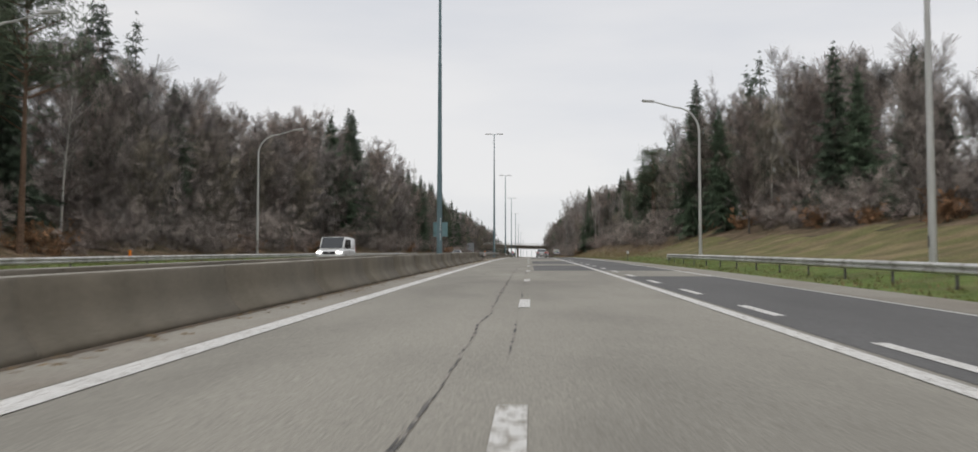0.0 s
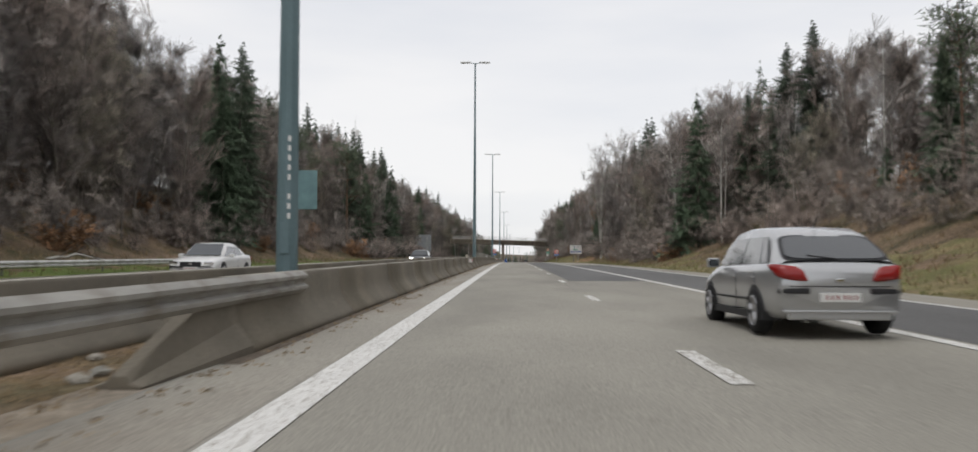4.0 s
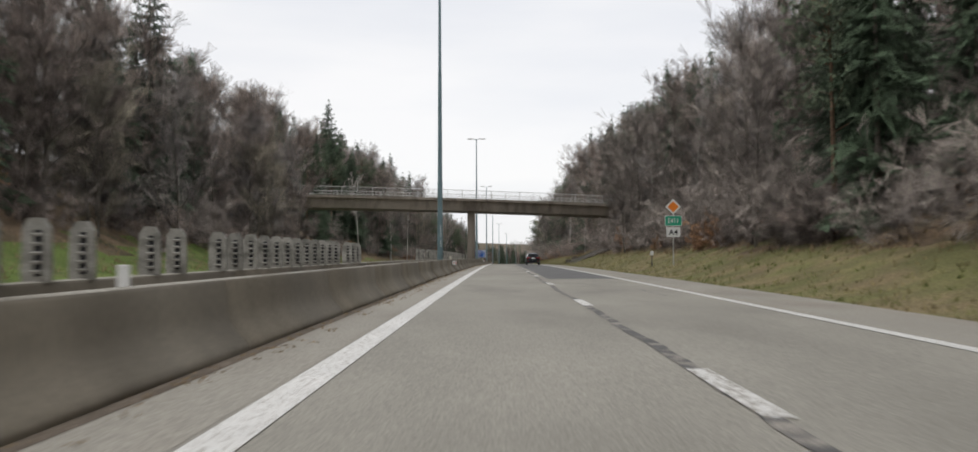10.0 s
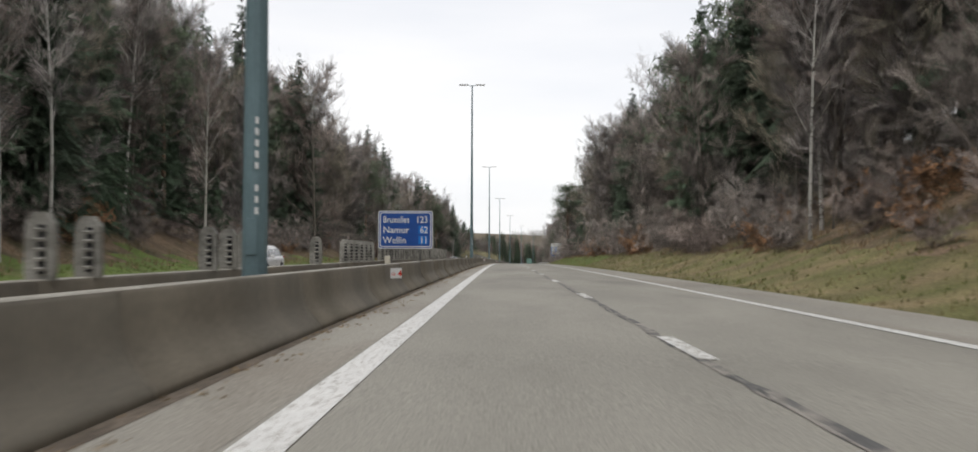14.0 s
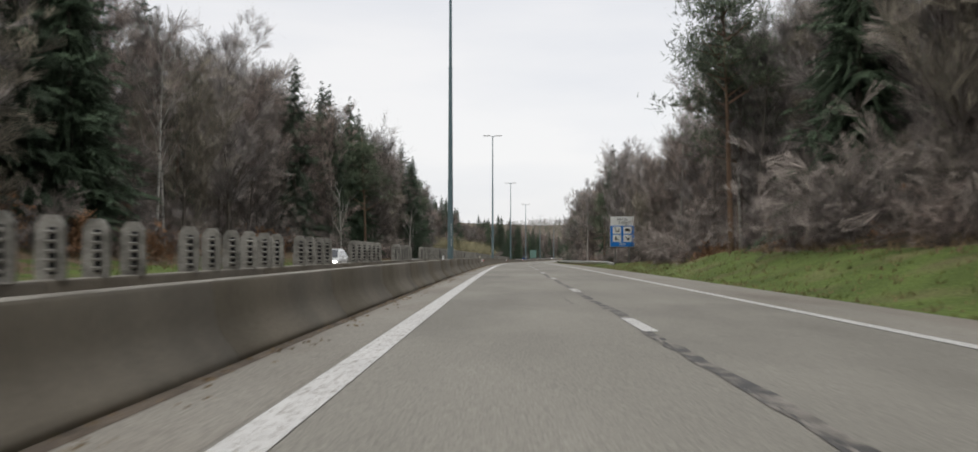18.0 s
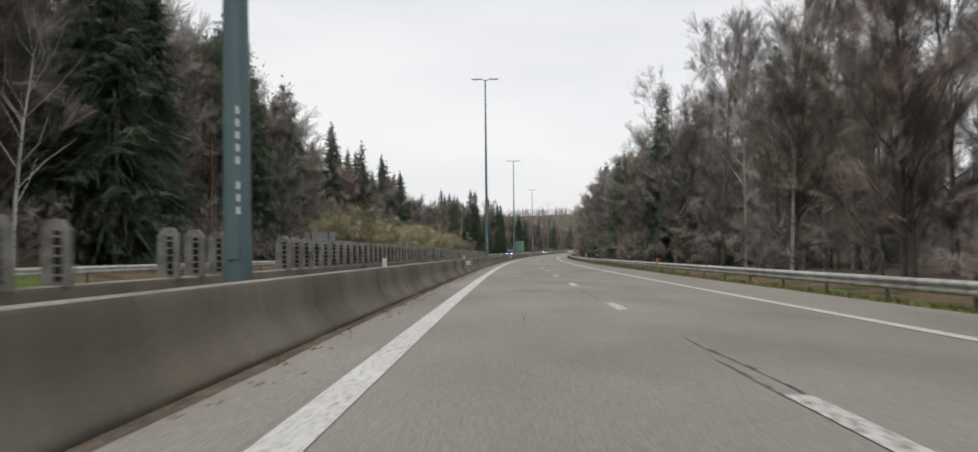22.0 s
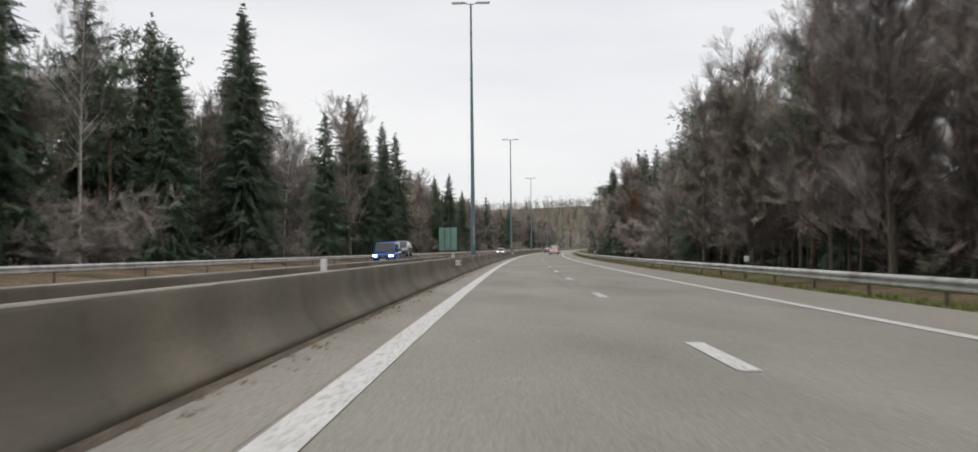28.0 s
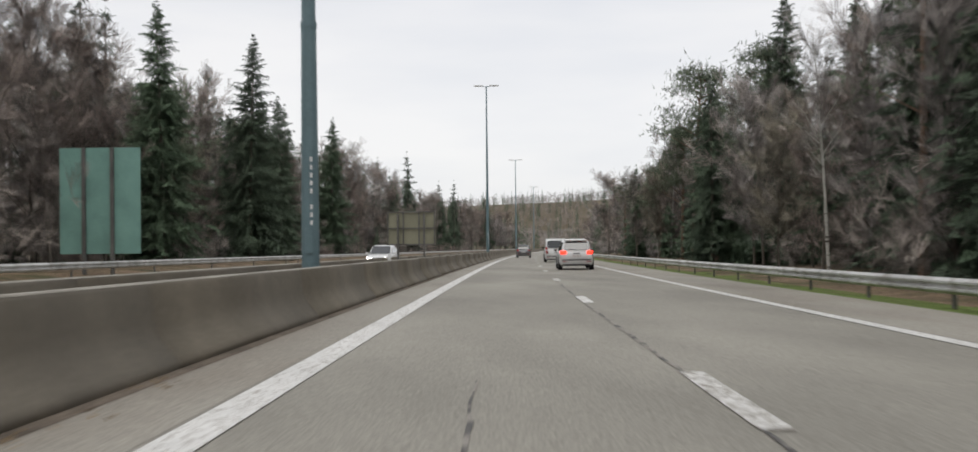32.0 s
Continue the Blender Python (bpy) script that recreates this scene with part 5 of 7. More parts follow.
def spruce(seed, h, whorls, arms, radius, low, sprays=19):
    """A spruce: whorls of drooping branches, each a spine with sprays of needles."""
    rng = np.random.default_rng(seed)
    trunk = tube([(0, 0, -0.8), (0, 0, 0), (0, 0, h * 0.5), (0, 0, h * 0.98)], [h * 0.013, h * 0.012, h * 0.007, 0.01], 6 if sprays > 6 else 4)
    z = np.repeat(low * h + (h - low * h) * (np.linspace(0, 1, whorls) ** 0.92), arms)
    n = len(z)
    z = z + rng.normal(0, h * 0.009, n)
    u = np.clip((z - low * h) / (h - low * h), 0, 1)
    a = rng.random(n) * 2 * np.pi
    r = (radius * (1 - u) ** 0.75 * (0.62 + 0.55 * rng.random(n)) + 0.12) * np.where(rng.random(n) < 0.07, 0.5, 1)
    out = np.stack([np.cos(a), np.sin(a), 0 * a], 1)
    side = np.stack([-np.sin(a), np.cos(a), 0 * a], 1)
    droop = (-0.30 + 0.6 * u + rng.normal(0, 0.09, n))[:, None] * np.array((0, 0, 1.0))
    root = np.stack([0 * z, 0 * z, z], 1)
    tip = root + (out + droop + (0, 0, 0.06)) * r[:, None]
    crown = [slivers(root, unit(tip - root), r * 1.03, 0.10 + 0.10 * r, rng)]
    for k in range(sprays):
        t = (k + rng.random((n, 1))) / sprays
        sag = np.array((0, 0, 1.0)) * (0.10 * np.sin(np.pi * t) * r[:, None])
        p = root + (tip - root) * (0.12 + 0.85 * t) + sag
        hand = (1 if k % 2 else -1) * side
        d = unit(out * 0.55 + hand * 0.75 + rng.normal(0, 0.22, (n, 3)) + (0, 0, -0.38))
        wide = 0.07 if sprays > 10 else 0.19 if sprays > 6 else 0.32
        crown.append(slivers(p, d, (0.18 + 0.33 * r) * (1.15 - 0.7 * t[:, 0]), (0.07 + wide * r * (1.1 - 0.6 * t[:, 0])), rng))
    # dense inner boughs round the stem
    m = 6 * n if sprays > 10 else 3 * n // 2
    fat = 0.24 if sprays > 10 else 0.9
    zc = low * h + (h * 0.97 - low * h) * rng.random(m)
    rc = radius * (1 - (zc - low * h) / (h - low * h)) ** 0.8
    ac = rng.random(m) * 2 * np.pi
    oc = np.stack([np.cos(ac), np.sin(ac), 0 * ac], 1)
    pc = oc * (rc * 0.45 * rng.random(m))[:, None] + np.stack([0 * zc, 0 * zc, zc + 0.25 * rc], 1)
    wc = unit(oc * (0.5 + 0.4 * rng.random((m, 1))) + np.array((0, 0, -0.75)) + rng.normal(0, 0.15, (m, 3)))
    crown.append(slivers(pc, wc, 0.35 + 0.45 * rc, fat * (0.2 + 0.25 * rc), rng))
    return trunk, join(crown)


def pine(seed, h, clumps, tufts, detail=True):
    """A pine: a bare stem, crooked limbs and clumps of needles."""
    rng = np.random.default_rng(seed)
    line = trunk_line(h, rng.normal(0, 0.5), rng)
    trunk = [tube(np.concatenate([[line[0] - (0, 0, 0.8)], line]), np.linspace(h * 0.015, 0.03, 8), 6 if detail else 4)]
    t = 0.42 + 0.58 * rng.random(clumps) ** 0.8
    start = np.stack([np.interp(t * h * 0.93, line[:, 2], line[:, k]) for k in range(3)], 1)
    a = rng.random(clumps) * 2 * np.pi
    reach = h * 0.2 * (0.4 + 0.8 * rng.random(clumps)) * (1.25 - 0.8 * (t - 0.42) / 0.58)
    tip = start + np.stack([np.cos(a), np.sin(a), 0.15 + 0.5 * rng.random(clumps)], 1) * reach[:, None]
    trunk.append(slivers(start, unit(tip - start), np.linalg.norm(tip - start, axis=1), np.full(clumps, 0.14), rng))
    k = np.repeat(np.arange(clumps), tufts)
    n = len(k)
    p = tip[k] + rng.normal(0, 1, (n, 3)) * np.array((0.62, 0.62, 0.26)) * (h / 15) - (tip[k] - start[k]) * (0.35 * rng.random((n, 1)))
    w = unit(rng.normal(0, 1, (n, 3)) + np.array((0, 0, 0.5)))
    crown = slivers(p, w, (0.35 + 0.35 * rng.random(n)) * (1 if detail else 1.3), (0.10 + 0.08 * rng.random(n)) * (1 if detail else 1.9), rng)
    return join(trunk), crown


def bush(seed, h, stems, fine):
    rng = np.random.default_rng(seed)
    a = rng.random(stems) * 2 * np.pi
    base = np.stack([rng.normal(0, h * 0.16, stems), rng.normal(0, h * 0.16, stems), np.full(stems, -0.2)], 1)
    way = unit(np.stack([np.cos(a) * 0.6, np.sin(a) * 0.6, 0.5 + 1.0 * rng.random(stems)], 1))
    ln = h * (0.6 + 0.5 * rng.random(stems))
    v1, f1 = slivers(base, way, ln, np.full(stems, 0.06), rng)
    k = rng.integers(0, stems, fine)
    p = base[k] + way[k] * (ln[k] * (0.2 + 0.8 * rng.random(fine)))[:, None]
    w = unit(way[k] * 0.5 + rng.normal(0, 0.8, (fine, 3)) + (0, 0, 0.1))
    ln = h * (0.08 + 0.15 * rng.random(fine)) + 0.2
    v2, f2 = sprays(p, w, ln, ln * (0.5 + 0.4 * rng.random(fine)), rng)
    return (v1, f1), (v2, f2)


# near kinds: (trunk, crown), trunk material, crown material, name, label
NEAR = {
    "spruce": [(spruce(1, 18, 34, 6, 4.0, 0.04), M_BARK, M_NEEDLE), (spruce(2, 20, 36, 6, 4.3, 0.03), M_BARK, M_NEEDLE_BLUE), (spruce(3, 15, 30, 6, 3.7, 0.03), M_BARK, M_NEEDLE)],
    "pine": [(pine(4, 17, 54, 85), M_PINE_BARK, M_NEEDLE_PINE), (pine(5, 15, 48, 85), M_PINE_BARK, M_NEEDLE_PINE)],
    "birch": [(bare_tree(6, 15, 34, 900, 0.22, 0.42, 0.022, 1.0, 0.0075, mass=190, mass_len=0.9), M_BIRCH, M_TWIG_GREY), (bare_tree(7, 13, 30, 800, 0.24, 0.40, 0.022, 0.95, 0.0075, mass=170, mass_len=0.9), M_BIRCH, M_TWIG_RED)],
    "dead_tree": [(bare_tree(13, 9, 18, 90, 0.42, 0.25, 0.03, 0.8, 0.011), M_BIRCH, M_TWIG_GREY)],
    "beech": [(bare_tree(12, 8, 32, 600, 0.32, 0.08, 0.06, 0.6, 0.009, mass=800, mass_len=0.35), M_BARK, M_DRY_LEAF)],
    "broadleaf_tree": [(bare_tree(8, 14, 44, 1500, 0.36, 0.08, 0.03, 1.1, 0.009, mass=640, mass_len=1.15), M_BARK, M_TWIG), (bare_tree(9, 15.5, 46, 1500, 0.34, 0.1, 0.034, 1.2, 0.009, mass=640, mass_len=1.2), M_BARK, M_TWIG_RED),
                       (bare_tree(10, 11.5, 40, 1300, 0.40, 0.05, 0.034, 1.05, 0.009, mass=620, mass_len=1.1), M_BARK, M_TWIG_BUD), (bare_tree(11, 15, 46, 1500, 0.34, 0.2, 0.03, 1.15, 0.010, fork=3, mass=520, mass_len=1.1), M_BARK, M_TWIG_GREY)],
}
LABELS = {"dead_tree": "pale dead tree with bare crooked limbs at the wood's edge", "beech": "young beech holding its dry orange-brown leaves", "spruce": "dark green spruce with drooping branches at the wood's edge", "pine": "pine with a bare stem and clumped needles on the bank",
          "birch": "slender leafless birch with a white trunk on the bank", "broadleaf_tree": "leafless brown broadleaf tree at the wood's edge"}
FAR = {
    "spruce": [(spruce(21, 17, 21, 6, 3.9, 0.06, 8), 0), (spruce(22, 19, 22, 6, 4.1, 0.07, 8), 1)],
    "pine": [(pine(23, 16, 34, 26, False), 2)],
    "birch": [(bare_tree(24, 15, 20, 230, 0.22, 0.25, 0.036, 1.2, 0.0065, 0, 0, mass=200, mass_len=1.15), 5), (bare_tree(25, 14, 20, 230, 0.24, 0.2, 0.036, 1.2, 0.0065, 0, 0, mass=200, mass_len=1.15), 4)],
    "broadleaf_tree": [(bare_tree(26, 14, 28, 250, 0.36, 0.06, 0.045, 1.35, 0.008, 0, 0, mass=400, mass_len=1.4), 3), (bare_tree(27, 15, 28, 250, 0.33, 0.1, 0.045, 1.35, 0.008, 0, 0, mass=400, mass_len=1.4), 4),
                       (bare_tree(28, 13.5, 28, 250, 0.36, 0.08, 0.045, 1.3, 0.008, 0, 0, mass=400, mass_len=1.4), 5), (bare_tree(29, 11.5, 28, 250, 0.40, 0.05, 0.045, 1.2, 0.008, 0, 0, mass=400, mass_len=1.4), 6)],
    "back_spruce": [(spruce(41, 17, 13, 6, 3.9, 0.08, 3), 0), (spruce(42, 19, 14, 6, 4.0, 0.1, 3), 1)],
    "back_tree": [(bare_tree(43, 15, 16, 70, 0.33, 0.08, 0.06, 1.6, 0.008, 0, 0, mass=240, mass_len=1.9), 3), (bare_tree(44, 16, 16, 70, 0.31, 0.1, 0.06, 1.6, 0.008, 0, 0, mass=240, mass_len=1.9), 4),
                  (bare_tree(45, 14, 16, 70, 0.33, 0.1, 0.06, 1.6, 0.008, 0, 0, mass=240, mass_len=1.9), 5)],
    "back_bush": [(bush(47, 5.0, 9, 90), 3), (bush(48, 4.2, 9, 90), 5), (spruce(49, 5.5, 9, 6, 1.9, 0.05, 3), 0)],
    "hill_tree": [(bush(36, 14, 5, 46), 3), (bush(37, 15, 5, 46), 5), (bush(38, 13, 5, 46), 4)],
    "hill_spruce": [(spruce(39, 17, 8, 5, 3.4, 0.05, 2), 0)],
    "bush": [(bush(30, 3.4, 26, 260), 3), (bush(31, 2.8, 26, 260), 4), (bush(32, 5.0, 30, 340), 3), (bush(33, 2.2, 22, 200), 7), (bush(34, 6.5, 60, 1000), 11)],
}
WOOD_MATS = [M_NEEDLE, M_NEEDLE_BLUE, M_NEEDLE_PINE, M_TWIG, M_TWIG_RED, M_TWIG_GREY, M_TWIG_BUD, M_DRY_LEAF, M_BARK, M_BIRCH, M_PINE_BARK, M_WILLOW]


def near_tree(kind, k):
    (trunk, crown), bark, leaf = NEAR[kind][k]
    ob = tagged(new(kind), LABELS[kind], "tree", "trees at the wood's edge")
    mesh_ob("trunk", *trunk, bark, smooth=True, parent=ob)
    mesh_ob("crown", *crown, leaf, parent=ob, fans=True)
    return ob


plant = random.Random(21)


def conifer_share(s, side):
    """How much of the wood is spruce and pine, by stretch."""
    table = ((-140, 0.45), (0, 0.35), (60, 0.12), (140, 0.15), (200, 0.55), (280, 0.35), (330, 0.3), (420, 0.6), (520, 0.4), (600, 0.38), (640, 0.25), (680, 0.38), (760, 0.7), (830, 0.5), (900, 0.65), (1000, 0.55), (1035, 0.15), (1072, 0.2), (1095, 0.6), (1500, 0.5)) if side < 0 else \
            ((-140, 0.5), (0, 0.42), (40, 0.6), (60, 0.6), (110, 0.4), (170, 0.25), (240, 0.3), (330, 0.3), (400, 0.35), (470, 0.4), (560, 0.35), (610, 0.0), (735, 0.05), (765, 0.35), (800, 0.45), (870, 0.4), (900, 0.25), (930, 0.25), (960, 0.6), (1100, 0.55), (1500, 0.5))
    return 0.75 * knots(s, table)


def conifer_here(s, d):
    """Conifers stand in groups."""
    u = 0.5 + 0.30 * math.sin(s * 0.19 + 2.1 * math.sin(d * 0.16 + s * 0.037)) + 0.22 * math.sin(s * 0.071 + d * 0.31 + 2.0)
    return u + plant.uniform(-0.12, 0.12) < conifer_share(s, d)


def clear_of_things(s, d, low=False):
    """Keeps trees off the bridge, the paved slopes and the tower."""
    b = BRIDGE_S - (d + 2.4) * math.tan(radians(SKEW))
    if 306 < s < 334 and -23.5 < d < -16:
        return False
    if 635 < s < 648 and 11.4 < d < 17.4:
        return False
    if (981 < s < 993 and 12 < d < 17) or (not low and 240 < s < 254 and 12.5 < d < 20.5):
        return False
    if not low and ((368 < s < 392 and 12 < d < 16) or (200 < s < 240 and 12 < d < 18)):
        return False
    return abs(s - b) > (10 if abs(d) < 45 else 7) and not (abs(s - 382) < 4 and abs(d + 56) < 4)


LEFT_TALL = ((-60, 1.05), (50, 1.05), (90, 1.12), (130, 1.12), (180, 1.0), (230, 0.95), (300, 1.0), (400, 1.08), (450, 1.3), (540, 1.34), (640, 1.3), (700, 1.45), (770, 1.5), (810, 1.2), (840, 1.15), (895, 1.1), (930, 0.97), (965, 1.15), (1005, 1.0), (1045, 0.8), (1072, 1.05), (1150, 1.15), (1500, 1.1))
RIGHT_TALL = ((-60, 0.68), (5, 0.74), (30, 1.2), (50, 1.2), (80, 0.85), (130, 0.75), (170, 0.9), (220, 0.96), (300, 0.93), (400, 1.03), (460, 1.3), (520, 1.3), (590, 1.3), (640, 1.0), (680, 1.1), (760, 1.05), (900, 1.0), (940, 0.78), (1000, 0.82), (1070, 0.88), (1500, 0.95))


def low_edge(s, d):
    """The stretch on the far side where willows and low scrub stand before the spruces."""
    return 782 < s < 905 and -29 < d < -10


def tall(s, side):
    return float(knots(s, LEFT_TALL if side < 0 else RIGHT_TALL))


spot = {}
for kind in NEAR:
    for k in range(len(NEAR[kind])):
        spot[kind, k] = []
# single trees that stand out: kind, variant, s, d, height factor
NOTABLE = [("spruce", 0, 445, -22.5, 1.0), ("spruce", 1, 455, -23.5, 1.0), ("spruce", 2, 463, -24, 1.05), ("spruce", 0, 471, -25, 1.05), ("dead_tree", 0, 651, -19.5, 0.95), ("dead_tree", 0, 716, -20, 1.1), ("birch", 0, 208, 15.6, 1.1), ("birch", 1, 212, 16.2, 1.15), ("birch", 0, 221, 16.8, 1.0), ("birch", 0, 545, 15.2, 1.1), ("birch", 1, 552, 16, 1.1), ("birch", 1, 470, -19.5, 1.0), ("pine", 0, 377, 20, 0.9), ("spruce", 2, 384, 23, 0.85), ("broadleaf_tree", 2, 371, 19, 0.95), ("birch", 0, 375, 18, 0.9), ("spruce", 1, 414, 22, 1.0), ("spruce", 0, 419, 25, 1.05), ("spruce", 1, 424, 21, 1.0), ("spruce", 2, 411, 29, 1.2), ("broadleaf_tree", 1, 388, 27, 1.0), ("beech", 0, 988, 14.2, 0.85), ("beech", 0, 248, 19, 1.15), ("beech", 0, 252, 21, 1.0), ("beech", 0, 546, 17, 0.6), ("beech", 0, 668, 21, 0.8), ("beech", 0, 288, -21, 0.7), ("beech", 0, 562, -20, 0.6), ("spruce", 1, 88, -28, 1.15), ("spruce", 1, 80, -26, 1.1), ("spruce", 0, 14, -29, 0.8), ("spruce", 0, 44, 24, 0.95), ("spruce", 1, 50, 26, 1.0), ("pine", 0, 79, 24, 0.85), ("spruce", 1, 149, 26, 0.72),
           ("spruce", 1, 146, 28, 0.74), ("spruce", 0, 152, 24, 0.66), ("birch", 0, 147, 20, 0.8), ("birch", 1, 150, 21, 0.8), ("spruce", 0, 235, 25, 0.95), ("birch", 0, 214, 19, 1.15), ("birch", 0, 206, 20, 1.1),
           ("birch", 1, 405, 31, 1.0), ("birch", 0, 452, -21, 1.0), ("birch", 1, 446, -20, 0.9), ("spruce", 1, 448, -27, 1.0), ("spruce", 0, 441, -27, 0.9), ("pine", 0, 598, 15, 0.95), ("pine", 1, 602, 16.5, 1.05),
           ("birch", 0, 556, 17.5, 1.0), ("birch", 0, 574, 18, 1.0), ("broadleaf_tree", 3, 668, 16.5, 1.0), ("broadleaf_tree", 0, 656, 18, 0.9), ("spruce", 2, 788, -18, 0.5),
           *[("spruce", k % 2, 772 + 4.1 * k, -34 - 3.5 * (k * 7 % 3), 1.05 + 0.05 * (k * 5 % 4)) for k in range(34)], ("spruce", 0, 1002, -20, 1.0), ("spruce", 1, 1007, -22.5, 1.1), ("spruce", 0, 1015, -24, 1.05), ("spruce", 1, 1019, -20.5, 1.0), ("broadleaf_tree", 1, 996, -20, 1.1), ("spruce", 1, 960, -21, 1.05), ("spruce", 1, 966, -23, 1.1), ("spruce", 0, 984, -20, 0.9), ("spruce", 0, 1010, -18.5, 0.9), ("spruce", 1, 1031, -20.5, 1.0), ("spruce", 0, 1024, -24, 1.0),
           ("spruce", 1, 1087, 19, 0.85), ("pine", 0, 1107, 17, 1.0), ("spruce", 1, 1064, 18, 0.85), ("spruce", 0, 1078, 20, 0.8), ("spruce", 0, 1090, -22, 1.0), ("spruce", 1, 1108, -22, 1.0)]
for kind, k, s, d, f in NOTABLE:
    spot[kind, k].append((s, d, f))
for side in (-1, 1):
    s = -75.0
    while s < 1150:
        s += plant.uniform(6.0, 12.5) if s < 1040 else plant.uniform(10, 16)
        foot = float(knots(s, LEFT_FOOT if side < 0 else RIGHT_FOOT))
        d = foot + side * plant.uniform(4.0, 10.0) + (side * 5.5 if side > 0 and s < 45 else 5.0 if side > 0 and s < 150 else 0) + (side * 2 if side < 0 and 280 < s < 400 else 0)
        if side > 0 and s > 660:
            d = foot + plant.uniform(1.5, 7.0)
        if not clear_of_things(s, d) or low_edge(s, d):
            continue
        if conifer_here(s, d):
            kind = "pine" if plant.random() < 0.3 else "spruce"
        else:
            kind = "birch" if plant.random() < 0.22 else "broadleaf_tree"
        spot[kind, plant.randrange(len(NEAR[kind]))].append((s, d, plant.uniform(0.68, 1.0) * tall(s, side)))
for (kind, k), places in spot.items():
    if not places:
        continue
    tree = near_tree(kind, k)
    for i, (s, d, f) in enumerate(places):
        p = at(s, d, float(ground_z(s, d)))
        m = pose(*p, plant.uniform(-2, 2), plant.uniform(-2, 2), plant.uniform(0, 360)) @ Matrix.Scale(f, 4)
        if i == 0:
            tree.matrix_basis = m
        else:
            copy_thing(tree, m).scale = (f, f, f)


def plant_many(name, lots, label, category):
    """One mesh of many far trees; lots: (kind, variant) -> rows of s, d, size, turn."""
    vs, fs, ms, base = [], [], [], 0
    for (kind, k), rows in lots.items():
        if not rows:
            continue
        (trunk, crown), mat = FAR[kind][k]
        bark = {"birch": 9, "pine": 10}.get(kind, 8) if kind in ("birch", "pine", "spruce", "broadleaf_tree", "back_spruce", "back_tree") else mat
        v, f = join([trunk, crown])
        mi = np.concatenate([np.full(len(trunk[1]), bark), np.full(len(crown[1]), mat)])
        r = np.array(rows)
        p = at(r[:, 0], r[:, 1], ground_z(r[:, 0], r[:, 1]) + hill_z(r[:, 0], r[:, 1]))
        c, sn = np.cos(r[:, 3])[:, None], np.sin(r[:, 3])[:, None]
        sc = r[:, 2][:, None]
        x = (v[None, :, 0] * c - v[None, :, 1] * sn) * sc + p[:, 0:1]
        y = (v[None, :, 0] * sn + v[None, :, 1] * c) * sc + p[:, 1:2]
        z = v[None, :, 2] * sc + p[:, 2:3]
        vs.append(np.stack([x, y, z], -1).reshape(-1, 3))
        fs.append((f[None] + (np.arange(len(r)) * len(v))[:, None, None]).reshape(-1, 3) + base)
        ms.append(np.tile(mi, len(r)))
        base += len(vs[-1])
    ob = mesh_ob(name, np.concatenate(vs), np.concatenate(fs), WOOD_MATS, np.concatenate(ms), fans=True)
    return tagged(ob, label, category, kind="stuff")


grow = random.Random(33)


def pick(s, d, back):
    if conifer_here(s, d):
        kind = "back_spruce" if back else "pine" if grow.random() < 0.28 else "spruce"
    else:
        kind = "back_tree" if back else "birch" if grow.random() < 0.15 else "broadleaf_tree"
    return kind, grow.randrange(len(FAR[kind]))


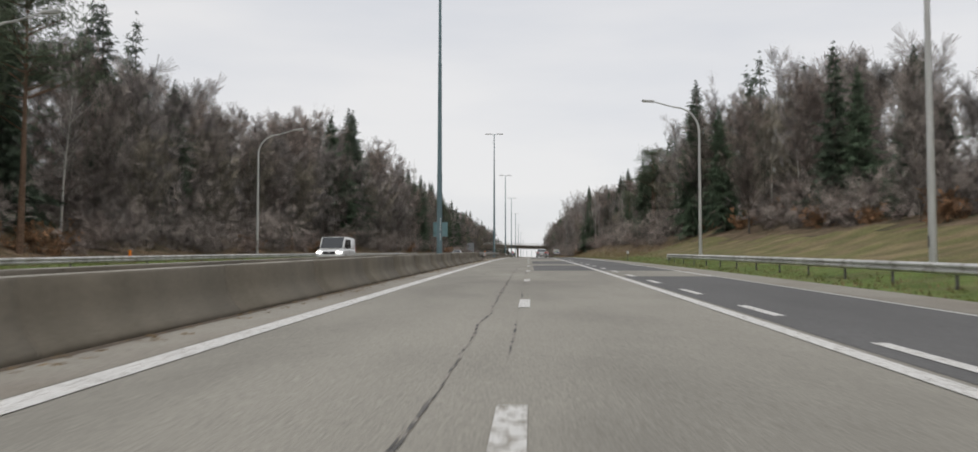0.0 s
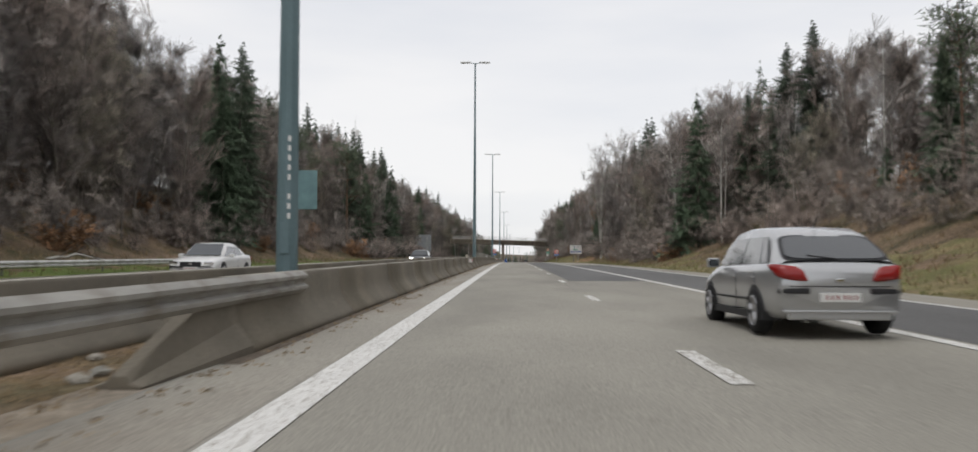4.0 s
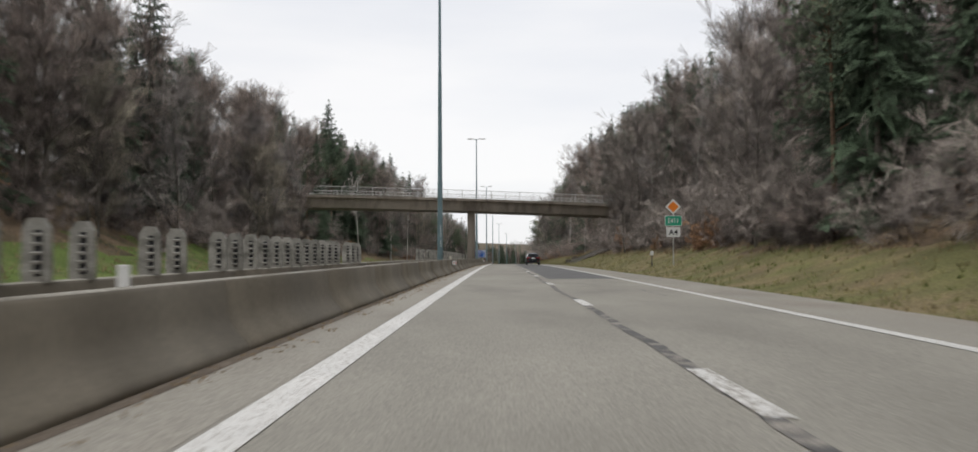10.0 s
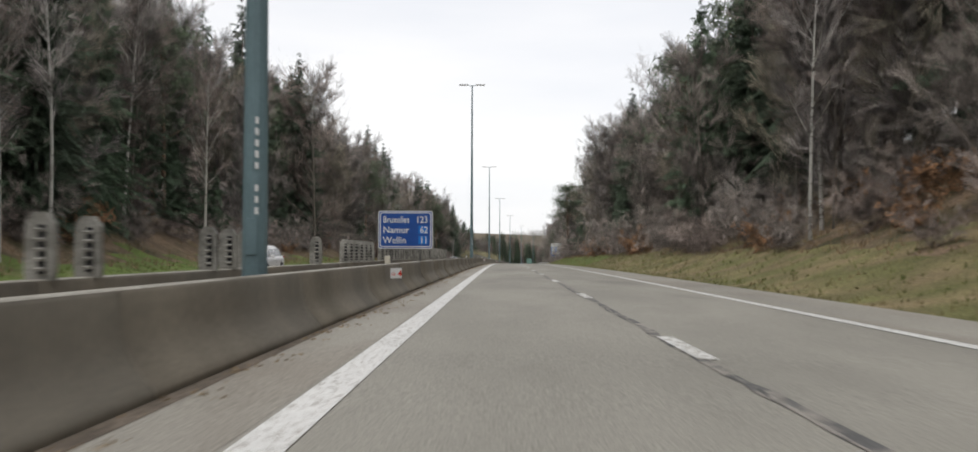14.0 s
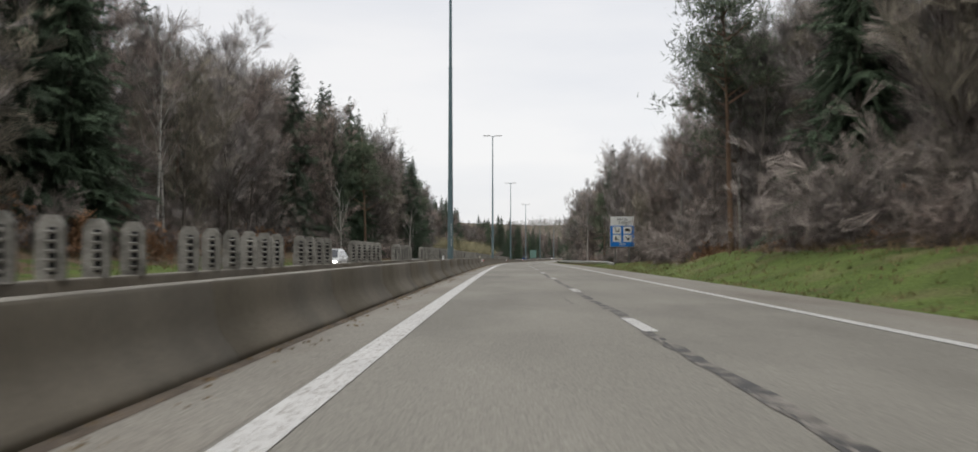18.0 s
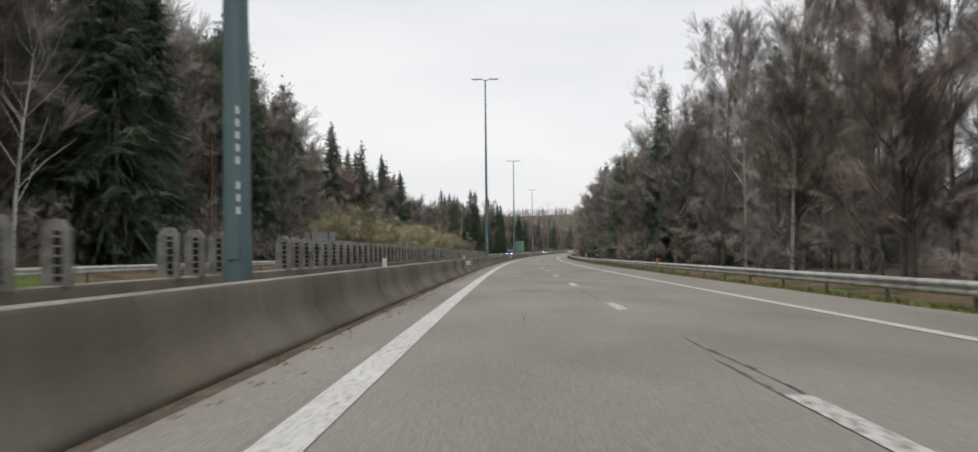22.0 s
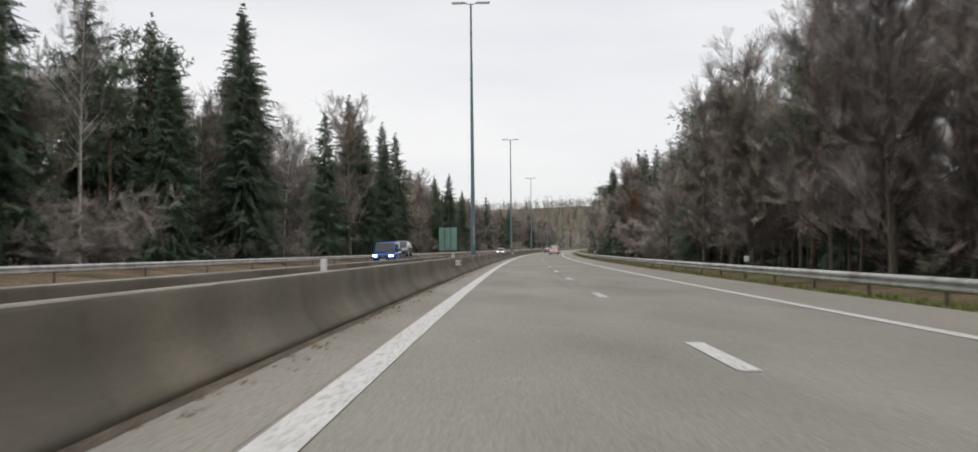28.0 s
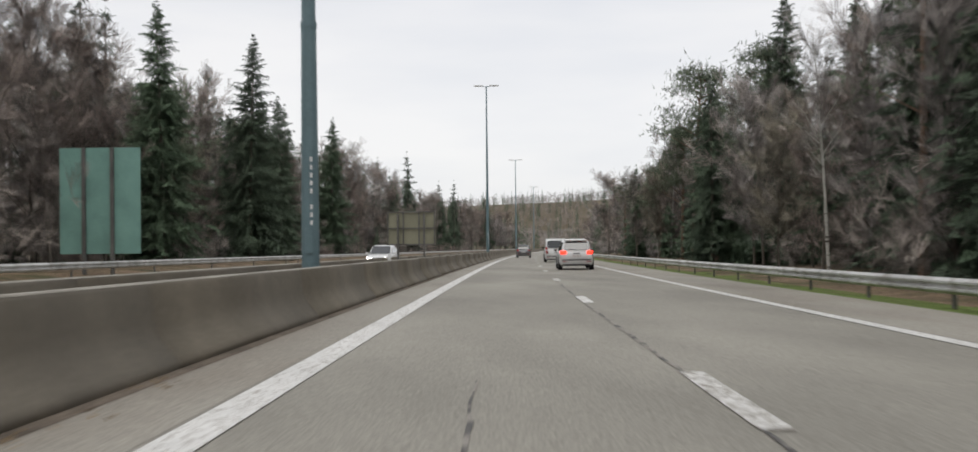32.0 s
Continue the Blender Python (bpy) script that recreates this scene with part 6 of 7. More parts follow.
for side, name in ((-1, "left_wood"), (1, "right_wood")):
    lots = {}
    s = -60.0
    while s < 1480:
        s += 1.05 if s < 1150 else 2.8
        foot = float(knots(s, LEFT_FOOT if side < 0 else RIGHT_FOOT))
        first = (3.0 if 190 < s < 306 or 334 < s < 388 else 6.0) if side < 0 else (12.0 if s < 45 else 9.0 if s < 150 else 6.0 if 250 < s < 272 else 1.5 if 272 < s < 364 else 3.0)
        near = s < 1150
        for lo, hi, chance, back in ((0, 9, 0.5, not near), (5, 17, 0.68, True), (17, 36, 0.16, True)):
            if grow.random() > chance or (side > 0 and 655 < s < 738 and back and grow.random() < 0.65):
                continue
            d = foot + side * (first + grow.uniform(lo, hi))
            if clear_of_things(s, d) and low_edge(s, d):
                lots.setdefault(("broadleaf_tree", grow.choice((1, 2, 3, 3))), []).append((s, d - 3, grow.uniform(0.42, 0.62), grow.uniform(0, 6.28)))
            elif clear_of_things(s, d):
                which = pick(s, d, back)
                size = grow.uniform(0.7, 1.08) * tall(s, side) * (0.84 if which[0] in ("broadleaf_tree", "back_tree") else 0.95)
                lots.setdefault(which, []).append((s + grow.uniform(-1, 1), d, size, grow.uniform(0, 6.28)))
    # conifers that crown the slope
    for s0, s1, d0, d1, count, size in ((222, 318, -33, -50, 46, 1.05), (95, 160, -34, -48, 16, 0.95), (700, 775, -26, -44, 22, 1.15), (790, 960, -46, -66, 70, 1.3)) if side < 0 else ((395, 440, 24, 40, 14, 1.0),):
        for k in range(count):
            s, d = grow.uniform(s0, s1), grow.uniform(d0, d1)
            if clear_of_things(s, d):
                lots.setdefault(("spruce", grow.randrange(2)), []).append((s, d, size * grow.uniform(0.8, 1.1), grow.uniform(0, 6.28)))
    # a low dense front row where the wood stands close to the rail
    for s0, s1, kind, count, size in (((888, 962, "broadleaf_tree", 64, 0.68), (985, 1040, "spruce", 26, 0.62), (770, 880, "broadleaf_tree", 46, 0.72), (985, 1060, "broadleaf_tree", 30, 0.6)) if side > 0 else ()):
        for k in range(count):
            s, d = grow.uniform(s0, s1), 13.2 + 5.5 * grow.random()
            if clear_of_things(s, d):
                lots.setdefault((kind, grow.randrange(len(FAR[kind]))), []).append((s, d, size * grow.uniform(0.75, 1.15), grow.uniform(0, 6.28)))
    s = -60.0
    while s < 1250:
        s += 1.3
        foot = float(knots(s, LEFT_FOOT if side < 0 else RIGHT_FOOT))
        first = (6.0 if side < 0 else 13.0 if s < 45 else 10.0 if s < 150 else 3.5)
        d = foot + side * (first + grow.uniform(0, 15))
        if clear_of_things(s, d, d > 16):
            lots.setdefault(("back_bush", 2 if conifer_here(s, d) else grow.randrange(2)), []).append((s, d, grow.uniform(0.6, 1.35), grow.uniform(0, 6.28)))
    plant_many(name, lots, "mixed wood of spruce, pine, birch and leafless broadleaf trees", "trees")
lots = {}
for side in (-1, 1):
    s = -70.0
    while s < 1350:
        s += 1.3 if s < 1100 else 3.0
        foot = float(knots(s, LEFT_FOOT if side < 0 else RIGHT_FOOT))
        first = (2.0 if 190 < s < 306 else 4.0) if side < 0 else (11.0 if s < 45 else 6.0 if s < 150 else 5.0 if 250 < s < 272 else 1.5)
        d = foot + side * (first + 9 * grow.random() ** 1.3)
        if clear_of_things(s, d, True) and not (side > 0 and (386 < s < 420 or s > 640) and grow.random() < (0.5 if s < 690 else 0.85)) and not (side < 0 and s > 905 and grow.random() < 0.6):
            lots.setdefault(("bush", grow.choice((0, 0, 1, 1, 2, 3)) if s < 700 else grow.choice((0, 1, 0, 1, 2))), []).append((s, d, grow.uniform(0.5, 1.25), grow.uniform(0, 6.28)))
for k in range(46):
    s, d = grow.uniform(776, 905), -18.8 - 7 * grow.random()
    lots.setdefault(("bush", 4), []).append((s, d, grow.uniform(0.7, 1.15), grow.uniform(0, 6.28)))
for k in range(130):
    s = grow.uniform(270, 362) if k % 2 else grow.uniform(195, 306)
    d = float(knots(s, RIGHT_FOOT)) + grow.uniform(2, 9) if k % 2 else float(knots(s, LEFT_FOOT)) - grow.uniform(2, 9)
    lots.setdefault(("bush", grow.choice((0, 2, 2, 1))), []).append((s, d, grow.uniform(0.5, 0.95), grow.uniform(0, 6.28)))
plant_many("undergrowth", lots, "tangled brown undergrowth of leafless bushes and brambles", "bushes")
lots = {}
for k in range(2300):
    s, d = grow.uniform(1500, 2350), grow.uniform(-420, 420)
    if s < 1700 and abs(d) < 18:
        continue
    # grey twigs prevail here: distance haze put into the crowns' colour
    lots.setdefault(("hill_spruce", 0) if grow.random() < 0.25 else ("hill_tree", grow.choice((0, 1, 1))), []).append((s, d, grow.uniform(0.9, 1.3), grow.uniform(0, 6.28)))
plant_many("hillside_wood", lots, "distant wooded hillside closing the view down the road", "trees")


# ---- grass and dry stalks on the verges ----
def tufts(name, n, s0, s1, d_of, height, mat, label, seed):
    rng = np.random.default_rng(seed)
    s = rng.uniform(s0, s1, n)
    d = d_of(s, rng)
    p = at(s, d, np.where((d > -1.3) & (d < 9.0), 0.006, ground_z(s, d) - 0.02))
    k = 4
    p = np.repeat(p, k, 0) + rng.normal(0, 0.05, (n * k, 3)) * np.array((1, 1, 0))
    w = unit(rng.normal(0, 0.45, (n * k, 3)) + np.array((0, 0, 1.0)))
    v, f = slivers(p, w, height * (0.5 + rng.random(n * k)), 0.035 + 0.02 * rng.random(n * k), rng)
    return tagged(mesh_ob(name, v, f, mat), label, "grass", kind="stuff")


tufts("verge_grass_blades", 15000, -60, 1040, lambda s, r: np.where(s < 230, 13.1, 9.4) + r.random(len(s)) ** 1.3 * np.where(s < 640, 5.0, 1.5), 0.16, M_GRASS_BLADE, "short rough grass on the verge", 1)
tufts("far_verge_grass_blades", 6500, -60, 715, lambda s, r: -15.6 - r.random(len(s)) * 4.5, 0.20, M_LUSH_BLADE, "short rough grass beside the oncoming carriageway", 2)
tufts("median_leaf_litter", 2200, 62, 82, lambda s, r: -3.15 + r.random(len(s)) * 1.5, 0.05, M_DRY_BLADE, "dead leaves and stalks in the median gap", 6)
tufts("dry_stalks", 9000, 40, 640, lambda s, r: knots(s, RIGHT_FOOT) + 1.0 + r.random(len(s)) * 8, 0.32, M_DRY_BLADE, "dry brown stalks and leaf litter on the bank", 3)
tufts("far_dry_stalks", 8000, -60, 700, lambda s, r: knots(s, LEFT_FOOT) - r.random(len(s)) * 8, 0.35, M_DRY_BLADE, "dry brown stalks and leaf litter on the bank", 4)

tufts("gutter_debris", 5200, -60, 1040, lambda s, r: -1.16 + 0.45 * r.random(len(s)) ** 2.2, 0.022, M_DRY_BLADE, "grit and dead leaf scraps along the barrier's foot", 7)

# ---- small things lying on the verges ----
def branch(m, length, seed, label):
    rng = np.random.default_rng(seed)
    t = thing("fallen_branch", m, label, "branch")
    n = 9
    x = np.linspace(-length / 2, length / 2, n)
    z = 0.10 + 0.5 * np.sin(np.linspace(0, np.pi, n)) * length / 6 + rng.normal(0, 0.03, n)
    y = rng.normal(0, 0.12, n)
    mesh_ob("stem", *tube(np.stack([x, y, z], 1), 0.09 - 0.006 * np.arange(n), 7), M_BIRCH, smooth=True, parent=t)
    for i in (2, 4, 6):
        bm = bmesh.new()
        rod((x[i], y[i], z[i]), (x[i] + rng.normal(0.5, 0.2), y[i] + rng.normal(0, 0.5), z[i] + 0.5), 0.03, 0.01, 5, bm)
        part("twig", bm, M_BARK, t)
    return t


branch(stand(86, -19.3, float(ground_z(86, -19.3)), 25), 4.2, 1, "pale bent fallen branch lying on the leaf-strewn bank")
branch(stand(112, -19.6, float(ground_z(112, -19.6)), 60), 3.4, 2, "pale fallen branch lying on the leaf-strewn bank")
branch(stand(383, 17.5, float(ground_z(383, 17.5)) + 0.2, 40), 6.0, 3, "bare fallen tree leaning on the bank by the bridge")
litter = random.Random(17)
for k in range(26):
    s, d = litter.uniform(60, 82), litter.uniform(-3.1, -1.6)
    t = thing("rubble_stone", stand(s, d, 0.0, litter.uniform(0, 180)), "small pale broken stone in the median gap", "stone", "stones in the median gap")
    r = litter.uniform(0.04, 0.13)
    bm = bmesh.new()
    bmesh.ops.create_icosphere(bm, subdivisions=1, radius=r)
    for v in bm.verts:
        v.co = Vector((v.co.x * litter.uniform(0.8, 1.4), v.co.y * litter.uniform(0.8, 1.3), max(v.co.z * 0.7, -0.01) + 0.01))
    part("stone", bm, M_SHOULDER if k % 3 else M_POST_CONCRETE, t)

# ---- vehicles on the carriageways ----
def lerp_table(y, table):
    t = np.array(table)
    return float(np.interp(y, t[:, 0], t[:, 1]))


def wheel(parent, x, y, r, side, rim):
    bm = bmesh.new()
    outline = [(0.55 * r, -0.105), (0.86 * r, -0.115), (0.97 * r, -0.085), (r, -0.04), (r, 0.04), (0.97 * r, 0.085), (0.86 * r, 0.115), (0.55 * r, 0.105)]
    n = 28
    rings = [[bm.verts.new((x + o, y + q * math.cos(2 * math.pi * k / n), r + q * math.sin(2 * math.pi * k / n))) for q, o in outline] for k in range(n)]
    for k in range(n):
        a, b = rings[k], rings[(k + 1) % n]
        for i in range(len(outline) - 1):
            bm.faces.new((a[i], a[i + 1], b[i + 1], b[i]))
    bmesh.ops.recalc_face_normals(bm, faces=bm.faces)
    w = part("wheel", bm, M_TYRE, parent, "black tyre", smooth=True)
    bm = bmesh.new()
    rod((x + side * 0.02, y, r), (x + side * 0.07, y, r), 0.62 * r, None, 24, bm)
    part("hub", bm, M_TRIM, w)
    bm = bmesh.new()
    rod((x + side * 0.06, y, r), (x + side * 0.10, y, r), 0.16 * r, None, 12, bm)
    for k in range(5):
        a = 2 * math.pi * k / 5 + 0.3
        c, s = math.cos(a), math.sin(a)
        for lean in (-0.13, 0.13):
            rod((x + side * 0.085, y, r), (x + side * 0.085, y + 0.62 * r * math.cos(a + lean), r + 0.62 * r * math.sin(a + lean)), 0.035, 0.03, 4, bm)
    n2 = 24
    for k in range(n2):
        a, b = 2 * math.pi * k / n2, 2 * math.pi * (k + 1) / n2
        rod((x + side * 0.095, y + 0.63 * r * math.cos(a), r + 0.63 * r * math.sin(a)), (x + side * 0.095, y + 0.63 * r * math.cos(b), r + 0.63 * r * math.sin(b)), 0.022, None, 4, bm)
    part("rim", bm, rim, w, "alloy rim")
    return w


TAIL_BLOCK = ((-0.26, -0.07, 0.07), (-0.20, -0.10, 0.10), (0.0, -0.10, 0.10), (0.06, -0.09, 0.09), (0.14, -0.05, 0.06))
TAIL_LEAF = ((-0.33, -0.10, -0.07), (-0.29, -0.105, 0.03), (-0.22, -0.10, 0.085), (-0.10, -0.085, 0.10), (0.0, -0.065, 0.11), (0.08, -0.03, 0.115), (0.16, 0.04, 0.11), (0.22, 0.09, 0.105))
TAIL_WEDGE = ((-0.50, 0.035, 0.055), (-0.42, 0.005, 0.06), (-0.20, -0.04, 0.065), (-0.02, -0.075, 0.06), (0.05, -0.075, 0.06), (0.14, -0.04, 0.058), (0.26, 0.02, 0.055))
TAIL_TALL = ((-0.15, -0.25, 0.25), (-0.08, -0.28, 0.28), (0.0, -0.28, 0.28), (0.06, -0.27, 0.27))


def corner_lamp(c, sx, rows):
    """A lamp let into the rear corner: rows of (way round the corner, lower and upper edge), negative inwards along the tail."""
    L, W = c["L"], c["W"]

    def wide(y):
        u = abs(y) / (L / 2)
        return W / 2 * (1 - 0.10 * max(0, (u - 0.72) / 0.28) ** 2 - 0.02 * max(0, (u - 0.9) / 0.1))

    def tail_y(z):
        return lerp_table(z, ((0.0, -L / 2), (c["top"][0][1] + 0.02, -L / 2), (c["top"][1][1], c["top"][1][0])))

    bm = bmesh.new()
    layers = []
    for sink in (0.026, -0.035):
        line = []
        for u, lo, hi in rows:
            cells = []
            for q in (0.0, 0.33, 0.67, 1.0):
                z = c["lamp_z"] + lo + (hi - lo) * q
                out = sink - (0.010 if q in (0.0, 1.0) and sink > 0 else 0.0)
                y0 = tail_y(z)
                if u <= 0:
                    cells.append(bm.verts.new((sx * (wide(y0) * 0.975 + u), y0 - out, z)))
                else:
                    cells.append(bm.verts.new((sx * (wide(y0 + u) * 0.982 + out), y0 + u, z)))
            line.append(cells)
        layers.append(line)
    front, back = layers
    n = len(rows)
    for i in range(n - 1):
        for j in range(3):
            bm.faces.new((front[i][j], front[i + 1][j], front[i + 1][j + 1], front[i][j + 1]))
        for j in (0, 3):
            bm.faces.new((front[i][j], front[i + 1][j], back[i + 1][j], back[i][j]))
    for i in (0, n - 1):
        for j in range(3):
            bm.faces.new((front[i][j], front[i][j + 1], back[i][j + 1], back[i][j]))
    bmesh.ops.recalc_face_normals(bm, faces=bm.faces)
    return bm


def vehicle(name, m, label, category, c, paint, tail=None, lit=False, wheels=True):
    """c: L, W, H, belt, hood (y, z) table of the lower body's top, roof (front foot, front top, rear top, rear foot) in y."""
    car = thing(name, m, label, category)
    L, W, H = c["L"], c["W"], c["H"]
    r, clear = c.get("wheel", 0.33), c.get("clear", 0.2)
    ys = np.concatenate([[-L / 2, -L / 2 + 0.04, -L / 2 + 0.14, -L / 2 + 0.4], np.linspace(-L / 2 + 0.8, L / 2 - 0.9, 9), [L / 2 - 0.5, L / 2 - 0.22, L / 2 - 0.07, L / 2]])
    bm = bmesh.new()
    rings = []
    for y in ys:
        u = abs(y) / (L / 2)
        w = W / 2 * (1 - 0.10 * max(0, (u - 0.72) / 0.28) ** 2 - (0.05 if y > 0 else 0.02) * max(0, (u - 0.9) / 0.1))
        low = clear + 0.10 * max(0, (u - 0.9) / 0.1) + (0.03 if y < 0 else 0)
        top = lerp_table(y, c["top"])
        pts = [(0, low), (w * 0.86, low), (w * 0.97, low + 0.10), (w * 0.985, low + 0.28), (w, low + (top - low) * 0.55), (w * 0.985, top - 0.16), (w * 0.955, top - 0.05), (w * 0.90, top), (w * 0.5, top + 0.025), (0, top + 0.03)]
        ring = pts + [(-x, z) for x, z in pts[-2:0:-1]]
        rings.append([bm.verts.new((x, y, z)) for x, z in ring])
    k = len(rings[0])
    for a, b in zip(rings[:-1], rings[1:]):
        for i in range(k):
            bm.faces.new((a[i], a[(i + 1) % k], b[(i + 1) % k], b[i]))
    bm.faces.new(rings[0])
    bm.faces.new(rings[-1])
    bmesh.ops.recalc_face_normals(bm, faces=bm.faces)
    part("body", bm, paint, car, smooth=True)
    f0, f1, r1, r0 = c["roof"]
    z0f, z0r, z1 = lerp_table(f0, c["top"]) - 0.02, lerp_table(r0, c["top"]) - 0.02, H
    wb, wr = W / 2 * 0.905, W / 2 * c.get("tumble", 0.70)
    zb = c["belt"] - 0.02
    # cabin: a ring of stations along the car, each a belt point and a roof point
    st = [(f0, z0f, f0, z0f + 0.01, wb * 0.93, wb * 0.90), (f0 * 0.55 + f1 * 0.45, zb, f0 * 0.5 + f1 * 0.5, z0f * 0.47 + z1 * 0.53, wb, wb * 0.5 + wr * 0.5), (f1, zb, f1, z1 - 0.05, wb, wr * 1.0),
          (f1 * 0.65 + r1 * 0.35, zb, f1 * 0.65 + r1 * 0.35, z1 - 0.012, wb, wr), (f1 * 0.3 + r1 * 0.7, zb, f1 * 0.3 + r1 * 0.7, z1 - 0.025, wb, wr),
          (r1, zb, r1, z1 - c.get("tail_drop", 0.08), wb, wr * 0.98), (r0, z0r, r0, z0r + 0.01, wb * 0.95, wb * 0.92)]
    bm = bmesh.new()
    rows = []
    for yb, zlow, yt, zt, w0, w1 in st:
        rows.append([bm.verts.new(p) for p in ((-w0, yb, zlow), (-w1, yt, zt), (-w1 * 0.9, yt, zt + 0.035), (0, yt, zt + 0.055), (w1 * 0.9, yt, zt + 0.035), (w1, yt, zt), (w0, yb, zlow))])
    for a, b in zip(rows[:-1], rows[1:]):
        for i in range(6):
            bm.faces.new((a[i], a[i + 1], b[i + 1], b[i]))
    bmesh.ops.recalc_face_normals(bm, faces=bm.faces)
    part("cabin", bm, paint, car, smooth=True)

    def pane(nm, pts, mat=M_CAR_GLASS, off=(0, 0, 0)):
        b = bmesh.new()
        b.faces.new([b.verts.new(Vector(p) + Vector(off)) for p in pts])
        bmesh.ops.recalc_face_normals(b, faces=b.faces)
        geo = bmesh.ops.extrude_face_region(b, geom=list(b.faces))
        bmesh.ops.translate(b, vec=Vector(off).normalized() * -0.012 if Vector(off).length else (0, 0, -0.01), verts=[v for v in geo["geom"] if isinstance(v, bmesh.types.BMVert)])
        bmesh.ops.recalc_face_normals(b, faces=b.faces)
        return part(nm, b, mat, car)

    def mix(a, b, t):
        return tuple(p + (q - p) * t for p, q in zip(a, b))
    ff, ft = (wb * 0.90, f0, z0f + 0.02), (wr * 0.98, f1, z1 - 0.03)
    lo, hi = mix(ff, ft, 0.05), mix(ff, ft, 0.93)
    pane("windscreen", [(-lo[0] * 0.94, *lo[1:]), (lo[0] * 0.94, *lo[1:]), (hi[0] * 0.92, *hi[1:]), (-hi[0] * 0.92, *hi[1:])], off=(0, 0.045, 0.05))
    rf, rt = (wb * 0.92, r0, z0r + 0.02), (wr * 0.97, r1, z1 - c.get("tail_drop", 0.08))
    lo, hi = mix(rf, rt, c.get("rear_glass", (0.12, 0.88))[0]), mix(rf, rt, c.get("rear_glass", (0.12, 0.88))[1])
    if not c.get("blind_rear"):
        curve = []
        for q in range(28):
            a = 2 * math.pi * q / 28
            u, v = (abs(math.cos(a)) ** 0.35) * math.copysign(1, math.cos(a)), 0.5 + 0.5 * (abs(math.sin(a)) ** 0.35) * math.copysign(1, math.sin(a))
            p = mix(lo, hi, v)
            curve.append((u * p[0] * (0.93 - 0.03 * v), p[1], p[2]))
        if c.get("window_frame"):
            mid = mix(lo, hi, 0.5)
            pane("rear_window_frame", [(x * 1.07, mid[1] + (y - mid[1]) * 1.14, mid[2] + (z - mid[2]) * 1.14) for x, y, z in curve], M_BLACK, (0, -0.034, 0.026))
        pane("rear_window", curve, off=(0, -0.042, 0.032))
        bm = bmesh.new()
        rod((0.02, lo[1] - 0.06, lo[2] + 0.02), (-0.38, lo[1] - 0.03, lo[2] + 0.07), 0.012, None, 5, bm)
        part("rear_wiper", bm, M_TRIM, car)
    for sx in (-1, 1):
        def at_side(y, t):
            return (sx * (wb + (wr - wb) * t), y, zb + (z1 - 0.05 - zb) * t)
        cuts = c["panes"]
        for (a0, a1, b1, b0) in cuts:
            pane("side_window", [at_side(a0, 0.08), at_side(a1, 0.84), at_side(b1, 0.84), at_side(b0, 0.08)], off=(sx * 0.012, 0, 0.004))
        mirror_y = f0 - 0.42
        mir = part("door_mirror", box((0.20, 0.12, 0.15), (sx * (W / 2 + 0.08), mirror_y, zb + 0.06), 0.04), paint if c.get("mirror_paint") else M_TRIM, car)
        part("mirror_glass", box((0.15, 0.01, 0.11), (sx * (W / 2 + 0.085), mirror_y - 0.062, zb + 0.06)), M_CAR_GLASS, mir)
        part("sill", box((0.03, L * 0.50, 0.10), (sx * W / 2 * 0.975, 0.02, clear + 0.05), 0.01), M_TRIM, car)
        part("side_moulding", box((0.012, L * 0.44, 0.03), (sx * (W / 2 * 0.995), -0.02, clear + 0.26), 0.004), M_CHROME if c.get("bright") else M_TRIM, car)
        for y0 in c["doors"]:
            part("door_seam", box((0.006, 0.014, zb - clear - 0.16), (sx * (W / 2 * 0.996), y0, (zb + clear) / 2)), M_BLACK, car)
            part("door_handle", box((0.03, 0.20, 0.03), (sx * (W / 2 * 0.995), y0 + 0.16, zb - 0.14), 0.01), paint, car)
        for wy in c["axles"]:
            n = 22
            out = [(wy + (r + 0.04) * math.cos(math.pi * q / n), r + (r + 0.04) * math.sin(math.pi * q / n)) for q in range(n + 1)]
            out = [(out[0][0], clear)] + out + [(out[-1][0], clear)]
            bm = bmesh.new()
            vs = [bm.verts.new((sx * (W / 2 * 1.003), y, z)) for y, z in out]
            face = bm.faces.new(vs)
            ext = bmesh.ops.extrude_face_region(bm, geom=[face])
            bmesh.ops.translate(bm, vec=(-sx * 0.25, 0, 0), verts=[v for v in ext["geom"] if isinstance(v, bmesh.types.BMVert)])
            bmesh.ops.recalc_face_normals(bm, faces=bm.faces)
            part("wheel_arch", bm, M_TRIM, car)
            wheel(car, sx * (W / 2 - 0.085), wy, r, sx, M_ALLOY)
        edge = W / 2 * 0.915
        part("tail_lamp", corner_lamp(c, sx, c.get("tail_shape", TAIL_BLOCK)), M_TAIL_ON if tail else M_TAIL, car, "red tail lamp", True)
        part("headlamp", box((0.34, 0.20, 0.13), (sx * (edge - 0.20), L / 2 - 0.12, c["head_z"]), 0.04, turn=Euler((0, 0, -sx * radians(16))).to_matrix().to_4x4()), M_HEAD_ON if lit else M_CHROME, car, "headlamp")
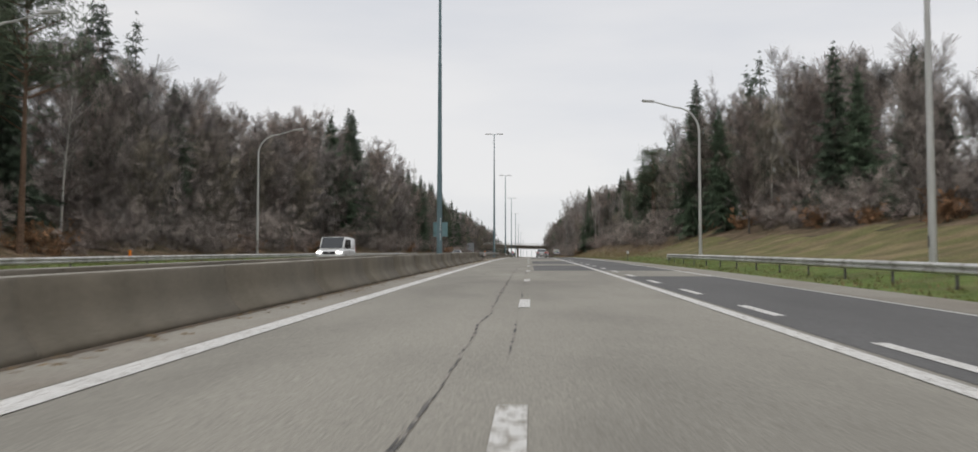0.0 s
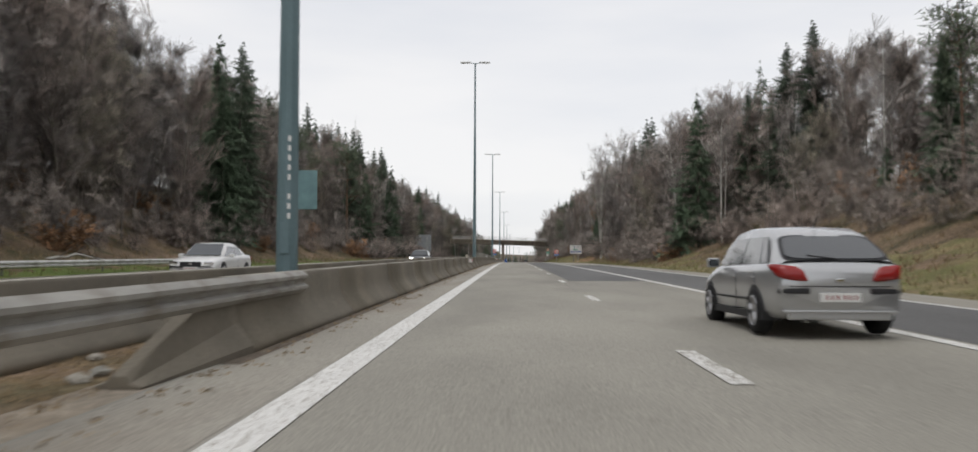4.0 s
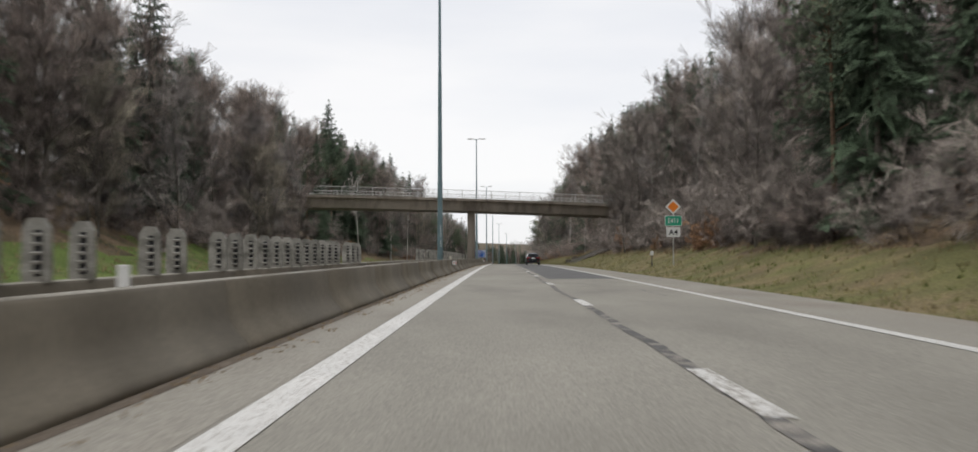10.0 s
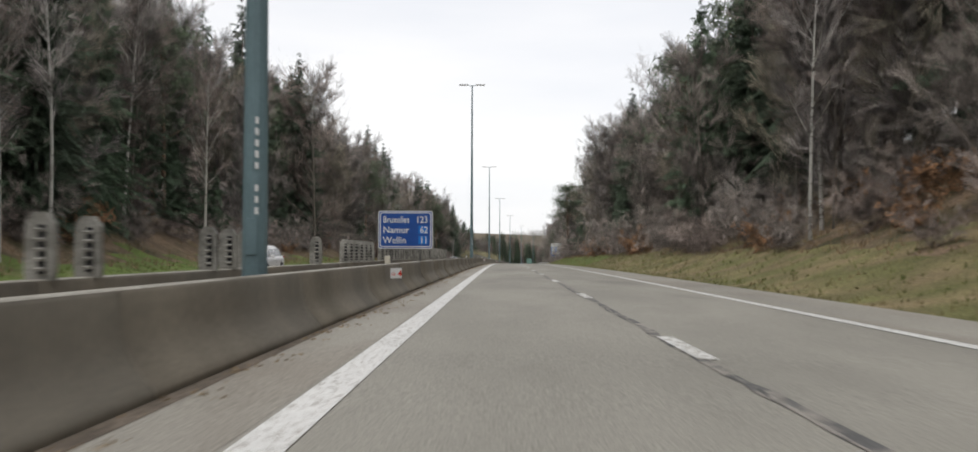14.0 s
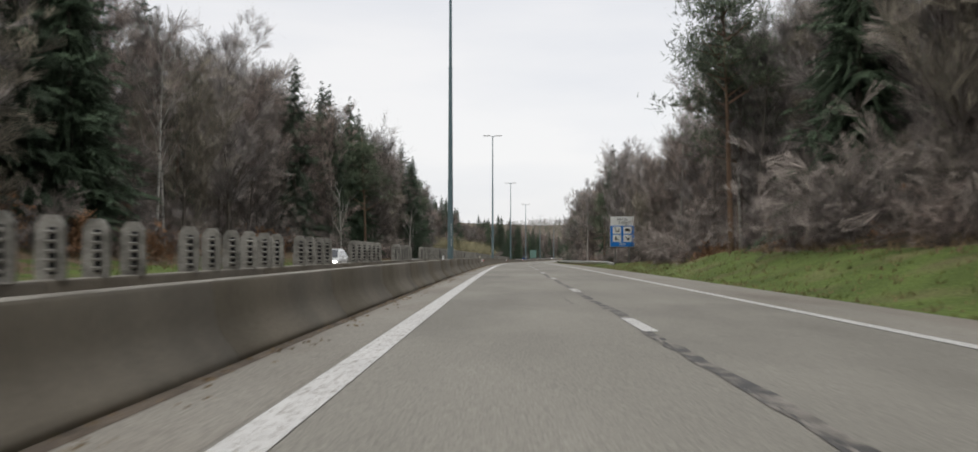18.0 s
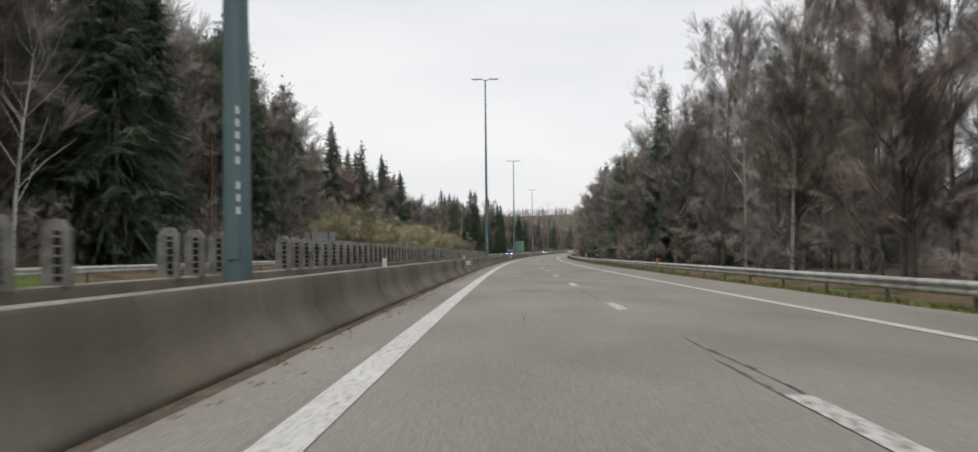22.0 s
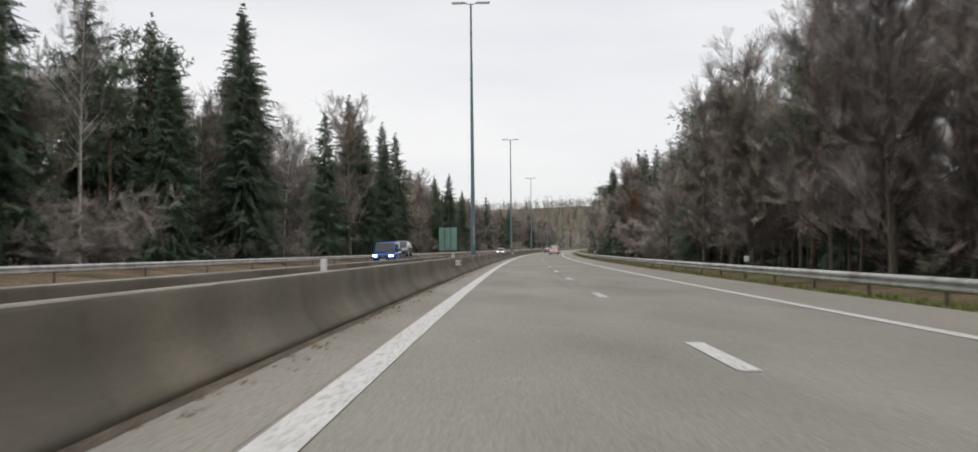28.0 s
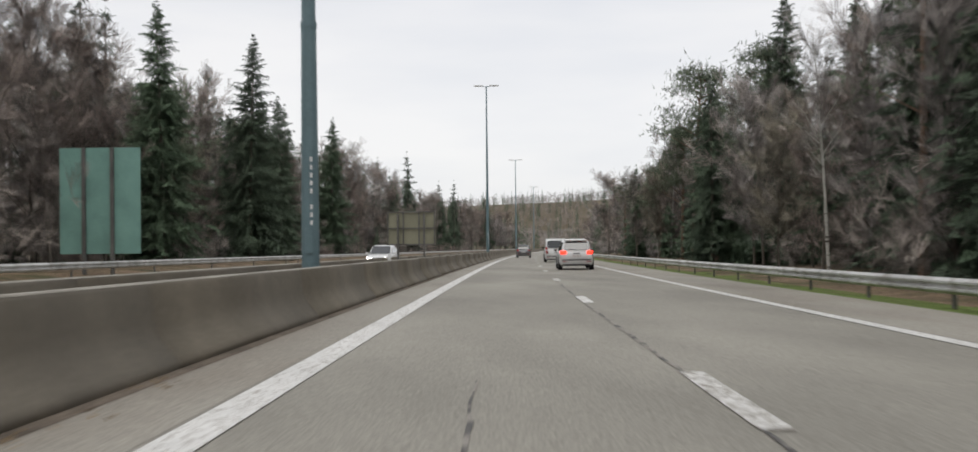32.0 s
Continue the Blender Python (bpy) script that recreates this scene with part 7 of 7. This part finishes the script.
        if c.get("corner_strips"):
            part("bumper_corner", box((0.40, 0.12, 0.075), (sx * (W / 2 - 0.29), -L / 2 + 0.045, c["corner_strips"]), 0.02, turn=Euler((0, 0, sx * radians(6))).to_matrix().to_4x4()), M_TRIM, car, "dark rubber bumper corner")
        else:
            part("rear_reflector", box((0.22, 0.03, 0.045), (sx * (W / 2 - 0.28), -L / 2 + 0.005, clear + 0.25), 0.01), M_TAIL, car)
        part("fog_lamp", box((0.18, 0.04, 0.08), (sx * (W / 2 - 0.30), L / 2 - 0.03, clear + 0.2), 0.02), M_TRIM, car)
    part("rear_bumper", box((W * 0.76, 0.12, 0.12), (0, -L / 2 + 0.07, clear + 0.09), 0.03), paint if c.get("low_paint") else M_TRIM, car, "lower bumper")
    part("bumper_strip", box((W * 0.84, 0.10, 0.03 if c.get("corner_strips") else 0.055), (0, -L / 2 + 0.04, clear + (0.14 if c.get("corner_strips") else 0.34)), 0.012), c.get("strip", M_TRIM), car)
    part("front_bumper", box((W * 0.84, 0.16, 0.16), (0, L / 2 - 0.06, clear + 0.09), 0.04), M_TRIM, car)
    grille = part("grille", box((W * 0.44, 0.05, 0.20), (0, L / 2 - 0.01, c["head_z"] - 0.05), 0.02), M_TRIM, car)
    part("badge", box((0.12, 0.02, 0.10), (0, L / 2 + 0.02, c["head_z"] - 0.02), 0.02), M_CHROME, grille)
    for sy, z in ((-1, c["plate_z"]), (1, clear + 0.28)):
        pl = part("number_plate", box((0.52, 0.02, 0.115), (0, sy * (L / 2 + 0.012), z), 0.005), M_PLATE, car, "white number plate")
        for k in range(6):
            part("plate_bar", box((0.024, 0.004, 0.055), (-0.17 + 0.068 * k + (0.02 if k > 2 else 0), sy * (L / 2 + 0.0245), z)), M_TAIL, pl)
    part("tailgate_seam", box((W * 0.74, 0.01, 0.012), (0, -L / 2 - 0.002, c.get("seam_z", c["plate_z"] - 0.16))), M_BLACK, car)
    part("tailgate_handle", box((0.34 if not c.get("corner_strips") else 0.11, 0.03, 0.045), (0, -L / 2 - 0.005, c.get("handle_z", c["plate_z"] + 0.13)), 0.01), c.get("handle", M_TRIM), car)
    part("aerial", rod((0, r1 + 0.25, H + 0.0), (0, r1 + 0.05, H + 0.16), 0.012, 0.005, 5), M_TRIM, car)
    part("exhaust", rod((-W * 0.25, -L / 2 - 0.02, clear + 0.02), (-W * 0.25, -L / 2 + 0.2, clear + 0.02), 0.028, None, 8), M_GALV_DARK, car)
    if c.get("rails"):
        for sx in (-1, 1):
            part("roof_rail", rod((sx * wr * 0.86, f1 - 0.2, H + 0.012), (sx * wr * 0.86, r1 + 0.1, H - 0.012), 0.022, None, 6), M_CHROME if c.get("bright") else M_TRIM, car)
    if c.get("spoiler"):
        part("spoiler", box((wr * 1.8, 0.26, 0.035), (0, r1 - 0.06, H - c.get("tail_drop", 0.08) + 0.04), 0.015), paint, car)
    return car


HATCH = dict(tail_shape=TAIL_LEAF, window_frame=True, low_paint=True, corner_strips=0.60, seam_z=0.66, handle_z=0.74, L=4.2, W=1.74, H=1.45, belt=0.93, wheel=0.315, clear=0.20, roof=(1.18, 0.35, -1.38, -2.0), tumble=0.73, tail_drop=0.13, top=((-2.1, 0.80), (-2.05, 0.96), (-1.6, 0.96), (0.9, 0.93), (1.3, 0.88), (1.9, 0.72), (2.1, 0.58)),
             panes=((0.98, 0.30, -0.33, -0.30), (-0.36, -0.40, -1.12, -1.28), (-1.34, -1.14, -1.30, -1.62)), doors=(-0.32, -1.30), axles=(-1.30, 1.31), lamp_z=0.83, head_z=0.66, plate_z=0.52, strip=M_CAR_SILVER, mirror_paint=True, handle=M_CHROME, rear_glass=(0.08, 0.93))
COUPE_SUV = dict(tail_shape=TAIL_WEDGE, L=4.5, W=1.85, H=1.57, belt=1.0, wheel=0.355, clear=0.24, roof=(1.20, 0.40, -1.00, -2.08), tumble=0.69, tail_drop=0.12, top=((-2.25, 0.92), (-2.18, 1.08), (-1.6, 1.05), (0.9, 1.0), (1.35, 0.98), (2.0, 0.84), (2.25, 0.66)),
                 panes=((1.02, 0.36, -0.28, -0.28), (-0.34, -0.34, -1.05, -1.22), (-1.28, -1.12, -1.30, -1.55)), doors=(-0.31, -1.28), axles=(-1.35, 1.33), lamp_z=0.95, head_z=0.78, plate_z=0.90, rails=True, strip=M_TRIM, bright=True, mirror_paint=True, spoiler=True, rear_glass=(0.22, 0.86))
SUV = dict(L=4.45, W=1.84, H=1.64, belt=1.0, wheel=0.35, clear=0.24, roof=(1.20, 0.40, -1.65, -2.02), tumble=0.72, tail_drop=0.07, top=((-2.22, 0.90), (-2.16, 1.02), (-1.6, 1.02), (0.9, 1.0), (1.35, 0.98), (2.0, 0.86), (2.22, 0.66)),
           panes=((1.02, 0.36, -0.28, -0.28), (-0.34, -0.34, -1.15, -1.22), (-1.28, -1.22, -1.60, -1.78)), doors=(-0.31, -1.28), axles=(-1.33, 1.33), lamp_z=0.98, head_z=0.80, plate_z=0.80, rails=True, strip=M_TRIM, spoiler=True, rear_glass=(0.12, 0.88), mirror_paint=True)
SEDAN = dict(L=4.85, W=1.84, H=1.45, belt=0.92, wheel=0.34, clear=0.18, roof=(1.15, 0.30, -1.05, -1.75), tumble=0.68, tail_drop=0.09, top=((-2.42, 0.80), (-2.36, 1.0), (-1.7, 1.02), (0.9, 0.92), (1.4, 0.88), (2.1, 0.76), (2.42, 0.58)),
             panes=((0.98, 0.28, -0.35, -0.32), (-0.40, -0.42, -1.00, -1.30)), doors=(-0.35, -1.35), axles=(-1.45, 1.40), lamp_z=0.86, head_z=0.66, plate_z=0.70, strip=M_TRIM, mirror_paint=True)
VAN = dict(tail_shape=TAIL_TALL, L=4.97, W=1.99, H=1.97, belt=1.15, wheel=0.34, clear=0.22, roof=(1.75, 0.95, -2.30, -2.42), tumble=0.86, tail_drop=0.05, top=((-2.48, 1.1), (-2.4, 1.15), (-1.6, 1.15), (1.4, 1.12), (1.75, 1.08), (2.25, 0.95), (2.48, 0.70)),
           panes=((1.55, 0.95, 0.30, 0.30), (0.20, 0.20, -0.65, -0.65)), doors=(0.25, -0.75), axles=(-1.45, 1.48), lamp_z=1.05, head_z=0.84, plate_z=0.75, strip=M_TRIM)

vehicle("hatchback_car", stand(83.8, 5.79), "silver-grey five-door hatchback car driving in the slow lane", "car", HATCH, M_CAR_SILVER)
vehicle("coupe_suv", stand(392.6, 6.13), "glossy black sloping-back sport utility car in the slow lane", "car", COUPE_SUV, M_CAR_BLACK)
vehicle("suv", stand(1079.8, 5.25), "white sport utility car with lit brake lamps in the slow lane", "car", SUV, M_CAR_WHITE, tail=True)
vehicle("delivery_van", stand(1107, 5.2), "white panel van driving ahead in the slow lane", "van", VAN, M_CAR_WHITE)
vehicle("suv", stand(1146, 2.0), "silver sport utility car far ahead in the fast lane", "car", SUV, M_CAR_GREY)
vehicle("panel_van", stand(-2, -10.4, 0, 180), "silver van with lit headlamps on the oncoming carriageway", "van", VAN, M_CAR_WHITE, lit=True)
vehicle("sedan_car", stand(105, -10.4, 0, 180), "white saloon car on the oncoming carriageway", "car", SEDAN, M_CAR_WHITE)
vehicle("sedan_car", stand(152, -7.0, 0, 180), "dark saloon car with lit headlamps on the oncoming carriageway", "car", SEDAN, M_CAR_BLACK, lit=True)
vehicle("hatchback_car", stand(451, -10.4, 0, 180), "white hatchback car with lit headlamps behind the anti-glare posts", "car", HATCH, M_CAR_WHITE, lit=True)
vehicle("hatchback_car", stand(603, -10.4, 0, 180), "white hatchback car with lit headlamps behind the anti-glare posts", "car", HATCH, M_CAR_WHITE, lit=True)
vehicle("hatchback_car", stand(868, -10.4, 0, 180), "pale saloon car with lit headlamps on the oncoming carriageway", "car", HATCH, M_CAR_GREY, lit=True)
tow = vehicle("recovery_van", stand(967, -10.4, 0, 180), "blue pick-up van with lit headlamps towing a loaded car trailer", "van", VAN, M_CAR_BLUE, lit=True)
trailer = thing("car_trailer", stand(975, -10.4, 0, 180), "low grey steel trailer behind the blue van", "trailer")
part("bed", box((2.1, 6.5, 0.14), (0, 0, 0.62), 0.02), M_GALV_DARK, trailer)
for x in (-1.0, 1.0):
    for y in (-0.5, 0.4):
        wheel(trailer, x * 0.92, y, 0.30, x, M_ALLOY)
part("drawbar", box((0.1, 1.6, 0.1), (0, 3.9, 0.55)), M_GALV_DARK, trailer)
vehicle("hatchback_car", stand(975, -10.4, 0.70, 180), "grey hatchback car carried on the trailer", "car", HATCH, M_CAR_GREY)
vehicle("hatchback_car", stand(1090, -7.0, 0, 180), "white car with lit headlamps far along the oncoming carriageway", "car", HATCH, M_CAR_WHITE, lit=True)
